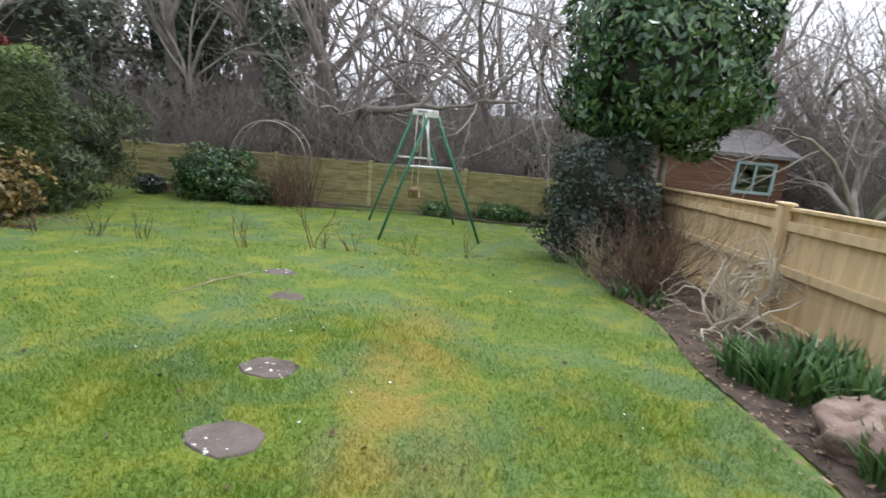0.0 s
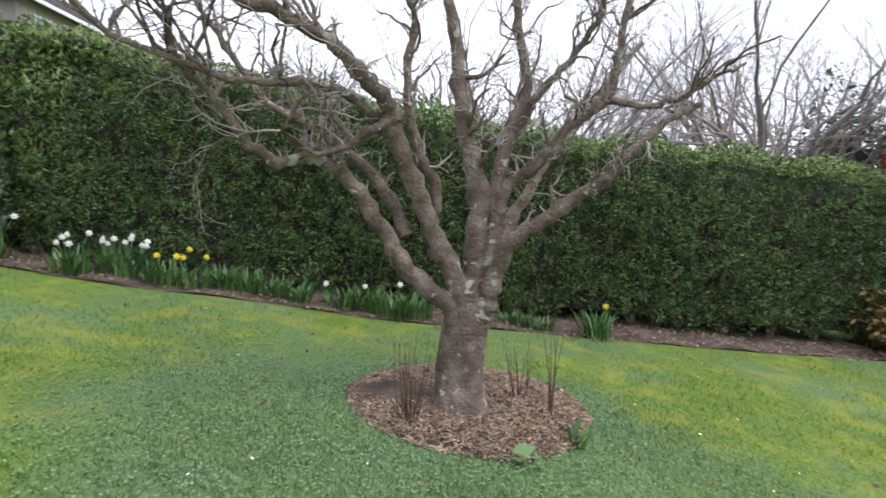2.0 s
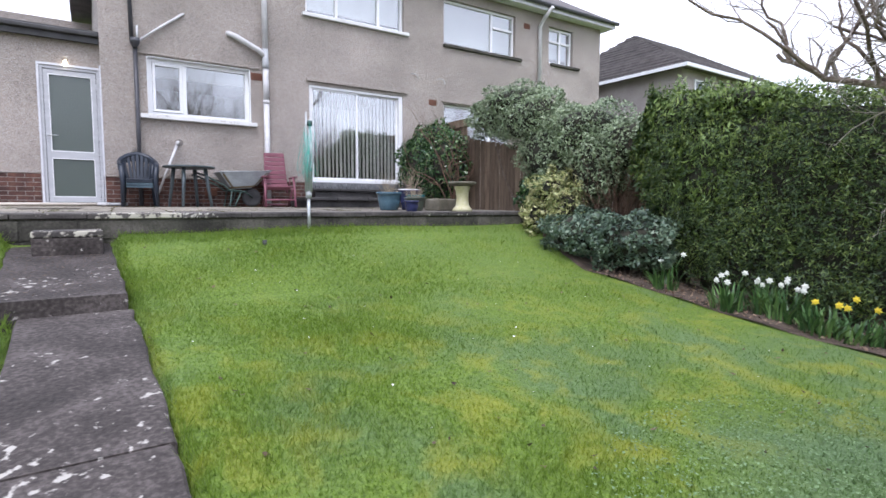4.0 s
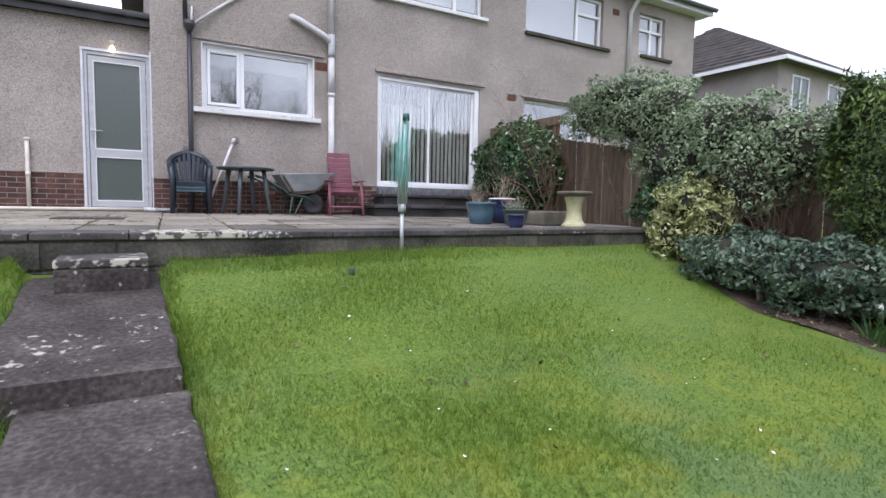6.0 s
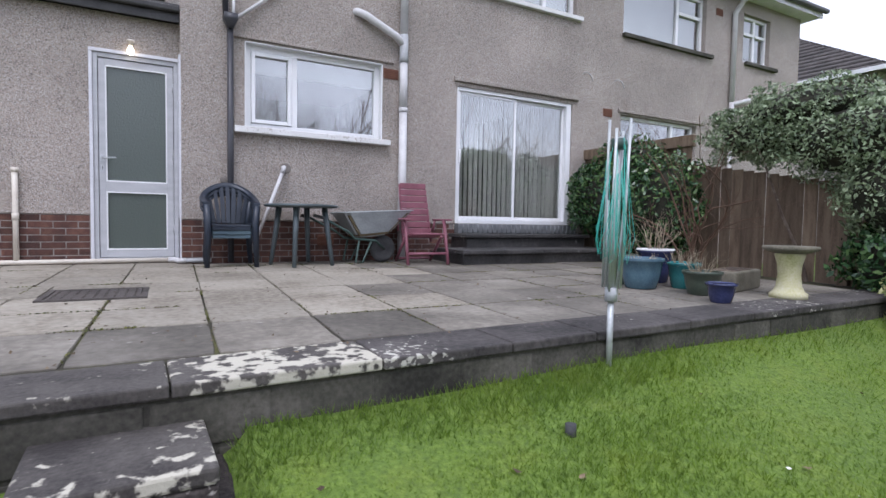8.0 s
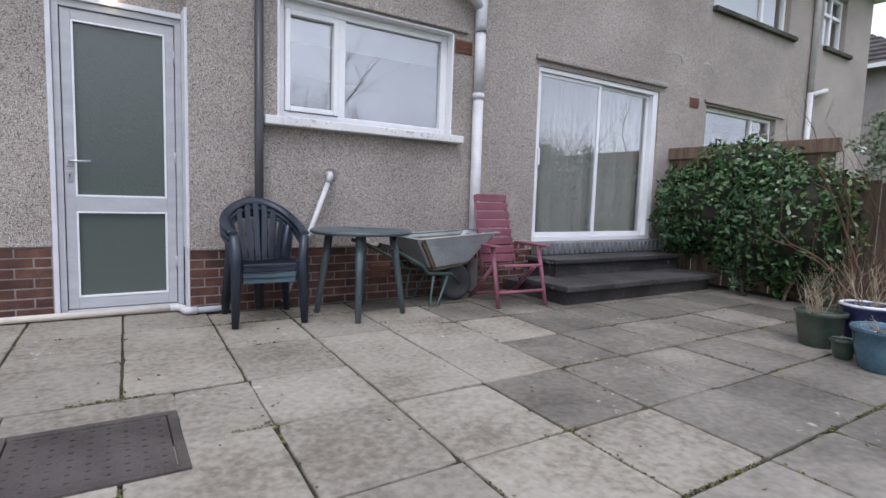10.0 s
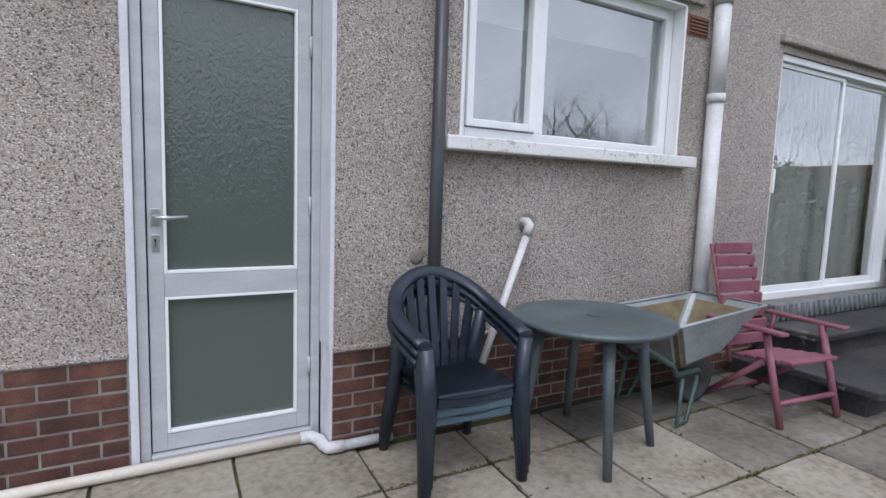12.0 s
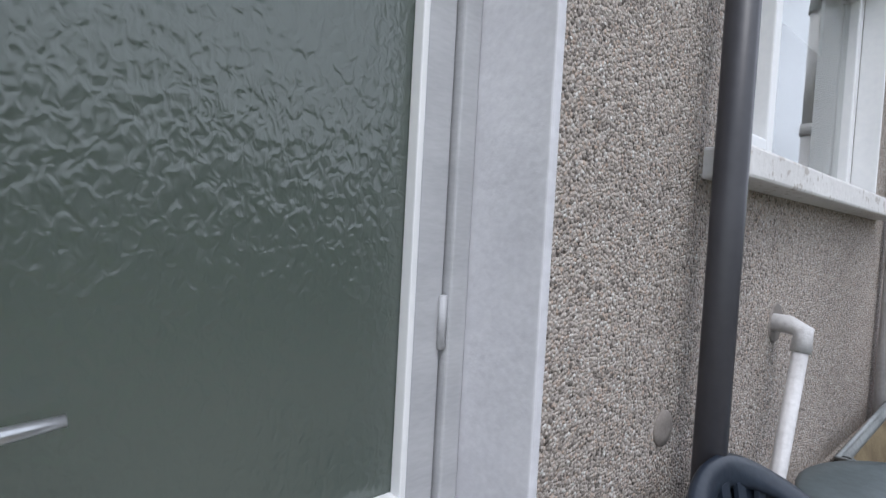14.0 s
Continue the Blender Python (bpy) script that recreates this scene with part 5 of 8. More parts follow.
for k in range(n):
    far = gen.uniform(0, 1)
    if k % 4:
        x, yv = gen.uniform(-17, 21), 12.7 + 9 * far ** 1.6
        if 3.6 < x < 9.2 and yv < 15.8:
            yv += 3.6
        h = gen.uniform(1.0, 2.8) + 3.4 * far * gen.uniform(0.3, 1) + (1.6 * gen.uniform(0, 1) if x > 5 else 0)
    else:
        x, yv = gen.uniform(-19, -9), gen.uniform(1, 14)
        h = gen.uniform(1.0, 2.4)
    z = float(ground_z(x, yv))
    p = bend((x, yv, z - 0.05), (gen.normal(0, 0.35), gen.normal(0, 0.35), 1), h, 4, 0.16, 0.0, gen)
    L.add(p, np.linspace(0.016, 0.004, 5), 3)
    for _ in range(3):
        i = gen.integers(1, 4)
        L.add(bend(p[i], (gen.normal(0, 0.8), gen.normal(0, 0.8), 0.7), h * gen.uniform(0.25, 0.5), 2, 0.2, 0.0, gen), [0.008, 0.006, 0.003], 3)
tagged(L.mesh("undergrowth", M_FARBARK), "tangled leafless brown undergrowth behind the fence", "undergrowth", kind="stuff")
shrub("evergreen_thicket", "dark evergreen thicket beyond the back fence", [((-11.5, 14.5, 1.6), (2.0, 1.5, 2.4)), ((-9.0, 17.5, 2.8), (1.6, 1.4, 2.2)), ((-14.5, 12.5, 1.5), (1.6, 1.5, 2.0))], 15000, 0.2, M_IVY, 0.5, rough=0.4, core_k=0.7)
shrub("evergreen_thicket", "dark evergreen bushes under the bare trees", [((3.2, 14.6, 0.0), (1.0, 0.9, 1.2)), ((2.2, 14.5, -0.2), (1.0, 0.9, 1.0)), ((6.6, 18.5, 0.6), (1.4, 1.0, 1.6))], 7000, 0.15, M_IVY, 0.5, rough=0.4, core_k=0.7)
shrub("red_tree", "small red-leaved tree beyond the hedge", [((-11.0, 11.6, 2.3), (0.6, 0.6, 0.6)), ((-10.9, 11.9, 1.8), (0.5, 0.5, 0.5))], 3600, 0.12, M_RED, 0.5, core_k=0.5, category="tree", rough=0.3)
shrub("neighbour_bush", "green bushes showing above the hedge", [((-9.5, 0.6, 1.9), (0.8, 1.3, 0.75)), ((-9.6, -1.8, 2.2), (0.8, 1.2, 0.75)), ((-10.0, 3.4, 1.5), (0.8, 1.2, 0.7))], 8000, 0.11, M_HEDGE, 0.4)


# ---- paths and stones ----
def path_slab(name, x0, x1, y0, y1, z0, z1, label, thick=0.14, material=None):
    """A cast slab from y0 (height z0) to y1 (height z1), edges worn."""
    bm = bmesh.new()
    n = 10
    g = np.random.default_rng(hash_of(name + label) % 999)
    prev = None
    for k in range(n + 1):
        f = k / n
        yv, z = y0 + (y1 - y0) * f, z0 + (z1 - z0) * f
        a, b = x0 + g.normal(0, 0.008), x1 + g.normal(0, 0.008)
        r = [bm.verts.new(p) for p in ((a, yv, z - thick), (a, yv, z - 0.012), (a + 0.014, yv, z), (b - 0.014, yv, z), (b, yv, z - 0.012), (b, yv, z - thick))]
        if prev:
            for i in range(5):
                bm.faces.new((prev[i], prev[i + 1], r[i + 1], r[i]))
        else:
            bm.faces.new(r)
        prev = r
    bm.faces.new(prev[::-1])
    return struct(name, bm, material or M_PATH, label, "path")


path_slab("path_lower", -0.61, 0.08, -4.70, -2.70, 0.575, 0.30, "worn concrete garden path with lichen spots")
path_slab("path_lower_end", -0.61, 0.07, -2.685, -0.9, 0.297, 0.06, "worn concrete garden path with lichen spots")
path_slab("path_upper", -0.57, 0.24, -6.5, -4.72, 0.975, 0.695, "raised stained concrete path section below the patio step", 0.3)
step_block = thing("step_block", "lichen-covered concrete step block below the patio", "step", (0, 0, 0))
part("block", boxm(-0.487, 0.052, -6.49, -6.024, 0.86, 1.056, bevel=0.012), M_PATH, step_block)
part("tread", boxm(-0.49, 0.055, -6.49, -6.02, 1.058, 1.118, bevel=0.014), M_LICHEN, step_block, "tread crusted with pale lichen")


def flat_stone(at, rx, ry, seed, lift=0.012):
    g = np.random.default_rng(seed)
    bm = bmesh.new()
    z = float(ground_z(*at))
    e = [(at[0] + rx * math.cos(a) * k, at[1] + ry * math.sin(a) * k) for a, k in ((i * 0.4488, g.uniform(0.86, 1.12)) for i in range(14))]
    lo = [bm.verts.new((*q, z - 0.05)) for q in e]
    mid = [bm.verts.new((*q, z + lift - 0.008)) for q in e]
    up = [bm.verts.new((at[0] + (q[0] - at[0]) * 0.95, at[1] + (q[1] - at[1]) * 0.95, z + lift)) for q in e]
    for a, b in ((lo, mid), (mid, up)):
        for i in range(14):
            bm.faces.new((a[i], a[(i + 1) % 14], b[(i + 1) % 14], b[i]))
    bm.faces.new(up)
    s = part("stepping_stone", bm, M_STONE)
    return tagged(s, "flat grey stepping stone sunk in the lawn with lichen", "stepping stone", "stones across the lawn")


M_STONE = speckle("stepping_stone_face", [(0.085, 0.066, 0.055), (0.17, 0.137, 0.12)], (0.66, 0.65, 0.60), amount=0.615, spot_scale=22, scale=6, rough=0.9, bump=0.5)
for k, (a, b, rx, ry) in enumerate(((-1.07, 2.18, 0.20, 0.16), (-1.14, 2.93, 0.19, 0.14), (-1.53, 4.45, 0.19, 0.14), (-1.85, 5.19, 0.18, 0.14))):
    flat_stone((a, b), rx * 0.9, ry * 0.88, 90 + k, 0.014 if k < 2 else 0.004)

rk = bmesh.new()
bmesh.ops.create_icosphere(rk, subdivisions=4, radius=1.0)
for v in rk.verts:
    k = 1 + 0.34 * noise.noise(v.co * 1.6) + 0.2 * abs(noise.noise(v.co * 3.5)) + 0.11 * noise.noise(v.co * 8)
    v.co = Vector((v.co.x * 0.36 * k, v.co.y * 0.25 * k, v.co.z * 0.19 * k))
for f in rk.faces:
    f.smooth = True
M_ROCK = mat("pinkish_rock", [(0.10, 0.068, 0.05), (0.24, 0.165, 0.13), (0.36, 0.28, 0.235)], scale=9, rough=0.9, bump=0.9, bump_scale=30, bump_dist=0.02)
rock = part("rock", rk, M_ROCK)
rock.matrix_world = pose(2.31, 2.74, float(ground_z(2.31, 2.74)) + 0.07, 0, 0, 25)
tagged(rock, "rough pinkish-brown rock at the border edge", "rock")

stick = part("fallen_branch", tube(tube(tubem([(-2.42, 4.20, float(ground_z(-2.42, 4.2)) + 0.02), (-2.25, 4.6, float(ground_z(-2.25, 4.6)) + 0.04), (-2.12, 4.86, float(ground_z(-2.12, 4.86)) + 0.03), (-1.86, 4.66, float(ground_z(-1.86, 4.66)) + 0.02)], [0.004, 0.007, 0.006, 0.003], 6),
                                        [(-2.25, 4.6, float(ground_z(-2.25, 4.6)) + 0.04), (-2.4, 4.75, float(ground_z(-2.4, 4.75)) + 0.03)], [0.007, 0.004], 5),
                                   [(-2.12, 4.86, float(ground_z(-2.12, 4.86)) + 0.03), (-2.05, 5.1, float(ground_z(-2.05, 5.1)) + 0.02)], [0.007, 0.003], 5), M_DRYTWIG)
tagged(stick, "pale fallen twig lying on the lawn", "twig")


def strap_clump(name, label, at, n, h, seed, spread=0.18, flowers=0, petal=None, group="", width=0.012):
    """A tuft of strap leaves, some with flowers on stalks."""
    g = np.random.default_rng(seed)
    z = float(ground_z(*at))
    e = thing(name, label, "plant", (at[0], at[1], z), group=group)
    V, F = [], []
    for i in range(n):
        a, r = g.uniform(0, 6.28), spread * math.sqrt(g.uniform(0, 1))
        b = np.array([r * math.cos(a), r * math.sin(a), -0.03])
        L_ = h * g.uniform(0.6, 1.15)
        lean = np.array([math.cos(a + g.normal(0, 0.8)), math.sin(a + g.normal(0, 0.8)), 0]) * g.uniform(0.1, 0.75)
        side = np.cross(lean + 1e-3, [0, 0, 1.0])
        side = side / (np.linalg.norm(side) + 1e-9) * width
        for f, w in ((0, 0.8), (0.4, 1.0), (0.75, 0.8), (1.0, 0.1)):
            c = b + lean * L_ * f * f + np.array([0, 0, L_ * (f - 0.35 * f * f * np.linalg.norm(lean))])
            V += [c - side * w, c + side * w]
        k = len(V) - 8
        F += [(k + 2 * q, k + 2 * q + 1, k + 2 * q + 3, k + 2 * q + 2) for q in range(3)]
    raw("leaf_tuft", V, F, M_STRAP, e)
    for i in range(flowers):
        a, r = g.uniform(0, 6.28), spread * g.uniform(0.2, 1.2)
        top = Vector((r * math.cos(a) * 1.2, r * math.sin(a) * 1.2, h * g.uniform(0.85, 1.25)))
        face = Vector((1.0, g.normal(0, 0.5), -0.1)).normalized()
        fl = part("flower", tubem([(r * math.cos(a), r * math.sin(a), -0.02), tuple(top * 0.6 + Vector((0, 0, 0.02))), tuple(top)], 0.004, 5), M_STRAP, e)
        bm = bmesh.new()
        u = face.orthogonal().normalized()
        w = face.cross(u)
        for q in range(6):
            t = q * math.pi / 3
            d, s = u * math.cos(t) + w * math.sin(t), -u * math.sin(t) + w * math.cos(t)
            c = [bm.verts.new(top + p) for p in (face * 0.004, d * 0.018 + s * 0.012 - face * 0.002, d * 0.038, d * 0.018 - s * 0.012 - face * 0.002)]
            bm.faces.new(c)
        lathe(bm, [(0.008, 0), (0.011, 0.012), (0.015, 0.022)], 8)
        for v in bm.verts[-24:]:
            v.co = top + u * v.co.x + w * v.co.y + face * v.co.z
        part("petals", bm, petal or M_WHITEP, fl)
    return e


def patch(ys, x, seed, label, n=80, h=0.26, group="spring bulbs in the bed", **kw):
    g = np.random.default_rng(seed)
    for i, q in enumerate(ys):
        strap_clump("bulb_clump", label, (x + g.normal(0, 0.07), q), n, h * g.uniform(0.85, 1.15), seed * 50 + i, 0.17, group=group, **kw)


patch((-3.75,), -5.85, 5, "white daffodils in narrow green leaves", 40, 0.30, flowers=3, petal=M_WHITEP)
patch((-2.95, -2.7, -2.45), -5.85, 6, "clump of white daffodils in flower", 60, 0.34, flowers=5, petal=M_WHITEP)
patch((-2.1, -1.85), -5.8, 7, "clump of yellow daffodils in flower", 70, 0.27, flowers=3, petal=M_YELLOWP)
patch((-1.6, -1.35, -1.1, -0.85), -5.85, 8, "dense green bulb leaves not yet in flower", 90, 0.25)
patch((-0.35, -0.1, 0.15, 0.4), -5.85, 9, "dense green bulb leaves with a white bloom", 90, 0.27, flowers=1, petal=M_WHITEP)
patch((1.5, 1.75), -5.9, 10, "low green bulb leaves by the hedge foot", 60, 0.2)
patch((2.35,), -5.8, 12, "bluish daffodil clump with one yellow bloom", 60, 0.3, flowers=1, petal=M_YELLOWP)
for k, (a, b, h) in enumerate(((2.15, 3.35, 0.36), (2.4, 3.6, 0.38), (2.6, 3.3, 0.36), (2.05, 3.6, 0.3), (2.45, 3.1, 0.33), (2.7, 3.75, 0.34), (2.15, 2.35, 0.3), (2.45, 2.3, 0.3))):
    strap_clump("bulb_clump", "thick clump of green strap leaves by the fence", (a, b), 110, h, 600 + k, 0.2, group="strap leaves in the fence border", width=0.013)
for k, (a, b) in enumerate(((1.75, 5.6), (1.95, 5.3), (1.45, 7.3), (1.6, 7.0))):
    strap_clump("bulb_clump", "small green tuft under the bare shrubs", (a, b), 40, 0.22, 640 + k, 0.14, group="strap leaves in the fence border")
strap_clump("tulip_sprout", "young grey-green tulip shoot in the mulch", (-3.2, 1.2), 9, 0.17, 661, 0.05, width=0.022)
g9 = np.random.default_rng(77)
P = np.array([-2.98, 0.86, float(ground_z(-2.98, 0.86)) + 0.05]) + g9.normal(0, 1, (7, 3)) * np.array([0.07, 0.07, 0.012])
V, F = leaves(P, np.tile([0.1, 0, 1.0], (7, 1)), 0.16, 0.75, g9, 0.25)
o = raw("hollyhock_leaf", V - P.mean(0), F, M_STRAP)
o.location = P.mean(0) - np.array([0, 0, 0.03])
tagged(o, "low rosette of broad green leaves at the mulch edge", "plant")

# ---- fences ----
def board_data(name, w, t, h, material, bevel=0.004):
    return data_of(name, boxm(-w / 2, w / 2, -t / 2, t / 2, 0, h, bevel=bevel), material)


def at_child(name, data, parent, m):
    o = new(name, data)
    o.parent = parent
    o.matrix_local = m
    return o


# new close-boarded fence, running along y
nf = thing("close_board_fence", "new golden timber close-boarded fence with capped posts", "fence", (3.05, 0, 0), kind="structure")
FX = 0.0


def nf_top(yv):
    return 0.66 - 0.078 * (yv - 5.2)


for yv in (1.85, 5.2, 8.55):
    g = float(ground_z(3.05, yv)) - 0.1
    part("post", boxm(FX - 0.115, FX - 0.015, yv - 0.055, yv + 0.055, g, nf_top(yv) + 0.045, bevel=0.006), M_NEWFENCE, nf)
    part("post_cap", boxm(FX - 0.135, FX + 0.005, yv - 0.075, yv + 0.075, nf_top(yv) + 0.047, nf_top(yv) + 0.072, bevel=0.008), M_NEWFENCE, nf)
for y0, y1 in ((-0.5, 1.79), (1.91, 5.14), (5.26, 8.49)):
    for dz, hh, th, nm in ((0.03, 0.035, 0.10, "cap_rail"), (-0.10, 0.09, 0.045, "rail"), (-0.52, 0.085, 0.05, "rail"), (-1.02, 0.12, 0.045, "gravel_board")):
        bm = bmesh.new()
        a, b = nf_top(y0) + dz, nf_top(y1) + dz
        c = (FX - 0.015 - th * (0.5 if nm == "cap_rail" else 1.0), FX + (0.05 if nm == "cap_rail" else -0.002))
        vs = [bm.verts.new(p) for p in ((c[0], y0, a - hh), (c[1], y0, a - hh), (c[1], y0, a), (c[0], y0, a), (c[0], y1, b - hh), (c[1], y1, b - hh), (c[1], y1, b), (c[0], y1, b))]
        for f in ((0, 1, 2, 3), (4, 5, 6, 7), (0, 1, 5, 4), (1, 2, 6, 5), (2, 3, 7, 6), (3, 0, 4, 7)):
            bm.faces.new([vs[i] for i in f])
        bmesh.ops.bevel(bm, geom=list(bm.edges), offset=0.005, segments=1, affect="EDGES")
        part(nm, bm, M_NEWFENCE, nf)
fb = board_data("board", 0.125, 0.018, 1.06, M_NEWFENCE)
yv = -0.45
k = 0
while yv < 8.6:
    at_child("board", fb, nf, pose(FX + 0.012 + 0.004 * (k % 2), yv, nf_top(yv) - 1.06, 0, 0, 92))
    yv += 0.116
    k += 1

# lap-panel back fence, running along x
bf = thing("lap_panel_fence", "weathered green-stained lap panel fence on timber posts", "fence", (0, 12.0, 0), kind="structure")
posts = [-10.65, -8.52, -6.39, -4.26, -2.13, 0.0, 2.13]
for q in posts:
    part("post", boxm(q - 0.045, q + 0.045, -0.045, 0.045, float(ground_z(q, 12.0)) - 0.1, 0.06, bevel=0.005), M_FENCE, bf)
gb = np.random.default_rng(14)
lap = data_of("lap_board", boxm(-1.015, 1.015, -0.006, 0.006, -0.065, 0.065, bevel=0.003), M_FENCE)
bat = data_of("batten", boxm(-0.018, 0.018, -0.012, 0.012, -0.45, 0.45, bevel=0.003), M_FENCE)
for a, b in zip(posts, posts[1:]):
    c = (a + b) / 2
    for k in range(9):
        at_child("lap_board", lap, bf, pose(c, 0.0, -0.90 + 0.103 * k + gb.normal(0, 0.004), 10, gb.normal(0, 0.25), 0))
    for q in (-0.98, -0.5, 0.0, 0.5, 0.98):
        at_child("batten", bat, bf, pose(c + q, -0.026, -0.47, 0, gb.normal(0, 0.4), 0))
    part("cap_rail", boxm(c - 1.015, c + 1.015, -0.03, 0.03, -0.012, 0.012, bevel=0.004), M_FENCE, bf)
    part("gravel_board", boxm(c - 1.015, c + 1.015, -0.045, -0.02, -1.04, -0.955, bevel=0.004), M_FENCE, bf)
sf = thing("side_panel_fence", "short weathered side fence meeting the back fence", "fence", (2.25, 11.9, 0), kind="structure")
for k in range(9):
    part("lap_board", boxm(-0.006, 0.006, -2.6, 0.0, -0.97 + 0.103 * k, -0.85 + 0.103 * k, bevel=0.003), M_FENCE, sf)
for q in (-2.55, -1.3, -0.1):
    part("post", boxm(-0.05, 0.04, q - 0.045, q + 0.045, -1.2, 0.05, bevel=0.005), M_FENCE, sf)

# brown boundary fence by the house
of = thing("boundary_fence", "old brown vertical-board fence between the two gardens", "fence", (-7.02, 0, 0), kind="structure")


def of_top(yv):
    return 3.13 if yv < -9.0 else float(np.interp(yv, [-9.0, -7.2, -4.2], [2.75, 2.4, 2.05]))


ob_hi, ob_lo = board_data("board", 0.142, 0.018, 2.2, M_OLDFENCE), board_data("board", 0.142, 0.018, 1.7, M_OLDFENCE)
yv = -11.02
while yv < -4.2:
    h = 2.2 if yv < -9.0 else 1.7
    at_child("board", ob_hi if h == 2.2 else ob_lo, of, pose(0.01 * math.sin(yv * 31), yv, of_top(yv) - h, 0, 0, 90 + 3 * math.sin(yv * 17)))
    yv += 0.147
part("cap_rail", boxm(-0.03, 0.05, -11.1, -9.0, 3.0, 3.16, bevel=0.006), M_OLDFENCE, of)
for q in (-9.0, -7.1, -5.7, -4.2):
    part("post", boxm(0.012, 0.10, q - 0.05, q + 0.05, 0.5, of_top(q) + 0.04, bevel=0.006), M_OLDFENCE, of)

# ---- swing and arch ----
M_GREENP = mat("green_painted_steel", [(0.015, 0.14, 0.085), (0.03, 0.21, 0.13)], scale=6, rough=0.4)
M_WHITEPL = mat("white_plastic", [(0.66, 0.66, 0.64), (0.76, 0.76, 0.74)], scale=6, rough=0.5)
M_ROPE = mat("pale_rope", [(0.45, 0.40, 0.32), (0.62, 0.57, 0.48)], scale=20, rough=0.9)
M_SEATW = mat("brown_swing_seat", [(0.20, 0.12, 0.06), (0.34, 0.22, 0.13)], scale=8, rough=0.7)
sw = thing("swing_set", "green tubular garden swing frame with white bars", "swing", (-0.6, 8.45, -0.7))


def swl(*pts):
    return [(p[0] + 0.6, p[1] - 8.45, p[2] + 0.7) for p in pts]


ap1, ap2 = (-0.62, 8.42, 1.24), (-1.02, 10.3, 1.24)
for ap, f1, f2 in ((ap1, (-1.32, 8.25), (0.30, 8.62)), (ap2, (-1.80, 10.1), (-0.15, 10.5))):
    for f in (f1, f2):
        part("leg", tubem(swl((f[0], f[1], float(ground_z(*f)) - 0.02), (ap[0] + (f[0] - ap[0]) * 0.06, ap[1] + (f[1] - ap[1]) * 0.06, ap[2])), 0.022, 10), M_GREENP, sw)
    k = 0.41
    q = [tuple(ap[i] + ((f[i] if i < 2 else float(ground_z(*f))) - ap[i]) * k for i in range(3)) for f in (f1, f2)]
    part("cross_bar", tubem(swl(*q), 0.017, 8), M_WHITEPL, sw)
part("top_bar", tubem(swl((ap1[0] + 0.03, ap1[1] - 0.12, ap1[2] + 0.01), (ap2[0] - 0.02, ap2[1] + 0.1, ap2[2] + 0.01)), 0.024, 10), M_WHITEPL, sw)
part("end_joint", boxm(ap1[0] + 0.6 - 0.09, ap1[0] + 0.6 + 0.09, ap1[1] - 8.45 - 0.05, ap1[1] - 8.45 + 0.05, 1.86, 1.97, bevel=0.02), M_WHITEPL, sw)
part("end_joint", boxm(ap2[0] + 0.6 - 0.09, ap2[0] + 0.6 + 0.09, ap2[1] - 8.45 - 0.05, ap2[1] - 8.45 + 0.05, 1.86, 1.97, bevel=0.02), M_WHITEPL, sw)
for a, b in (((-0.72, 8.9, 1.22), (-0.66, 8.85, 0.45)), ((-0.80, 9.3, 1.22), (-0.62, 8.9, 0.40)), ((-0.72, 8.9, 1.22), (-0.9, 9.4, 0.55))):
    part("plastic_strap", tubem(swl(a, b), 0.014, 6), M_WHITEPL, sw)
sm_ = (-0.80, 9.35)
for d in (-0.17, 0.17):
    part("rope", tubem(swl((sm_[0] - 0.08 + d * 0.2, sm_[1] + d, 1.22), (sm_[0] - 0.1 + d * 0.25, sm_[1] + d, -0.18)), 0.008, 6), M_ROPE, sw)
seat = bmesh.new()
pr = None
for k in range(9):
    f = k / 8 - 0.5
    z = 0.50 - 0.35 + 0.16 * (2 * f) ** 2
    r = [seat.verts.new((sm_[0] - 0.1 + 0.6 + dx, sm_[1] - 8.45 + f * 0.40, z + dz + 0.30)) for dx, dz in ((-0.09, 0), (0.09, 0), (0.09, 0.02), (-0.09, 0.02))]
    if pr:
        for i in range(4):
            seat.faces.new((pr[i], pr[(i + 1) % 4], r[(i + 1) % 4], r[i]))
    else:
        seat.faces.new(r)
    pr = r
seat.faces.new(pr[::-1])
part("seat", seat, M_SEATW, sw, "curved brown seat")

M_RUST = mat("rusty_wire", [(0.20, 0.17, 0.145), (0.33, 0.29, 0.25)], scale=12, rough=0.8)
arch = thing("rose_arch", "rusty wire rose arch with two hoops by the back fence", "garden arch", (-4.1, 11.25, -0.93))
for dy in (-0.2, 0.2):
    pts = [(-0.78, dy, -0.02), (-0.78, dy, 0.95)] + [(-0.78 * math.cos(a), dy, 0.95 + 0.75 * math.sin(a)) for a in np.linspace(0.15, math.pi - 0.15, 13)] + [(0.78, dy, 0.95), (0.78, dy, -0.02)]
    part("hoop", tubem(pts, 0.017, 6), M_RUST, arch)
for k, a in enumerate(np.linspace(0.2, math.pi - 0.2, 7)):
    part("rung", tubem([(-0.78 * math.cos(a), -0.2, 0.95 + 0.75 * math.sin(a)), (-0.78 * math.cos(a), 0.2, 0.95 + 0.75 * math.sin(a))], 0.007, 5), M_RUST, arch)
twiggy("climbing_rose", "bare thorny climbing rose on the arch", (-3.25, 11.1), 1.8, 0.3, 12, M_REDTWIG, 46, level=1, radius=0.009)
twiggy("tall_rose", "tall bare rose stem in the lower lawn", (-2.0, 7.0), 1.2, 0.2, 4, M_REDTWIG, 47, level=1, radius=0.007)

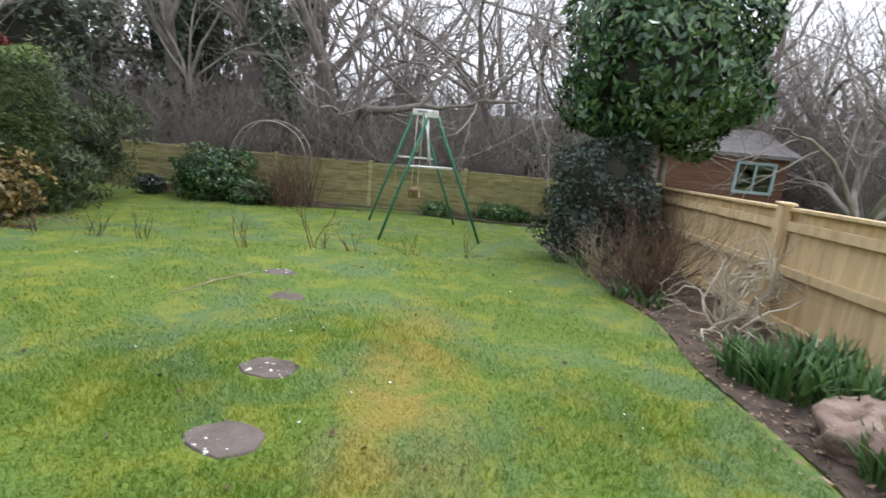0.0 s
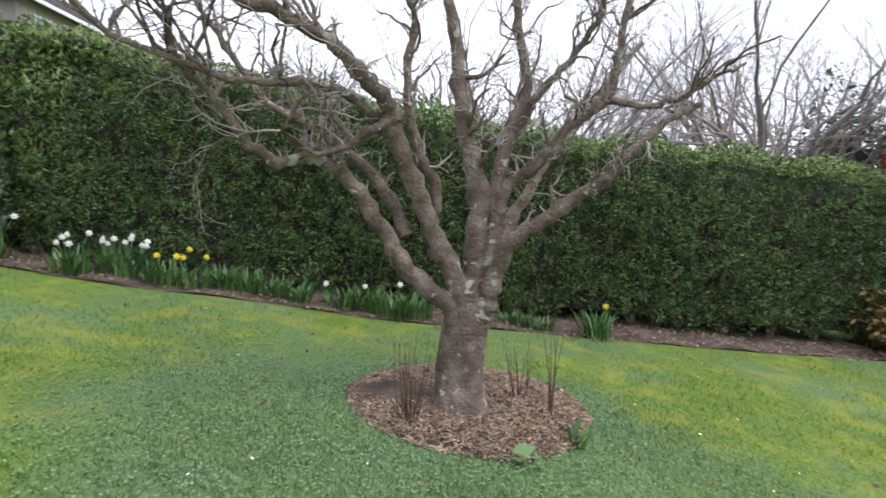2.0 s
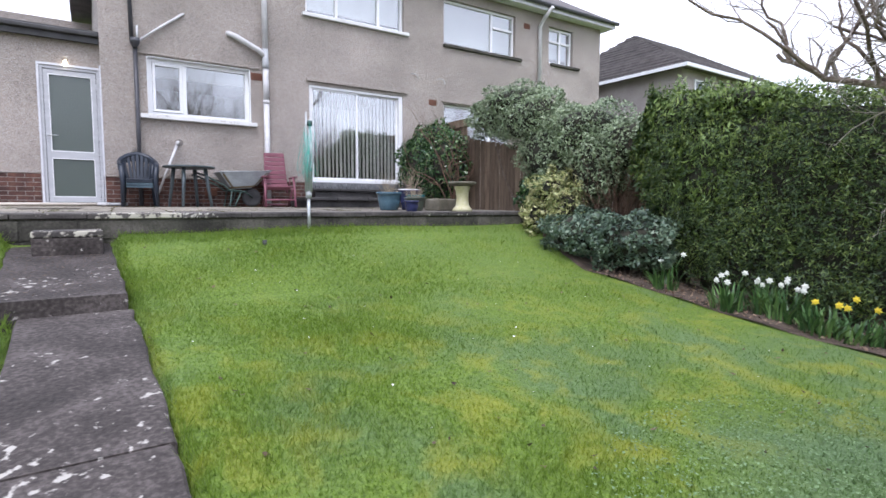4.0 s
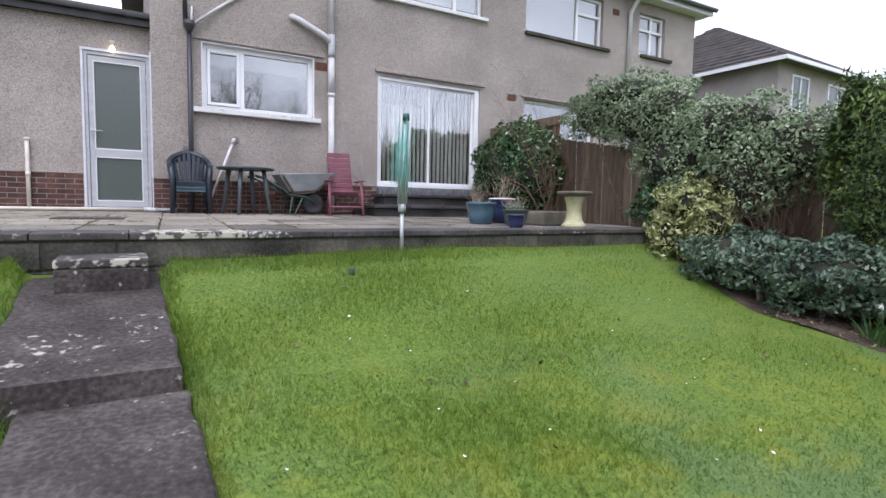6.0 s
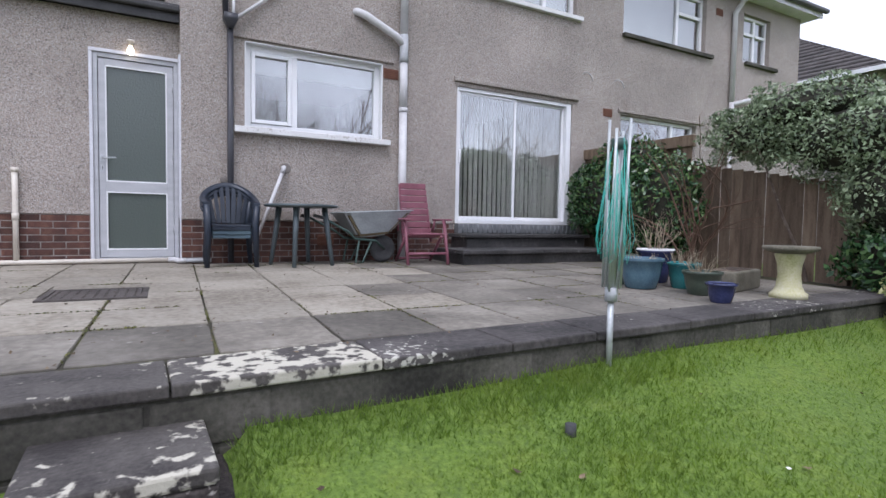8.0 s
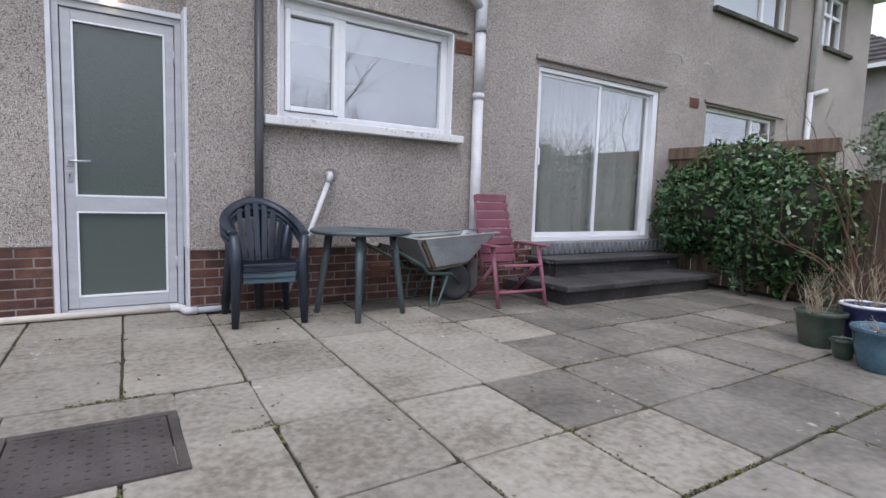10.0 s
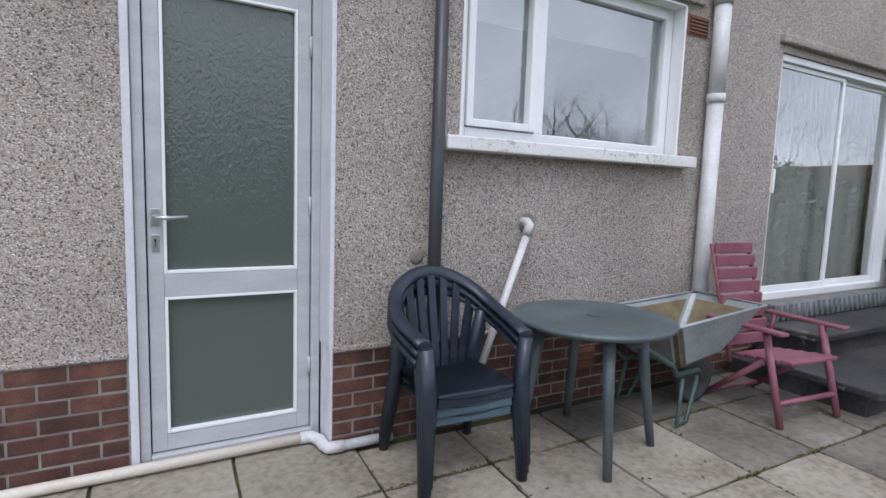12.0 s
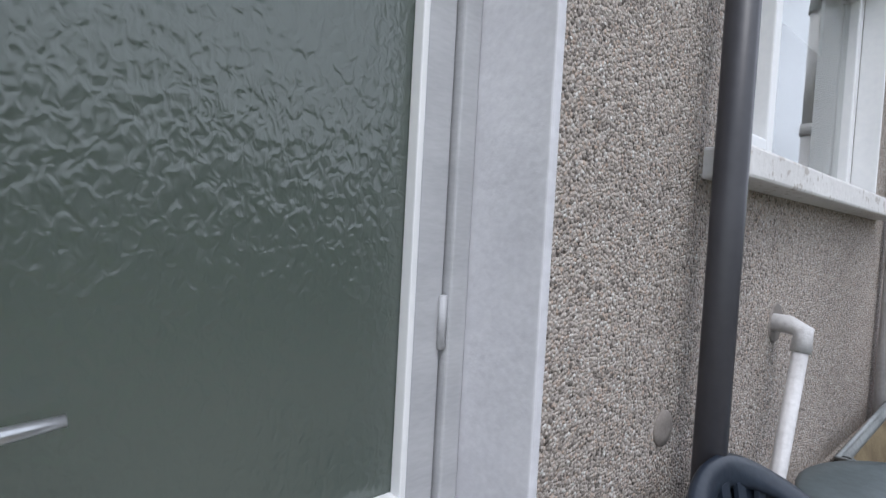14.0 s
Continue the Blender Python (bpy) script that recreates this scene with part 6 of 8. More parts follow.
# ---- shed and neighbouring buildings ----
M_SHEDW = mat("brown_shiplap", [(0.10, 0.045, 0.025), (0.18, 0.085, 0.05)], scale=3, rough=0.8, stretch=(0.6, 0.6, 8), rand=0.12)
M_FELT = mat("grey_roof_felt", [(0.11, 0.10, 0.10), (0.19, 0.175, 0.17)], scale=4, rough=0.9)
M_TEAL = mat("pale_blue_frame", [(0.25, 0.36, 0.38), (0.36, 0.47, 0.48)], scale=5, rough=0.6)
shed = thing("garden_shed", "brown shiplap garden shed with a small framed window", "shed", (6.3, 14.8, -1.05))
for k in range(14):
    part("board", boxm(-1.75, 1.75, -0.95 + 0.006 * (k % 2), -0.92 + 0.006 * (k % 2), 0.02 + 0.14 * k, 0.157 + 0.14 * k, bevel=0.004), M_SHEDW, shed)
part("body", boxm(-1.72, 1.72, -0.915, 0.95, 0.0, 1.95), M_SHEDW, shed)
rb = bmesh.new()
vs = [rb.verts.new(p) for p in ((-1.95, -1.15, 1.86), (1.95, -1.15, 1.86), (1.95, 1.1, 2.45), (-1.95, 1.1, 2.45), (-1.95, -1.15, 1.95), (1.95, -1.15, 1.95), (1.95, 1.1, 2.54), (-1.95, 1.1, 2.54))]
for f in ((3, 2, 1, 0), (4, 5, 6, 7), (0, 1, 5, 4), (1, 2, 6, 5), (2, 3, 7, 6), (3, 0, 4, 7)):
    rb.faces.new([vs[i] for i in f])
part("roof", rb, M_FELT, shed, "grey felted roof")
wf = part("window_frame", box(box(box(box(boxm(0.45, 0.52, -1.0, -0.93, 0.95, 1.75, bevel=0.005), 1.38, 1.45, -1.0, -0.93, 0.95, 1.75, 0.005), 0.52, 1.38, -1.0, -0.93, 0.95, 1.02, 0.005), 0.52, 1.38, -1.0, -0.93, 1.68, 1.75, 0.005), 0.93, 0.97, -1.0, -0.93, 1.02, 1.68, 0.005), M_TEAL, shed, "pale blue window frame")
part("pane", boxm(0.5, 1.4, -0.955, -0.95, 1.0, 1.7), glass("shed_glass", (0.55, 0.75, 0.72)), wf)


def far_house(name, label, x0, x1, y0, y1, zg, ze, zr, wins, side_wins=()):
    h = thing(name, label, "house", (x1, y1, zg))
    dx, dy = x0 - x1, y0 - y1
    part("wall", boxm(dx, 0, dy, 0, 0, ze - zg), M_HOUSE2, h)
    o = 0.45
    rb = bmesh.new()
    e = ze - zg
    vs = [rb.verts.new(p) for p in ((dx - o, o, e), (o, o, e), (o, dy - o, e), (dx - o, dy - o, e), (dx * 0.68, dy / 2, zr - zg), (dx * 0.32, dy / 2, zr - zg))]
    for f in ((1, 0, 4, 5), (2, 1, 5), (3, 2, 5, 4), (0, 3, 4), (0, 1, 2, 3)):
        rb.faces.new([vs[i] for i in f])
    rf = part("roof", rb, M_ROOF, h, "dark tiled hipped roof")
    # tile courses on the slope towards the gardens and on the hip
    n = 16
    for i in range(n):
        f = i / n
        z = e + (zr - zg - e) * f + 0.03
        xa, xb, yq = (dx - o) + (dx * 0.68 - dx + o) * f, o + (dx * 0.32 - o) * f, o + (dy / 2 - o) * f
        yb = (dy - o) + (dy / 2 - dy + o) * f
        part("tile_course", box(boxm(xa, xb, yq - 0.02, yq + 0.03, z - 0.03, z + 0.015), xb - 0.02, xb + 0.03, yb, yq, z - 0.03, z + 0.015), M_ROOF, rf)
    part("fascia", box(boxm(dx - o, o + 0.06, o, o + 0.06, e - 0.09, e + 0.03), o, o + 0.06, dy - o, o - 0.001, e - 0.09, e + 0.03), M_UPVC, h)
    for a, b, c, d in wins:
        w = part("window", box(box(boxm(a, b, -0.02, 0.04, c, c + 0.07), a, b, -0.02, 0.04, d - 0.07, d), a, a + 0.07, -0.02, 0.04, c + 0.07, d - 0.07), M_UPVC, h)
        part("mullion", box(boxm(b - 0.07, b, -0.02, 0.04, c + 0.07, d - 0.07), (a + b) / 2 - 0.04, (a + b) / 2 + 0.04, -0.02, 0.04, c + 0.07, d - 0.07), M_UPVC, w)
        part("pane", boxm(a + 0.06, b - 0.06, 0.004, 0.012, c + 0.06, d - 0.06), M_PANE, w)
    return h


M_PANE = mat("dark_glazing", [(0.10, 0.115, 0.12), (0.16, 0.18, 0.19)], scale=0.6, rough=0.05, bump=0)
far_house("neighbour_house", "grey rendered house with a dark hipped tile roof", -27.0, -18.4, -19.5, -11.35, 0.9, 6.35, 9.0, ((-1.9, -0.8, 4.0, 5.15), (-4.6, -3.2, 4.0, 5.15), (-7.4, -6.0, 4.0, 5.15), (-3.5, -1.2, 1.1, 2.4)))
far_house("neighbour_house", "grey rendered house further down the street", -40.0, -31.0, -19.5, -11.6, 0.6, 5.9, 8.5, ((-2.4, -1.0, 3.9, 5.0), (-6.0, -4.4, 3.9, 5.0)))
gar = thing("garage", "flat-roofed garage with white fascia between the houses", "garage", (-15.9, -12.3, 0.9))
part("wall", boxm(-1.6, 1.6, -5, 0, 0, 3.15), M_HOUSE2, gar)
part("roof", boxm(-1.75, 1.75, -5.1, 0.12, 3.15, 3.28, bevel=0.01), M_FASCIA, gar)
part("fascia", boxm(-1.76, 1.76, 0.121, 0.15, 3.02, 3.2, bevel=0.005), M_UPVC, gar)


# ---- patio things ----
def pz(yv):
    return 1.164 - 0.0163 * yv


M_NAVY = mat("dark_blue_plastic", [(0.012, 0.018, 0.03), (0.025, 0.034, 0.05)], scale=6, rough=0.38, bump=0.08)
M_BLUEPL = mat("faded_blue_plastic", [(0.05, 0.085, 0.11), (0.09, 0.14, 0.165)], scale=6, rough=0.5, bump=0.1)
M_GREENPL = mat("dark_green_plastic", [(0.055, 0.073, 0.078), (0.10, 0.126, 0.135)], scale=3, rough=0.4, bump=0.08)
M_GALV = mat("galvanised_steel", [(0.23, 0.25, 0.255), (0.36, 0.385, 0.39)], scale=4, rough=0.55, metal=0.3)
M_BARROWG = mat("green_barrow_paint", [(0.03, 0.06, 0.05), (0.06, 0.10, 0.085)], scale=8, rough=0.5)
M_RUBBER = mat("dusty_rubber", [(0.03, 0.03, 0.032), (0.07, 0.07, 0.07)], scale=8, rough=0.85)
M_DIRT = mat("dried_mud", [(0.11, 0.082, 0.045), (0.21, 0.165, 0.095)], scale=8, rough=0.95)
M_PLUM = mat("plum_painted_wood", [(0.17, 0.055, 0.075), (0.27, 0.10, 0.13)], scale=5, rough=0.55, bump=0.2)
M_LEAD = mat("lead_flashing", [(0.10, 0.105, 0.11), (0.18, 0.185, 0.19)], scale=7, rough=0.6)
M_WETSLAB = speckle("dark_damp_slab", [(0.018, 0.017, 0.017), (0.048, 0.045, 0.044), (0.10, 0.094, 0.09)], (0.2, 0.19, 0.18), amount=0.65, spot_scale=9, scale=2.2, rough=0.55, bump_scale=50, bump=0.4)
M_STEEL = mat("galvanised_pole", [(0.40, 0.42, 0.42), (0.55, 0.57, 0.57)], scale=6, rough=0.4, metal=0.5)
M_LINE = mat("green_washing_line", [(0.02, 0.30, 0.23), (0.05, 0.42, 0.34)], scale=10, rough=0.5, bump=0)
M_CASTIRON = mat("worn_iron_cover", [(0.055, 0.046, 0.042), (0.115, 0.10, 0.09)], scale=5, rough=0.6, metal=0.3, bump=0.6, bump_scale=70)
M_BATH = mat("mossy_cast_stone", [(0.30, 0.30, 0.12), (0.48, 0.45, 0.26), (0.55, 0.52, 0.38)], scale=5, rough=0.9, bump=0.5)
M_BATHTOP = mat("weathered_bowl_stone", [(0.09, 0.085, 0.06), (0.19, 0.17, 0.13)], scale=5, rough=0.9, bump=0.5)
M_POTBLUE = mat("blue_glaze", [(0.05, 0.10, 0.14), (0.10, 0.18, 0.22)], scale=5, rough=0.2, bump=0.1)
M_POTTEAL = mat("teal_glaze", [(0.02, 0.13, 0.14), (0.04, 0.20, 0.20)], scale=5, rough=0.2, bump=0.1)
M_POTGREEN = mat("dark_green_glaze", [(0.03, 0.05, 0.04), (0.07, 0.085, 0.06)], scale=5, rough=0.3, bump=0.1)
M_POTCOB = mat("cobalt_glaze", [(0.025, 0.03, 0.08), (0.05, 0.06, 0.14)], scale=5, rough=0.2, bump=0.1)
M_TERRA = mat("terracotta", [(0.12, 0.052, 0.034), (0.20, 0.092, 0.06)], scale=8, rough=0.9)


def plastic_chair(m_seat, label):
    """Moulded armchair: fan back, arms, seat, four legs; front towards +y."""
    e = thing("plastic_chair", label, "chair", group="stacked garden chairs")
    bm = bmesh.new()
    nx, ny = 7, 6
    grid = [[bm.verts.new((-0.21 + 0.42 * i / nx, -0.20 + 0.42 * k / ny, 0.405 - 0.022 * math.sin(math.pi * i / nx) - 0.02 * (1 - k / ny) - (0.03 if k == ny else 0))) for i in range(nx + 1)] for k in range(ny + 1)]
    for k in range(ny):
        for i in range(nx):
            bm.faces.new((grid[k][i], grid[k][i + 1], grid[k + 1][i + 1], grid[k + 1][i])).smooth = True
    bmesh.ops.solidify(bm, geom=bm.faces[:], thickness=0.02)
    part("seat", bm, m_seat, e)
    part("front_apron", boxm(-0.2, 0.2, 0.195, 0.215, 0.32, 0.385, bevel=0.008), m_seat, e)
    rail = [(-0.265, 0.20, 0.615), (-0.285, 0.02, 0.655), (-0.275, -0.13, 0.70), (-0.22, -0.235, 0.775), (-0.12, -0.295, 0.83), (0, -0.315, 0.85)]
    rail += [(-p[0], p[1], p[2]) for p in rail[-2::-1]]
    q = np.array(rail)
    t = np.linspace(0, len(q) - 1, 31)
    q = np.stack([np.interp(t, range(len(rail)), q[:, i]) for i in range(3)], 1)
    for _ in range(2):
        q[1:-1] = (q[:-2] + 2 * q[1:-1] + q[2:]) / 4
    bm = bmesh.new()
    prev = None
    for i, c in enumerate(q):
        d = q[min(i + 1, 30)] - q[max(i - 1, 0)]
        side = Vector((d[1], -d[0], 0)).normalized()
        a = radians(80) * max(0.0, 1 - abs(i - 15) / 11.0)
        wide, thin = side * math.cos(a) + Vector((0, 0, 1)) * math.sin(a), side * -math.sin(a) + Vector((0, 0, 1)) * math.cos(a)
        ring = [bm.verts.new(Vector(c) + wide * 0.037 * math.cos(u * 0.6283) + thin * 0.017 * math.sin(u * 0.6283)) for u in range(10)]
        if prev:
            for u in range(10):
                bm.faces.new((prev[u], prev[(u + 1) % 10], ring[(u + 1) % 10], ring[u])).smooth = True
        else:
            bm.faces.new(ring[::-1])
        prev = ring
    bm.faces.new(prev)
    part("top_rail", bm, M_NAVY, e)
    for i in range(7):
        f = (i - 3) / 3
        bm = bmesh.new()
        prev = None
        for t in np.linspace(0, 1, 5):
            c = Vector((f * (0.15 + 0.06 * t), -0.205 - 0.09 * t + 0.06 * f * f * t, 0.40 + (0.43 - 0.09 * f * f) * t))
            r = [bm.verts.new(c + Vector(d)) for d in ((-0.02, -0.005, 0), (0.02, -0.005, 0), (0.02, 0.005, 0), (-0.02, 0.005, 0))]
            if prev:
                for q in range(4):
                    bm.faces.new((prev[q], prev[(q + 1) % 4], r[(q + 1) % 4], r[q]))
            else:
                bm.faces.new(r)
            prev = r
        bm.faces.new(prev[::-1])
        part("back_slat", bm, M_NAVY, e)
    for s in (-1, 1):
        part("front_leg", tubem([(s * 0.262, 0.20, 0.60), (s * 0.245, 0.21, 0.40), (s * 0.258, 0.25, 0.0)], [0.036, 0.04, 0.027], 7), M_NAVY, e)
        part("back_leg", tubem([(s * 0.24, -0.16, 0.66), (s * 0.215, -0.21, 0.40), (s * 0.25, -0.29, 0.0)], [0.03, 0.038, 0.026], 7), M_NAVY, e)
    return e


ch = plastic_chair(M_BLUEPL, "dark blue plastic garden armchair at the bottom of a stack")
ch.matrix_world = pose(-1.215, -10.80, pz(-10.8), 0, 0, -4)
for k in (1,):
    c2 = copy_thing(ch, pose(-1.215 + 0.004 * k, -10.80 + 0.012 * k, pz(-10.8) + 0.045 * k, 0, 0, -4 + 0.8 * k))
    tagged(c2, "dark blue plastic garden armchair stacked on another")
ch3 = plastic_chair(M_NAVY, "dark navy plastic garden armchair on top of a stack")
ch3.matrix_world = pose(-1.207, -10.776, pz(-10.8) + 0.09, 0, 0, -2.4)

tb = thing("round_table", "dark green round plastic garden table", "table", (-2.0, -10.67, pz(-10.6)))
part("tabletop", lathe(bmesh.new(), [(0.37, 0.69), (0.418, 0.693), (0.432, 0.705), (0.432, 0.717), (0.418, 0.727), (0.37, 0.7275), (0.03, 0.729), (0.022, 0.72)], 40), M_GREENPL, tb)
part("hole_rim", lathe(bmesh.new(), [(0.018, 0.727), (0.03, 0.729), (0.028, 0.734), (0.016, 0.731)], 16), M_GREENPL, tb)
for a in (32, 122, 212, 302):
    c, s = math.cos(radians(a + 30)), math.sin(radians(a + 30))
    part("leg", tubem([(0.27 * c, 0.27 * s, 0.69), (0.31 * c, 0.31 * s, 0.4), (0.37 * c, 0.37 * s, 0.0)], [0.036, 0.031, 0.024], 6), M_GREENPL, tb)

wb = thing("wheelbarrow", "grey galvanised wheelbarrow with dark green frame", "wheelbarrow", (-2.95, -10.80, pz(-10.8)))
bm = bmesh.new()
top = [(-0.48, -0.26, 0.69), (0.46, -0.29, 0.64), (0.46, 0.29, 0.64), (-0.48, 0.26, 0.69)]
bot = [(-0.18, -0.16, 0.37), (0.24, -0.19, 0.33), (0.24, 0.19, 0.33), (-0.18, 0.16, 0.37)]
vt, vb = [bm.verts.new(p) for p in top], [bm.verts.new(p) for p in bot]
for i in range(4):
    bm.faces.new((vt[i], vt[(i + 1) % 4], vb[(i + 1) % 4], vb[i]))
bm.faces.new(vb)
bmesh.ops.bevel(bm, geom=[e for e in bm.edges if not e.is_boundary], offset=0.05, segments=3, affect="EDGES")
bmesh.ops.solidify(bm, geom=bm.faces[:], thickness=0.006)
part("tray", bm, M_GALV, wb)
bm = bmesh.new()
vt = [bm.verts.new(Vector(b).lerp(Vector(t), 0.86) * 0.965 + Vector((0, 0, 0.03))) for t, b in zip(top, bot)]
vb = [bm.verts.new(Vector(b) * 0.95 + Vector((0, 0, 0.03))) for b in bot]
for i in range(4):
    bm.faces.new((vt[i], vt[(i + 1) % 4], vb[(i + 1) % 4], vb[i]))
bm.faces.new(vb)
part("dirt", bm, M_DIRT, wb, "yellowish dried mud lining the tray")
part("tray_rim", tubem([*top, top[0]], 0.010, 6), M_GALV, wb)
for s in (-1, 1):
    part("frame_rail", tubem([(0.75, s * 0.27, 0.58), (0.40, s * 0.25, 0.40), (0.3, s * 0.2, 0.315), (0.0, s * 0.14, 0.29), (-0.16, s * 0.06, 0.18)], 0.016, 8), M_BARROWG, wb)
    part("grip", tubem([(0.72, s * 0.27, 0.565), (0.85, s * 0.275, 0.60)], 0.019, 8), M_RUBBER, wb)
    part("leg", tubem([(0.25, s * 0.21, 0.29), (0.30, s * 0.23, 0.02), (0.20, s * 0.22, 0.02), (0.08, s * 0.19, 0.28)], 0.013, 7), M_BARROWG, wb)
wh = part("wheel", lathe(bmesh.new(), [(0.13, -0.035), (0.165, -0.03), (0.18, 0.0), (0.165, 0.03), (0.13, 0.035)], 24), M_RUBBER, wb)
wh.matrix_local = pose(-0.16, 0, 0.18, 90, 0, 0)
hub = part("hub", lathe(bmesh.new(), [(0.10, -0.02), (0.12, 0.0), (0.10, 0.02)], 18), M_GALV, wh)

rc = thing("slatted_armchair", "plum-coloured slatted reclining garden armchair", "chair", (-3.545, -10.52, pz(-10.5)), -7)
for k in range(5):
    part("seat_slat", boxm(-0.22, 0.22, -0.13 + 0.082 * k, -0.06 + 0.082 * k, 0.335 + 0.012 * k, 0.357 + 0.012 * k, bevel=0.006), M_PLUM, rc)
for k in range(8):
    z = 0.38 + 0.088 * k
    part("back_slat", boxm(-0.215 + 0.004 * k, 0.215 - 0.004 * k, -0.19 - 0.024 * k - 0.02, -0.19 - 0.024 * k, z, z + 0.078, bevel=0.007), M_PLUM, rc)
for s in (-1, 1):
    part("back_stile", tubem([(s * 0.20, -0.16, 0.28), (s * 0.18, -0.405, 1.06)], 0.016, 6), M_PLUM, rc)
    part("armrest", boxm(s * 0.29 - 0.035, s * 0.29 + 0.035, -0.28, 0.26, 0.565, 0.59, bevel=0.01), M_PLUM, rc)
    part("front_leg", tubem([(s * 0.27, 0.12, 0.57), (s * 0.275, 0.27, 0.0)], [0.024, 0.022], 6), M_PLUM, rc)
    part("back_leg", tubem([(s * 0.25, 0.10, 0.36), (s * 0.25, -0.32, 0.0)], [0.022, 0.02], 6), M_PLUM, rc)
    part("arm_support", tubem([(s * 0.27, -0.2, 0.57), (s * 0.25, -0.22, 0.42)], 0.016, 6), M_PLUM, rc)
part("stretcher", tubem([(-0.27, 0.235, 0.14), (0.27, 0.235, 0.14)], 0.018, 6), M_PLUM, rc)
part("rear_stretcher", tubem([(-0.25, -0.27, 0.05), (0.25, -0.27, 0.05)], 0.016, 6), M_PLUM, rc)

earlier = set(bpy.data.objects)
st = thing("door_steps", "dark damp stone steps up to the patio door", "steps", (-5.2, -11.1, pz(-10.6)))
part("lower_riser", boxm(-1.30, 1.22, 0.0, 0.96, -0.02, 0.13, bevel=0.01), M_WETSLAB, st)
for k in range(4):
    part("lower_tread", boxm(-1.36 + 0.658 * k, -0.71 + 0.658 * k, 0.30, 1.04, 0.132, 0.19, bevel=0.012), M_WETSLAB, st)
part("upper_riser", boxm(-1.36, 0.86, 0.0, 0.46, 0.132, 0.33, bevel=0.01), M_WETSLAB, st)
for k in range(4):
    part("upper_tread", boxm(-1.42 + 0.585 * k, -0.84 + 0.585 * k, 0.0, 0.52, 0.332, 0.385, bevel=0.012), M_WETSLAB, st)
part("threshold", boxm(-1.5, 0.80, -0.02, 0.10, 0.387, 0.53, bevel=0.01), M_LEAD, st, "dark lead-covered threshold")
for k in range(26):
    part("lead_pleat", tubem([(-1.48 + 0.088 * k, 0.108, 0.39), (-1.48 + 0.088 * k, 0.10, 0.52)], 0.012, 6), M_LEAD, st)

# service pipes on the walls
def on_wall(name, label, cat="pipe", group=""):
    return tagged(new(name), label, cat, group, "structure")


p1 = on_wall("rain_downpipe", "dark brown rainwater downpipe with hopper head")
part("pipe", tubem([(-1.265, WALL_Y + 0.08, 4.14), (-1.265, WALL_Y + 0.08, 1.36)], 0.036, 12), M_PIPEB, p1)
bm = bmesh.new()
lathe(bm, [(0.045, 0), (0.06, 0.03), (0.105, 0.09), (0.105, 0.16), (0.098, 0.16)], 4)
bmesh.ops.rotate(bm, verts=bm.verts[:], cent=(0, 0, 0), matrix=Matrix.Rotation(radians(45), 3, "Z"))
hp = part("hopper", bm, M_PIPEB, p1)
hp.location = (-1.265, WALL_Y + 0.11, 4.12)
part("upper_pipe", tubem([(-1.22, WALL_Y + 0.045, 4.22), (-1.19, WALL_Y + 0.045, 6.6)], 0.034, 10), M_PIPEB, p1)
part("waste_pipe", tubem([(-1.33, WALL_Y + 0.07, 4.26), (-1.66, WALL_Y + 0.04, 4.55), (-2.05, WALL_Y + 0.03, 4.86), (-2.1, WALL_Y - 0.05, 4.9)], 0.022, 10), M_PIPEW, p1, "white waste pipe")
part("waste_stub", tubem([(-1.30, WALL_Y + 0.05, 4.24), (-1.31, WALL_Y + 0.05, 4.52), (-1.31, WALL_Y - 0.03, 4.54)], 0.018, 8), M_PIPEW, p1, "white stub pipe")
p2 = on_wall("soil_pipe", "white plastic soil pipe with grey collar and branch")
part("lower_pipe", tubem([(-3.52, WALL_Y + 0.075, 1.36), (-3.52, WALL_Y + 0.075, 3.42)], 0.056, 14), M_PIPEW, p2)
part("joint", tubem([(-3.52, WALL_Y + 0.075, 3.40), (-3.52, WALL_Y + 0.075, 3.46)], 0.064, 14), M_PIPEW, p2)
part("middle_pipe", tubem([(-3.52, WALL_Y + 0.075, 3.46), (-3.52, WALL_Y + 0.075, 4.1)], 0.056, 14), M_PIPEW, p2)
part("collar", tubem([(-3.52, WALL_Y + 0.075, 4.08), (-3.52, WALL_Y + 0.075, 4.16), (-3.52, WALL_Y + 0.075, 4.46)], [0.066, 0.06, 0.06], 14), M_PIPEG, p2, "grey branch collar")
part("upper_pipe", tubem([(-3.52, WALL_Y + 0.075, 4.44), (-3.52, WALL_Y + 0.075, 6.6)], 0.054, 14), M_PIPEW, p2)
part("branch", tubem([(-3.50, WALL_Y + 0.08, 4.33), (-3.40, WALL_Y + 0.085, 4.42), (-2.96, WALL_Y + 0.075, 4.62), (-2.86, WALL_Y + 0.03, 4.66), (-2.83, WALL_Y - 0.06, 4.67)], 0.05, 14), M_PIPEW, p2)
p3 = on_wall("gutter_downpipe", "white downpipe near the far end of the house wall")
part("pipe", tubem([(-10.93, WALL_Y + 0.06, 4.45), (-10.93, WALL_Y + 0.06, 6.25), (-10.96, WALL_Y + 0.2, 6.45), (-10.98, -10.66, 6.66)], 0.05, 12), M_PIPEW, p3)
part("lower_pipe", tubem([(-10.93, WALL_Y + 0.06, 4.45), (-10.93, WALL_Y + 0.06, 1.0)], 0.05, 12), M_PIPEW, p3)
part("branch", tubem([(-10.93, WALL_Y + 0.07, 4.4), (-11.2, WALL_Y + 0.08, 4.48), (-11.5, WALL_Y + 0.07, 4.56), (-11.6, WALL_Y - 0.05, 4.58)], 0.045, 10), M_PIPEW, p3)
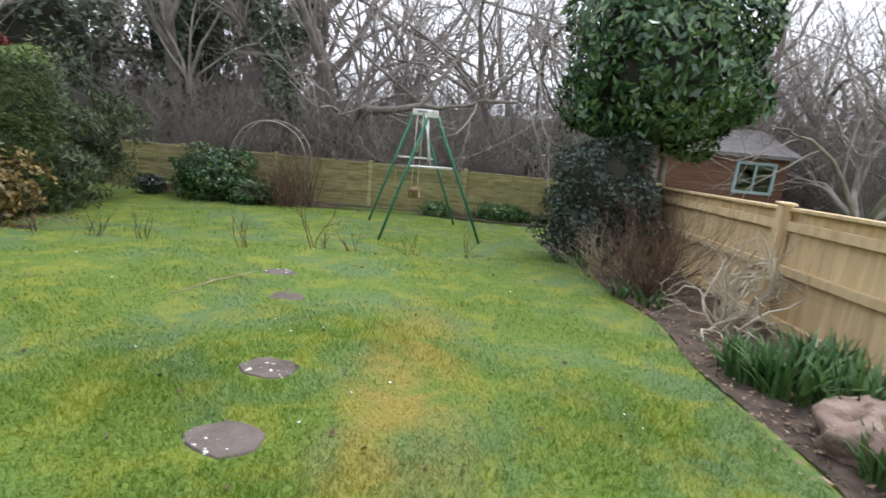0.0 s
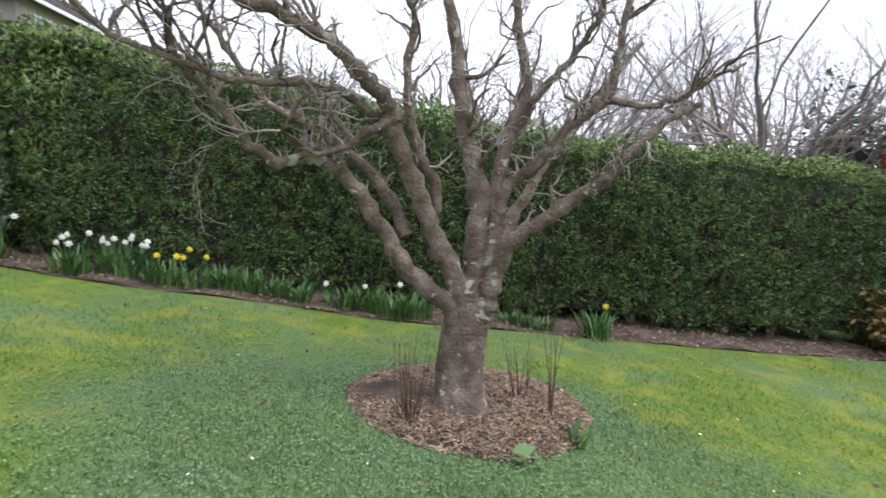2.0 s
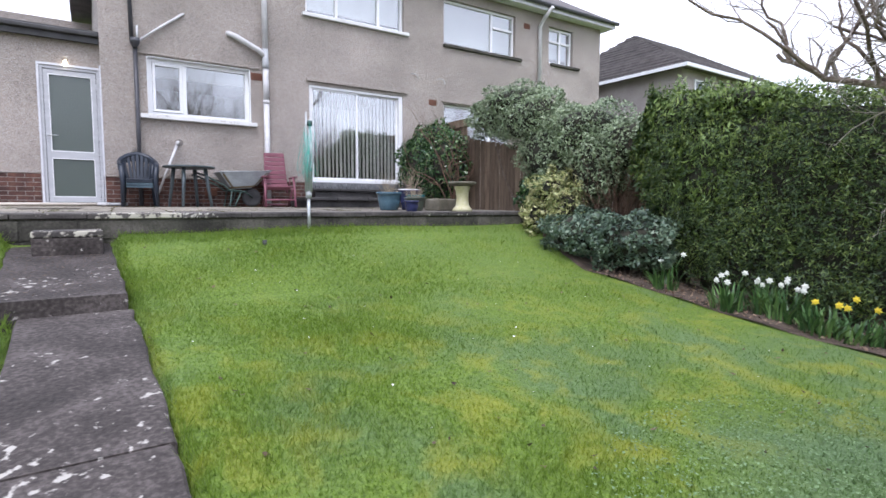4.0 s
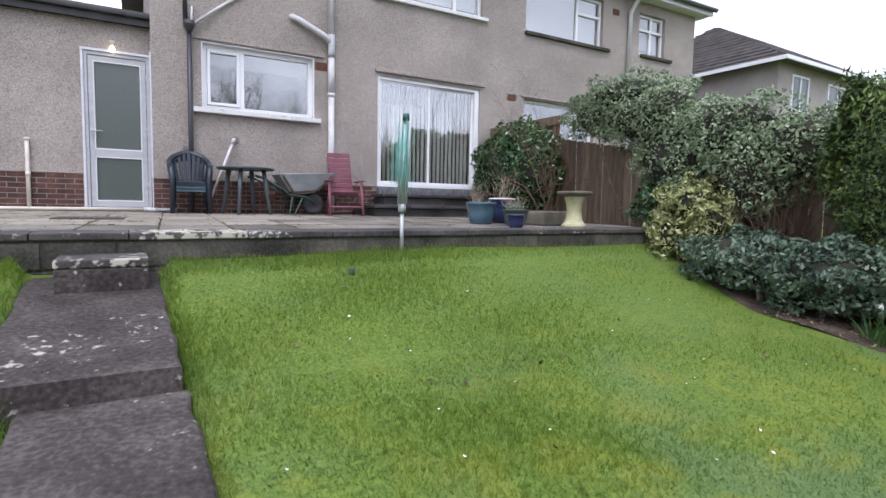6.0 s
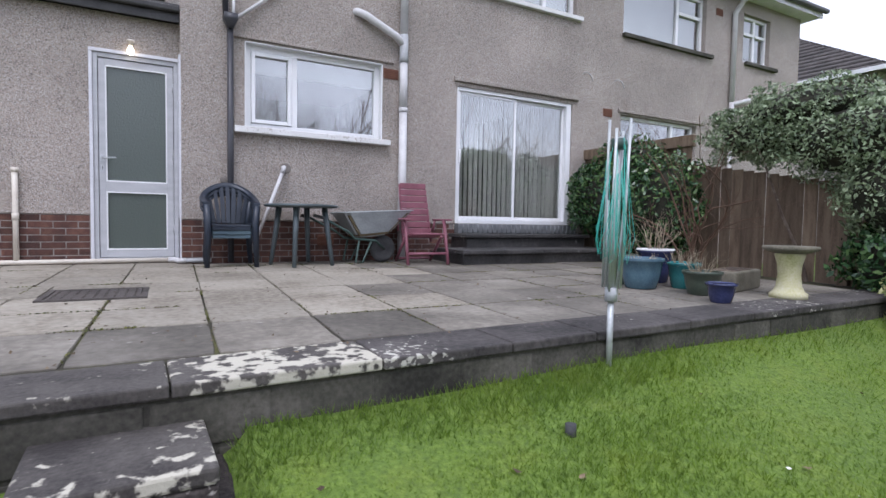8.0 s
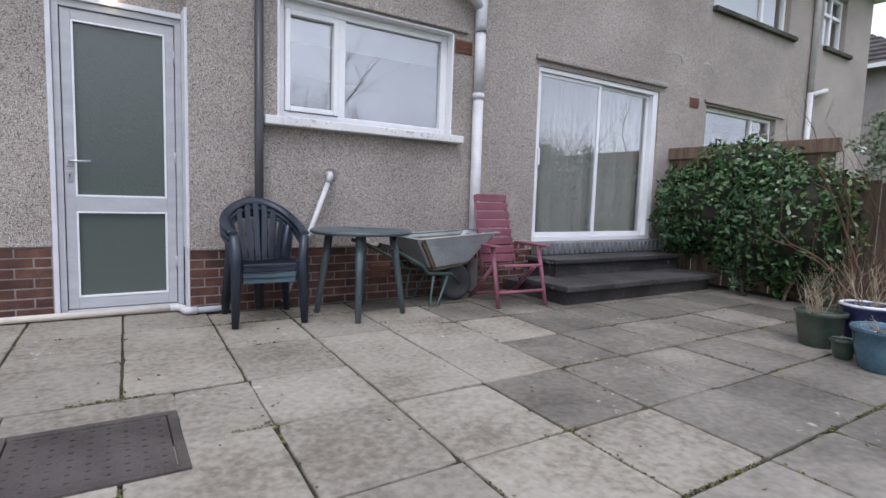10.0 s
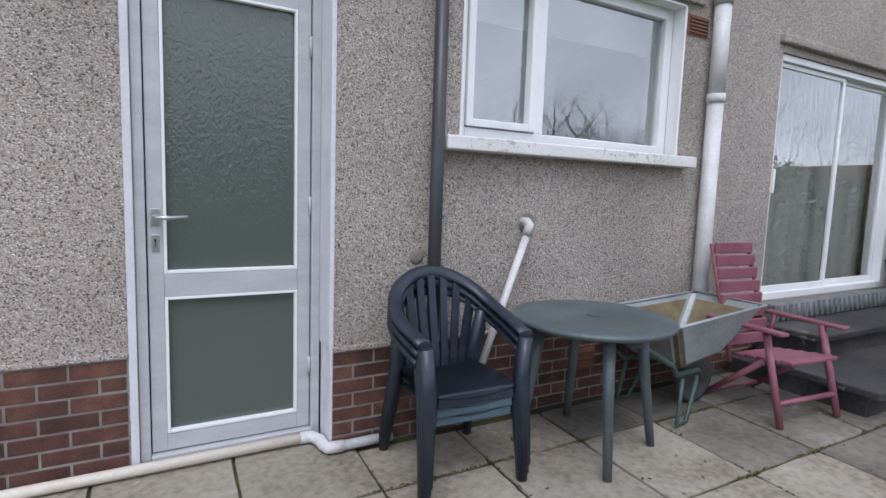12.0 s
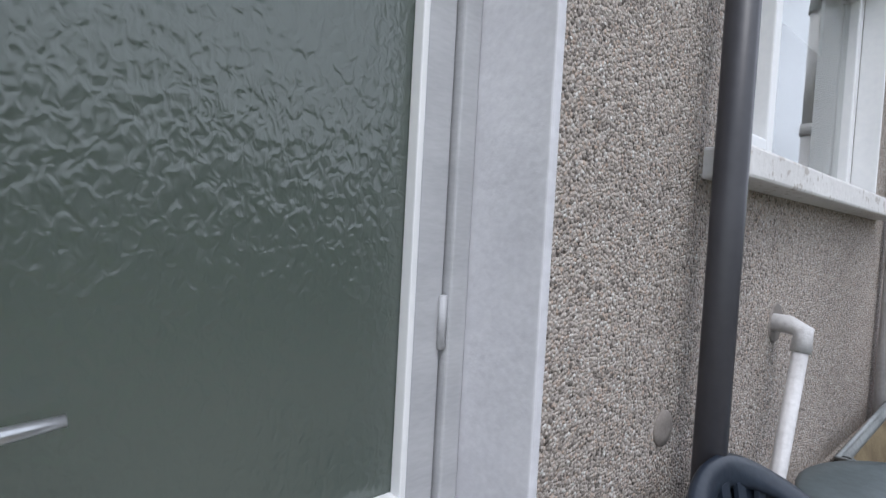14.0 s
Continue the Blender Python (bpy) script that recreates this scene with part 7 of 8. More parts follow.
p4 = on_wall("overflow_pipe", "white waste pipe slanting down from an elbow in the wall")
part("elbow", tubem([(-1.90, WALL_Y - 0.03, 2.535), (-1.90, WALL_Y + 0.045, 2.535), (-1.885, WALL_Y + 0.09, 2.52), (-1.87, WALL_Y + 0.09, 2.46)], 0.029, 10), M_PIPEW, p4)
part("pipe", tubem([(-1.875, WALL_Y + 0.09, 2.48), (-1.47, WALL_Y + 0.09, 1.40)], 0.022, 10), M_PIPEW, p4)
part("mortar_patch", lathe(bmesh.new(), [(0.07, -0.002), (0.06, 0.004)], 12), M_MORTAR, p4).matrix_local = pose(-1.93, WALL_Y, 2.53, -90, 0, 0)
part("cement_dab", lathe(bmesh.new(), [(0.045, -0.002), (0.04, 0.006), (0.02, 0.009)], 12), M_MORTAR, p1, "pale cement dab beside the pipe").matrix_local = pose(-1.195, WALL_Y, 2.345, -90, 0, 0)
p5 = on_wall("ground_pipe", "cream plastic pipe along the foot of the wall")
part("riser", tubem([(0.82, EXT_Y + 0.045, 1.39), (0.82, EXT_Y + 0.045, 2.35)], 0.026, 10), M_PIPEC, p5)
part("riser_cap", tubem([(0.82, EXT_Y + 0.045, 2.33), (0.82, EXT_Y + 0.045, 2.375)], 0.033, 10), M_PIPEC, p5)
part("riser_joint", tubem([(0.82, EXT_Y + 0.045, 1.83), (0.82, EXT_Y + 0.045, 1.90)], 0.032, 10), M_PIPEC, p5)
part("run", tubem([(3.5, EXT_Y + 0.05, 1.385), (0.82, EXT_Y + 0.05, 1.38), (-0.63, EXT_Y + 0.05, 1.385)], 0.026, 10), M_PIPEC, p5)
part("elbow", tubem([(-0.60, EXT_Y + 0.05, 1.385), (-0.66, EXT_Y + 0.055, 1.385), (-0.69, EXT_Y + 0.12, 1.384), (-0.69, WALL_Y + 0.0, 1.382), (-0.70, WALL_Y + 0.05, 1.382), (-0.78, WALL_Y + 0.055, 1.382)], 0.031, 10), M_PIPEW, p5)
part("grey_run", tubem([(-0.76, WALL_Y + 0.055, 1.382), (-1.05, WALL_Y + 0.055, 1.382)], 0.026, 10), M_PIPEG, p5)
tap = on_wall("wall_tap", "small outdoor tap with a looped hose", "tap")
part("body", tubem([(1.12, EXT_Y - 0.02, 2.30), (1.12, EXT_Y + 0.08, 2.30), (1.12, EXT_Y + 0.10, 2.24)], 0.014, 8), M_GALV, tap)
part("hose", tubem([(1.12, EXT_Y + 0.10, 2.24), (1.13, EXT_Y + 0.09, 2.0), (1.25, EXT_Y + 0.06, 1.9), (1.5, EXT_Y + 0.05, 1.86)], 0.009, 6), M_RUBBER, tap)
for k, (vx, vz) in enumerate(((-3.36, 3.92), (-7.5, 3.86), (-10.5, 6.2), (-2.45, 1.62))):
    vt_ = on_wall("air_brick_%d" % (k + 1), "terracotta louvred air brick in the wall", "vent")
    part("surround", boxm(vx - 0.11, vx + 0.11, WALL_Y - 0.02, WALL_Y + 0.008, vz - 0.07, vz + 0.07, bevel=0.003), M_TERRA, vt_)
    for q in range(5):
        part("louvre", boxm(vx - 0.095, vx + 0.095, WALL_Y + 0.008, WALL_Y + 0.018, vz - 0.055 + 0.024 * q, vz - 0.043 + 0.024 * q, bevel=0.002), M_TERRA, vt_)
for vx, vz in ((-6.99, 4.40), (-7.74, 4.38)):
    h = on_wall("cable_hook", "pale loose cable end hanging from the wall", "cable")
    part("cable", tubem([(vx + 0.1, WALL_Y - 0.02, vz + 0.05), (vx + 0.05, WALL_Y + 0.05, vz + 0.07), (vx - 0.04, WALL_Y + 0.06, vz + 0.03), (vx - 0.08, WALL_Y + 0.06, vz - 0.06)], 0.009, 6), M_PIPEW, h)
struct("window_hood", boxm(-3.40, -1.28, WALL_Y - 0.03, WALL_Y + 0.035, 4.06, 4.10, bevel=0.01), M_DASH, "thin rendered hood above the kitchen window", "trim")
struct("window_hood_2", boxm(-10.15, -7.75, WALL_Y - 0.03, WALL_Y + 0.04, 3.9, 3.95, bevel=0.01), M_DASH, "thin rendered hood above the neighbour's window", "trim")
struct("render_lip", box(boxm(0.17, 7.5, EXT_Y - 0.005, EXT_Y + 0.016, 1.90, 1.925, bevel=0.006), -4.4, CORNER_X - 0.002, WALL_Y - 0.005, WALL_Y + 0.016, 1.865, 1.89, 0.006), M_DASH, "thick lower edge of the pebbledash above the bricks", "trim")

M_BULB = bpy.data.materials.new("lit_bulb")
M_BULB.use_nodes = True
M_BULB.node_tree.nodes["Principled BSDF"].inputs["Emission Color"].default_value = (1.0, 0.85, 0.6, 1)
M_BULB.node_tree.nodes["Principled BSDF"].inputs["Emission Strength"].default_value = 4.0
lampw = on_wall("wall_lamp", "small lit bulb in a white holder above the back door", "lamp")
part("holder", lathe(bmesh.new(), [(0.04, 0), (0.04, 0.015), (0.022, 0.02), (0.022, 0.06)], 14), M_PIPEC, lampw).matrix_local = pose(-0.24, EXT_Y + 0.05, 3.86, 180, 0, 0)
part("mount", boxm(-0.27, -0.21, EXT_Y - 0.01, EXT_Y + 0.05, 3.84, 3.875, bevel=0.006), M_PIPEC, lampw)
part("bulb", lathe(bmesh.new(), [(0.012, 0.0), (0.02, -0.02), (0.036, -0.055), (0.034, -0.08), (0.02, -0.1), (0.004, -0.106)], 14), M_BULB, lampw).matrix_local = pose(-0.24, EXT_Y + 0.05, 3.805)


house_parts |= set(bpy.data.objects) - earlier


def pot(name, label, at, r, h, material, plant=None, seed=0, rim=None, group="pots on the patio"):
    e = thing(name, label, "plant pot", (at[0], at[1], pz(at[1])), group=group)
    part("pot", lathe(bmesh.new(), [(r * 0.66, 0), (r * 0.72, 0.01), (r * 0.88, h * 0.5), (r * 0.96, h * 0.9), (r * 1.05, h * 0.93), (r * 1.05, h), (r * 0.94, h), (r * 0.92, h * 0.93)], 24), material, e)
    part("rim", tubem([(r * 1.0 * math.cos(a), r * 1.0 * math.sin(a), h) for a in np.linspace(0, 2 * math.pi, 25)], 0.012, 6), rim or material, e)
    part("soil", lathe(bmesh.new(), [(r * 0.93, h * 0.88), (r * 0.5, h * 0.93), (0.01, h * 0.94)], 16), M_SOIL, e)
    if plant:
        twiggy("potted_twigs", "dry dead stems growing from a pot", (at[0], at[1], pz(at[1]) + h * 0.93), plant, r * 1.3, 22, M_DRYTWIG, seed, "dead pot plants", level=1, radius=0.004)


pot("plant_pot", "dark blue-green glazed pot with dead stems", (-4.74, -8.22), 0.17, 0.27, M_POTGREEN, 0.34, 201)
pot("plant_pot", "large blue ribbed glazed pot on the patio", (-4.45, -7.72), 0.2, 0.28, M_POTBLUE, 0.12, 202)
pot("plant_pot", "cobalt glazed pot with a pale rim and dead stems", (-5.0, -8.0), 0.18, 0.34, M_POTCOB, 0.4, 203, M_BLIND)
pot("plant_pot", "small green glazed pot on the patio", (-4.52, -7.98), 0.08, 0.13, M_POTGREEN, None, 204)
pot("plant_pot", "teal glazed pot on the patio", (-4.85, -7.55), 0.15, 0.24, M_POTTEAL, 0.2, 205)
pot("plant_pot", "small purple-blue pot near the patio edge", (-4.35, -6.85), 0.11, 0.15, M_POTCOB, None, 206)
pot("plant_pot", "brown-green glazed pot near the patio edge", (-4.62, -7.2), 0.16, 0.2, M_POTGREEN, 0.2, 207)
tr = thing("stone_trough", "low mossy stone planting trough against the fence", "planter", (-5.3, -7.35, pz(-7.35)), 12)
part("trough", boxm(-0.33, 0.33, -0.16, 0.16, 0, 0.19, bevel=0.02), M_BATHTOP, tr)
part("soil", boxm(-0.28, 0.28, -0.12, 0.12, 0.185, 0.196, bevel=0.004), M_SOIL, tr)
bb = thing("bird_bath", "mossy cast-stone bird bath on a waisted pedestal", "bird bath", (-5.22, -6.78, pz(-6.78)))
part("pedestal", lathe(bmesh.new(), [(0.155, 0), (0.155, 0.04), (0.13, 0.055), (0.105, 0.10), (0.092, 0.2), (0.10, 0.3), (0.125, 0.375), (0.12, 0.39)], 8), M_BATH, bb)
part("bowl", lathe(bmesh.new(), [(0.10, 0.388), (0.14, 0.395), (0.20, 0.415), (0.218, 0.43), (0.215, 0.455), (0.185, 0.45), (0.05, 0.425)], 28), M_BATHTOP, bb, "dark weathered bowl")

# folded rotary airer
ax, ay = -2.63, -6.43
az = float(ground_z(ax, ay)) - 0.05
ai = thing("rotary_airer", "folded rotary clothes airer with hanging green lines", "clothes airer", (ax, ay, az))
part("ground_tube", tubem([(0, 0, -0.05), (0, 0, 0.45)], 0.019, 10), M_STEEL, ai)
part("pole", tubem([(0, 0, 0.40), (-0.03, -0.01, 1.36)], 0.016, 10), M_STEEL, ai)
part("lower_hub", tubem([(0, 0, 0.42), (0, 0, 0.50)], 0.036, 10), M_PIPEG, ai, "grey plastic hub")
part("top_hub", tubem([(-0.03, -0.01, 1.29), (-0.03, -0.01, 1.35)], 0.04, 10), M_BARROWG, ai, "dark green top hub")
for k in range(4):
    a = radians(25 + 90 * k)
    part("arm", tubem([(0.05 * math.cos(a), 0.05 * math.sin(a), 0.50), (0.06 * math.cos(a) - 0.03, 0.06 * math.sin(a), 1.40 + 0.06 * (k % 2))], 0.0085, 7), M_STEEL, ai)
    part("strut", tubem([(0.03 * math.cos(a), 0.03 * math.sin(a), 0.48), (0.045 * math.cos(a + 0.5) - 0.02, 0.045 * math.sin(a + 0.5), 1.0)], 0.008, 6), M_STEEL, ai)
ga = np.random.default_rng(33)
for k in range(15):
    a = ga.uniform(0, 6.28)
    r = ga.uniform(0.09, 0.16)
    z0, z1 = ga.uniform(0.95, 1.38), ga.uniform(1.0, 1.3)
    zb = ga.uniform(0.60, 0.78)
    b, c = a + ga.uniform(-0.3, 0.3), a + ga.uniform(0.3, 0.9)
    part("line", tubem([(0.05 * math.cos(a) - 0.02, 0.05 * math.sin(a), z0), (r * 0.75 * math.cos(a), r * 0.75 * math.sin(a), (z0 + zb) / 2), (r * math.cos(b), r * math.sin(b), zb + 0.08), (r * 0.85 * math.cos(b), r * 0.85 * math.sin(b), zb), (r * 0.5 * math.cos(c), r * 0.5 * math.sin(c), zb + 0.03), (0.05 * math.cos(c), 0.05 * math.sin(c), z1)], 0.0018, 5), M_LINE, ai)
ls = part("lawn_socket", lathe(bmesh.new(), [(0.026, -0.05), (0.026, 0.02), (0.014, 0.02)], 12), M_RUBBER)
ls.location = (-1.98, -6.05, float(ground_z(-1.98, -6.05)) + 0.03)
tagged(ls, "small dark plastic ground socket in the grass", "socket")

# drain cover
dc = thing("drain_cover", "rusty iron drain cover set in the paving", "drain cover", (-0.02, -8.93, pz(-8.93) + 0.004), -2.5)
part("cover_frame", box(box(box(boxm(-0.33, -0.29, -0.30, 0.30, -0.02, 0.004, bevel=0.003), 0.29, 0.33, -0.30, 0.30, -0.02, 0.004, 0.003), -0.29, 0.29, -0.30, -0.26, -0.02, 0.004, 0.003), -0.29, 0.29, 0.26, 0.30, -0.02, 0.004, 0.003), M_CASTIRON, dc)
part("plate", boxm(-0.285, 0.285, -0.255, 0.255, -0.02, 0.0, bevel=0.003), M_CASTIRON, dc)
for i in range(9):
    for k in range(8):
        part("stud", boxm(-0.25 + 0.0625 * i - 0.008, -0.25 + 0.0625 * i + 0.008, -0.22 + 0.0625 * k - 0.008, -0.22 + 0.0625 * k + 0.008, 0.0, 0.004), M_CASTIRON, dc)

# ---- paving, blocks, bricks ----
gp = np.random.default_rng(17)
US = [-0.155 - 0.591 * k for k in range(11, -14, -1)]
VS = [-11.36, -10.725, -10.09, -9.445, -8.82, -8.15, -7.55, -6.84]
cache = {}


def laid(u, v):
    """Where a point of the paving grid comes to lie: the rows run slightly askew to the lawn."""
    return u + 0.062 * (v + 9.4), v - 0.028 * (u + 1.5)


def slab_mesh(w, d, v, stained=False):
    key = (round(w, 3), round(d, 3), v, stained)
    if key not in cache:
        g = np.random.default_rng(hash_of(str(key)) % 9999)
        bm = bmesh.new()
        m = 7
        jw, jd = w / 2 - 0.005, d / 2 - 0.0065
        edge = [(-jw + 2 * jw * i / m, -jd) for i in range(m)] + [(jw, -jd + 2 * jd * i / m) for i in range(m)] + [(jw - 2 * jw * i / m, jd) for i in range(m)] + [(-jw, jd - 2 * jd * i / m) for i in range(m)]
        lo, mi, up = [], [], []
        for i, (a, b) in enumerate(edge):
            k = 1 - abs(g.normal(0, 0.008)) - (g.uniform(0.02, 0.05) if i % m == 0 and g.uniform() < 0.3 else 0)
            a, b = a * k, b * k
            a, b = a + 0.062 * b, b - 0.028 * a
            lo.append(bm.verts.new((a, b, -0.05)))
            mi.append(bm.verts.new((a, b, -0.005)))
            up.append(bm.verts.new((a * 0.99, b * 0.99, 0.0)))
        for p, q in ((lo, mi), (mi, up)):
            for i in range(4 * m):
                bm.faces.new((p[i], p[(i + 1) % (4 * m)], q[(i + 1) % (4 * m)], q[i]))
        bm.faces.new(up)
        # the flag only picks the darker slab colour
        cache[key] = data_of("slab", bm, M_DARKSLAB if stained else M_SLAB)
    return cache[key]


for i in range(len(US) - 1):
    for k in range(len(VS) - 1):
        u0, u1, v0, v1 = US[i], US[i + 1], VS[k], VS[k + 1]
        u0, u1 = min(u0, u1), max(u0, u1)
        if k == 0 and u1 < CORNER_X + 0.2:
            v0 = -11.12
        cu, cv = (u0 + u1) / 2, (v0 + v1) / 2
        cx, cy = laid(cu, cv)
        if cx < -6.7 or cx > 7.2 or (abs(cx + 0.04) < 0.5 and -9.4 < cy < -8.6):
            continue
        # darker slabs towards low x and in the row behind the coping
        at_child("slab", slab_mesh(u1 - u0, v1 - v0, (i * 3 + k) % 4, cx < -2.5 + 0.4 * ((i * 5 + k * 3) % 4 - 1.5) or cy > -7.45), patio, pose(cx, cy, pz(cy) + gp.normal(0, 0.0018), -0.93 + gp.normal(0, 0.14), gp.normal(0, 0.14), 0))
for x0, x1, y0, y1 in ((-0.735, -0.355, -9.45, -8.815), (0.31, 1.02, -9.52, -8.9), (-0.385, 0.305, -9.47, -9.205)):
    at_child("slab", slab_mesh(x1 - x0, y1 - y0, 1), patio, pose((x0 + x1) / 2, (y0 + y1) / 2, pz((y0 + y1) / 2), -0.93, 0, 0))
k = 0
x = -6.9
while x < 7.0:
    w = 0.60 + 0.25 * ((k * 7) % 3) / 2
    lich = -1.3 < x + w / 2 < 1.5
    bm = boxm(-w / 2 + 0.004, w / 2 - 0.004, -0.19, 0.19, -0.055, 0.0, bevel=0.010)
    o = part("coping", bm, M_LICHEN if lich else M_CONC, patio)
    o.matrix_local = pose(x + w / 2, -6.635, pz(-6.635) + 0.002, -0.93 + gp.normal(0, 0.15), gp.normal(0, 0.15), 0)
    x += w
    k += 1
blk = data_of("block", boxm(-0.217, 0.217, -0.035, 0.035, -0.094, 0.094, bevel=0.008), M_BLOCK)
for r in range(2):
    x = -6.85 + (0.22 if r else 0)
    while x < 7.2:
        at_child("block", blk, wall_p, pose(x, -6.50 + gp.normal(0, 0.004), 1.105 - 0.205 * r, 0, 0, gp.normal(0, 0.3)))
        x += 0.452
earlier = set(bpy.data.objects)
br = data_of("brick", boxm(-0.1075, 0.1075, -0.05, 0.05, -0.0325, 0.0325, bevel=0.004), M_BRICK)
hb = data_of("brick", boxm(-0.051, 0.051, -0.05, 0.05, -0.0325, 0.0325, bevel=0.004), M_BRICK)
plinth_a = struct("brick_plinth_1", boxm(0.17, 3.2, EXT_Y - 0.05, EXT_Y + 0.001, 1.3, 1.90), M_MORTAR, "red brick plinth below the pebbledash", "wall")
plinth_b = struct("brick_plinth_2", boxm(-4.4, CORNER_X - 0.004, WALL_Y - 0.05, WALL_Y + 0.001, 1.3, 1.865), M_MORTAR, "red brick plinth below the pebbledash", "wall")
for pl, xa, xb, yv, zt in ((plinth_a, 0.17, 3.1, EXT_Y, 1.90), (plinth_b, -4.4, CORNER_X, WALL_Y, 1.865)):
    for r in range(8):
        z = zt - 0.042 - 0.075 * r
        if z < 1.32:
            break
        x = xa if pl is plinth_a else xb
        d = 1 if pl is plinth_a else -1
        first = 0.1125 if r % 2 else 0.225
        x += d * 0.004
        n_ = 0
        while (x - xb) * d < 0 if d > 0 else x > xa + 0.1:
            w = first if n_ == 0 else 0.225
            at_child("brick", hb if w < 0.2 else br, pl, pose(x + d * (w / 2 - 0.005), yv - 0.046 + gp.normal(0, 0.001), z, 0, gp.normal(0, 0.25), 0))
            x += d * w
            n_ += 1
        # quoin at the outer corner
corner_q = struct("plinth_return", boxm(CORNER_X - 0.003, CORNER_X + 0.012, EXT_Y - 0.01, WALL_Y, 1.3, 1.88, bevel=0.003), M_PAINT, "painted return beside the back door", "trim")

# the house stands slightly askew to the garden
house_parts |= set(bpy.data.objects) - earlier
for ob in house_parts:
    if ob.parent is None:
        ob.matrix_basis = SKEW @ ob.matrix_basis

# ---- grass ----


def turf(n, x0, x1, y0, y1, h, seed):
    """Blades, thickest beside the path and thinning smoothly away from it."""
    g = np.random.default_rng(seed)
    x, yv = g.uniform(x0, x1, n), g.uniform(y0, y1, n)
    edge = 1.73 - 0.26 * np.clip((yv - 5.2) / 2.5, 0, None)
    keep = (x > BED_X + 0.06 * np.sin(yv * 2.1) - 0.4 * np.clip(-4.6 - yv, 0, None)) & ((x < edge) | (yv < 1.4))
    keep &= ~((x > np.where(yv < -4.7, -0.565, -0.605)) & (x < np.where(yv < -4.7, 0.235, 0.075)) & (yv < -0.9))
    keep &= ((x + 3.72) / 0.72) ** 2 + ((yv - 0.66) / 0.77) ** 2 > 1
    for a, b in ((-1.07, 2.18), (-1.14, 2.93), (-1.53, 4.45), (-1.85, 5.19)):
        keep &= ((x - a) / 0.19) ** 2 + ((yv - b) / 0.15) ** 2 > 1
    away = np.hypot(np.clip(np.abs(x + 0.6) - 1.0, 0, None), np.clip(np.abs(yv + 2.2) - 4.2, 0, None))
    keep &= g.uniform(0, 1, n) < 0.16 + 0.84 * np.exp(-(away / 1.9) ** 2)
    x, yv = x[keep], yv[keep]
    m = len(x)
    hh = h * g.uniform(0.5, 1.3, m) * (1 + 0.6 * np.sin(x * 2.3 + np.sin(yv * 1.7)) * np.sin(yv * 2.9)) + 0.006
    hh *= np.where((yv < -6.2) | ((np.abs(x + 0.26) < 0.42) & (yv < -0.9)), 2.0, 1.0)
    a = g.uniform(0, 6.283, m)
    w = g.uniform(0.002, 0.0045, m)
    lean = hh[:, None] * g.normal(0, 0.45, (m, 2))
    z = ground_z(x, yv) - 0.004
    p0 = np.stack([x + w * np.cos(a), yv + w * np.sin(a), z], 1)
    p1 = np.stack([x - w * np.cos(a), yv - w * np.sin(a), z], 1)
    p2 = np.stack([x + lean[:, 0], yv + lean[:, 1], z + hh], 1)
    return np.stack([p0, p1, p2], 1).reshape(-1, 3)


V = turf(960000, -6.6, 3.0, -6.46, 11.6, 0.026, 1)
gr = raw("grass", V, np.arange(len(V)).reshape(-1, 3), M_BLADE)
tagged(gr, "short damp grass blades of the lawn", "grass", kind="stuff")

# leaves and daisies fallen or scattered on the lawn, leaf crumbs on the patio
gl = np.random.default_rng(23)
M_DEADLEAF = mat("fallen_leaf", [(0.025, 0.018, 0.012), (0.09, 0.06, 0.035), (0.20, 0.15, 0.09)], scale=3, rough=0.9, rand=0.5, island=True, bump=0)
n = 420
P = np.stack([gl.uniform(-5.3, 1.6, n), gl.uniform(-6.2, 7.5, n), np.zeros(n)], 1)
P = P[~((P[:, 0] > -0.6) & (P[:, 0] < 0.08) & (P[:, 1] < -0.9))]
P[:, 2] = ground_z(P[:, 0], P[:, 1]) + 0.022
V, F = leaves(P, np.tile([0, 0, 1.0], (len(P), 1)), 0.042, 0.55, gl, 0.4)
tagged(raw("fallen_leaves", V, F, M_DEADLEAF), "small dark dead leaves scattered on the lawn", "leaves", kind="stuff")
n = 170
P = np.stack([gl.uniform(-5.2, 1.5, n), gl.uniform(-6.0, 6.5, n), np.zeros(n)], 1)
P = P[~((P[:, 0] > -0.6) & (P[:, 0] < 0.08) & (P[:, 1] < -0.9))]
P[:, 2] = ground_z(P[:, 0], P[:, 1]) + 0.027
V, F = leaves(P, np.tile([0, 0, 1.0], (len(P), 1)), 0.02, 0.8, gl, 0.3)
tagged(raw("lawn_daisies", V, F, M_UPVC), "tiny white daisies dotted over the lawn", "flowers", kind="stuff")
n = 700
P = np.stack([gl.uniform(-6.6, 2.5, n), gl.uniform(-10.9, -6.7, n), np.zeros(n)], 1)
jx = np.array(US)[np.argmin(np.abs(P[:, :1] - np.array(US)[None]), 1)] + 0.062 * (P[:, 1] + 9.4)
P[::2, 0] = jx[::2] + gl.normal(0, 0.02, len(P[::2]))
P[:, 2] = pz(P[:, 1]) + 0.006
V, F = leaves(P, np.tile([0, 0, 1.0], (n, 1)), 0.026, 0.6, gl, 0.25)
tagged(raw("leaf_crumbs", V, F, M_DEADLEAF), "dead leaf crumbs lying in the patio joints", "leaves", kind="stuff")
n = 900
P = np.stack([gl.uniform(-0.54, 0.2, n), -6.0 + 1.2 * gl.uniform(0, 1, n) ** 1.4, np.zeros(n)], 1)
P[:, 2] = 0.975 + (0.695 - 0.975) * (P[:, 1] + 6.5) / 1.78 + 0.005
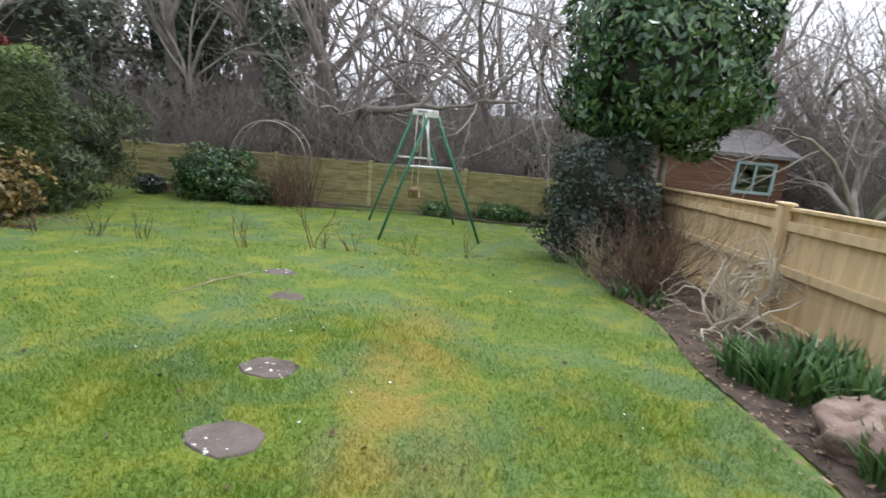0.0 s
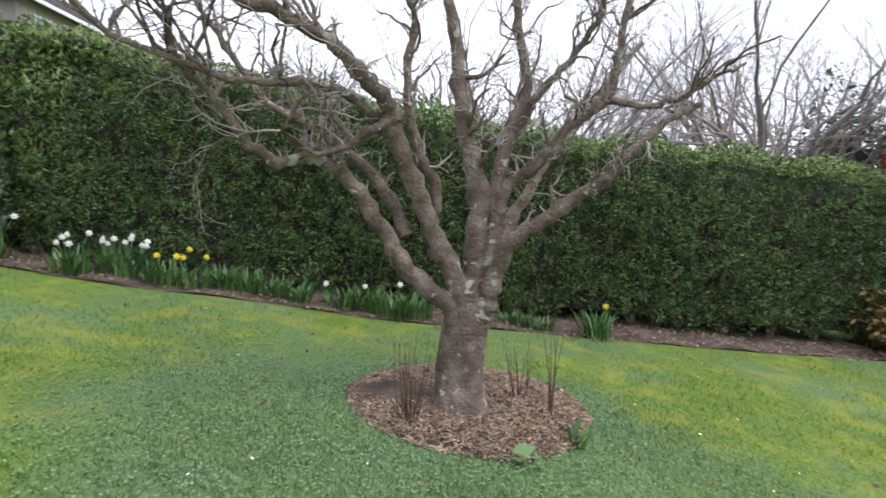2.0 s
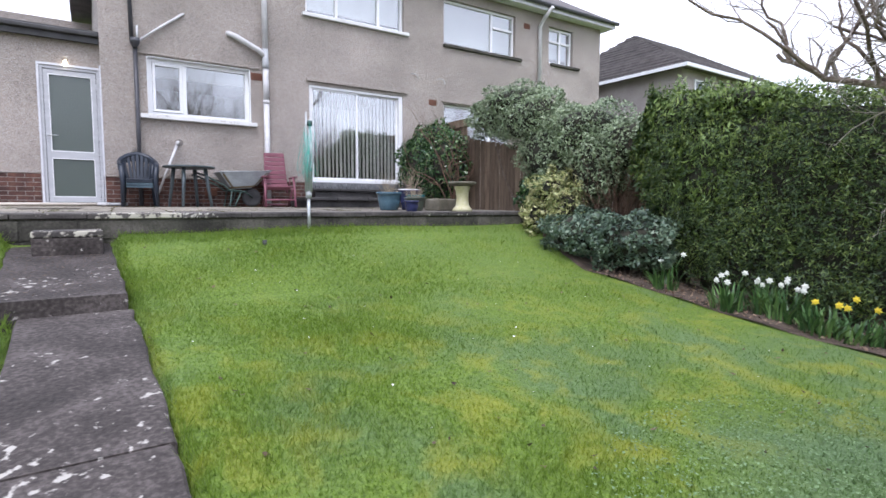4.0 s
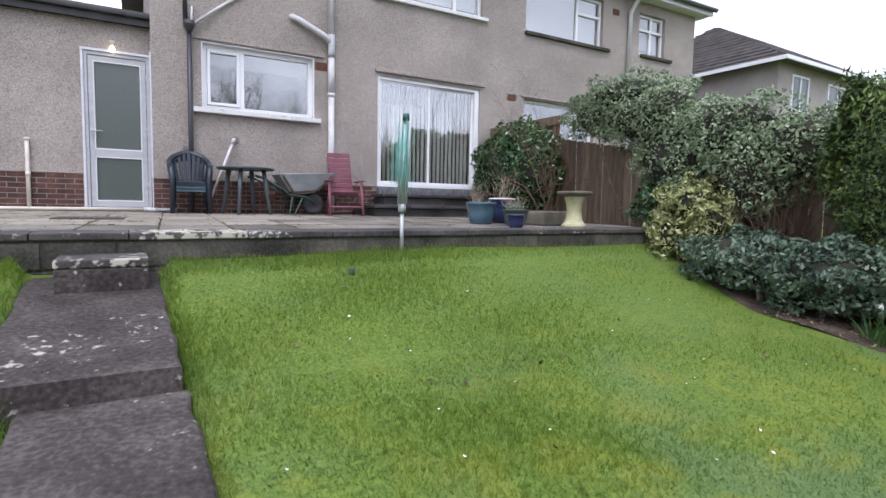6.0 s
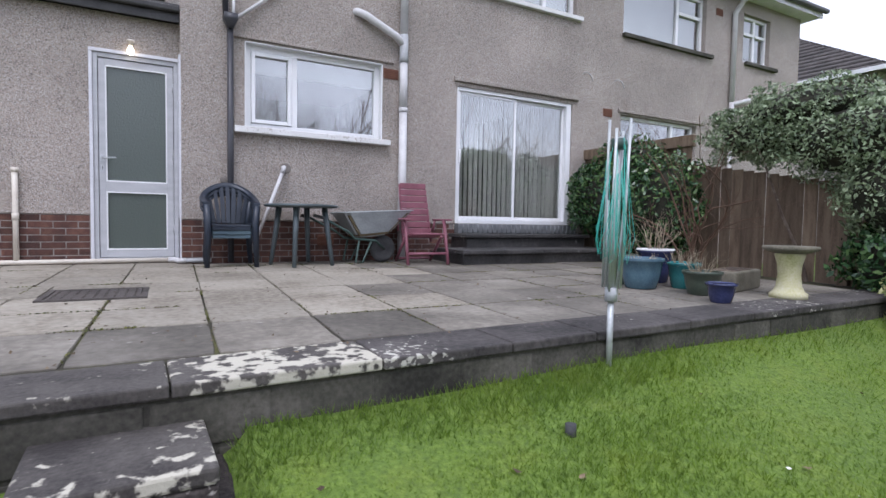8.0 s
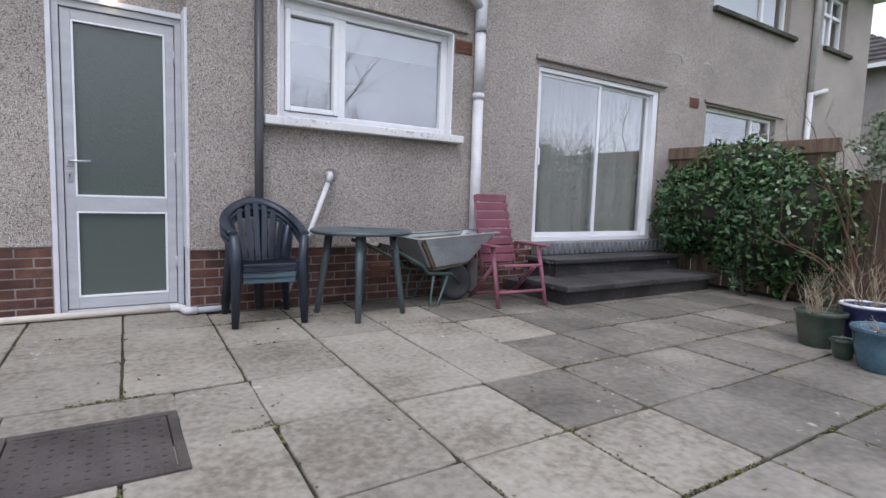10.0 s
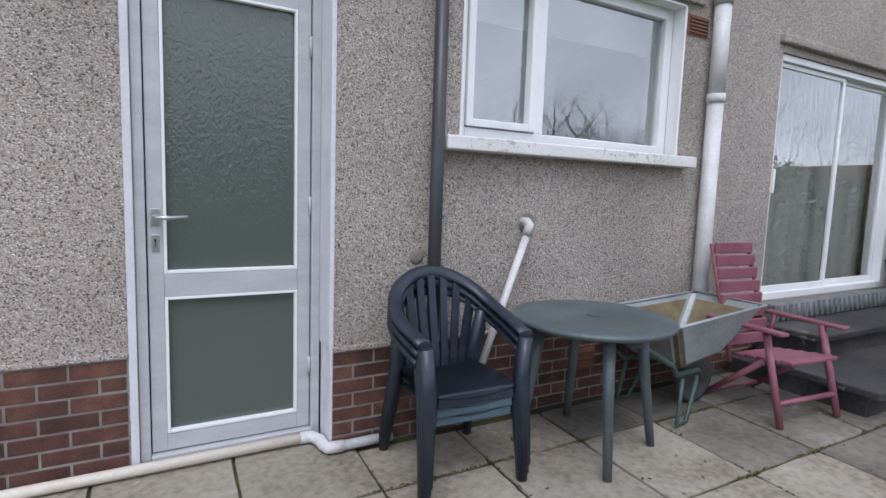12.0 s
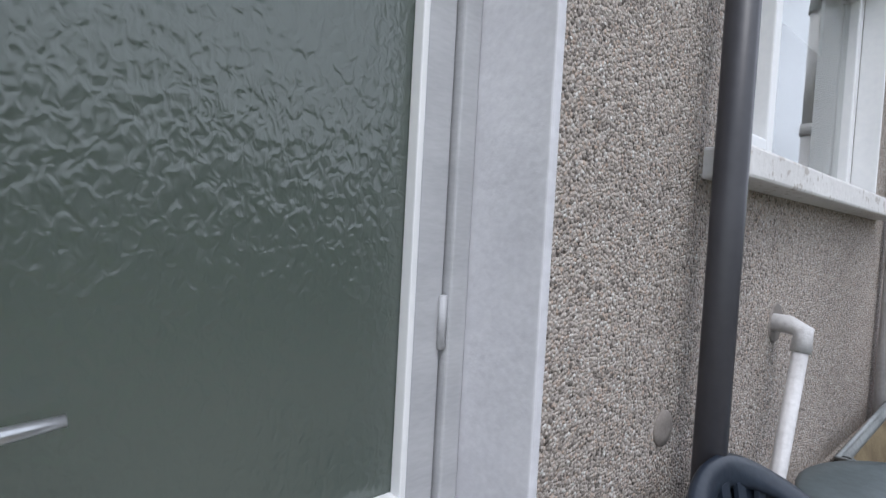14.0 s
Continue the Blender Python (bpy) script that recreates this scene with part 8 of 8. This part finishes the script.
V, F = leaves(P, np.tile([0, 0, 1.0], (n, 1)), 0.013, 0.5, gl, 0.3)
tagged(raw("path_litter", V, F, M_DEADLEAF), "brown leaf litter strewn on the concrete path", "leaves", kind="stuff")
# feathery upright growth at the hedge's house end
shrub("upright_conifer", "bright green feathery conifer ending the hedge", [((-6.55, -4.0, 2.35), (0.34, 0.5, 0.55)), ((-6.5, -3.6, 1.8), (0.32, 0.5, 0.7)), ((-6.7, -3.3, 2.55), (0.4, 0.6, 0.22))], 9000, 0.085, M_SPRAY, 0.22, tilt=0.5, droop=-1.6, category="conifer", rough=0.3)
# crumbs of leaf and bark on the bare soil of both borders
n = 2600
P = np.concatenate([np.stack([gl.uniform(1.3, 3.0, n), gl.uniform(1.2, 7.4, n), np.zeros(n)], 1), np.stack([gl.uniform(-6.35, BED_X, n), gl.uniform(-4.6, 8.0, n), np.zeros(n)], 1)])
P = P[(P[:, 0] < 0) | (P[:, 0] > 1.66 - 0.22 * np.clip((P[:, 1] - 5.2) / 2.5, 0, None))]
P[:, 2] = ground_z(P[:, 0], P[:, 1]) + 0.03
V, F = leaves(P, np.tile([0, 0, 1.0], (len(P), 1)), 0.04, 0.5, gl, 0.5)
tagged(raw("border_litter", V, F, M_CHIP), "dry leaf and bark litter on the border soil", "leaves", kind="stuff")
# clover leaves in the turf round the apple tree
M_CLOVER = leafy("clover_leaf", (0.08, 0.14, 0.055), (0.135, 0.225, 0.09), (0.20, 0.30, 0.14), 0.5, 3.0)
n = 30000
a, r = gl.uniform(0, 6.283, n), 1.95 * np.sqrt(gl.uniform(0, 1, n))
P = np.stack([-3.1 + r * np.cos(a), 0.2 + r * np.sin(a) * 1.1, np.zeros(n)], 1)
P = P[(((P[:, 0] + 3.72) / 0.74) ** 2 + ((P[:, 1] - 0.66) / 0.80) ** 2 > 1) & (gl.uniform(0, 1, n) < 1.25 - r / 2.1) & (P[:, 0] > BED_X + 0.1)]
P[:, 2] = ground_z(P[:, 0], P[:, 1]) + gl.uniform(0.012, 0.034, len(P))
V, F = leaves(P, np.tile([0, 0, 1.0], (len(P), 1)), 0.0145, 0.9, gl, 0.35)
tagged(raw("clover", V, F, M_CLOVER), "bluish-green clover leaves round the apple tree", "clover", kind="stuff")
# moss filling stretches of the patio joints
M_JOINTMOSS = leafy("joint_moss", (0.03, 0.035, 0.012), (0.085, 0.09, 0.022), (0.17, 0.165, 0.04), 0.8, 4.0)
n = 9000
along, row = gl.uniform(-6.4, 1.0, n), gl.integers(1, len(VS) - 1, n)
u1, v1 = along, np.array(VS)[row] + gl.normal(0, 0.006, n)
cross, col = gl.uniform(-10.9, -6.9, n), gl.integers(0, len(US), n)
u2, v2 = np.array(US)[col] + gl.normal(0, 0.005, n), cross
u, v = np.concatenate([u1, u2]), np.concatenate([v1, v2])
thick = np.sin(u * 2.1 + np.sin(v * 1.7) * 2) * np.sin(v * 2.6 - u * 1.3) + 0.35 * np.sin(u * 9 + v * 7)
u, v = u[thick > 0.15], v[thick > 0.15]
x, yv = laid(u, v)
keep = (x > -6.7) & ~((np.abs(x + 0.02) < 0.36) & (np.abs(yv + 8.93) < 0.34))
x, yv = x[keep], yv[keep]
P = np.stack([x, yv, pz(yv) - 0.002 + gl.uniform(0, 0.006, len(x))], 1)
V, F = leaves(P, np.tile([0, 0, 1.0], (len(P), 1)), 0.015, 0.8, gl, 0.6)
tagged(raw("joint_moss", V, F, M_JOINTMOSS), "yellow-green moss along the patio joints", "moss", kind="stuff")
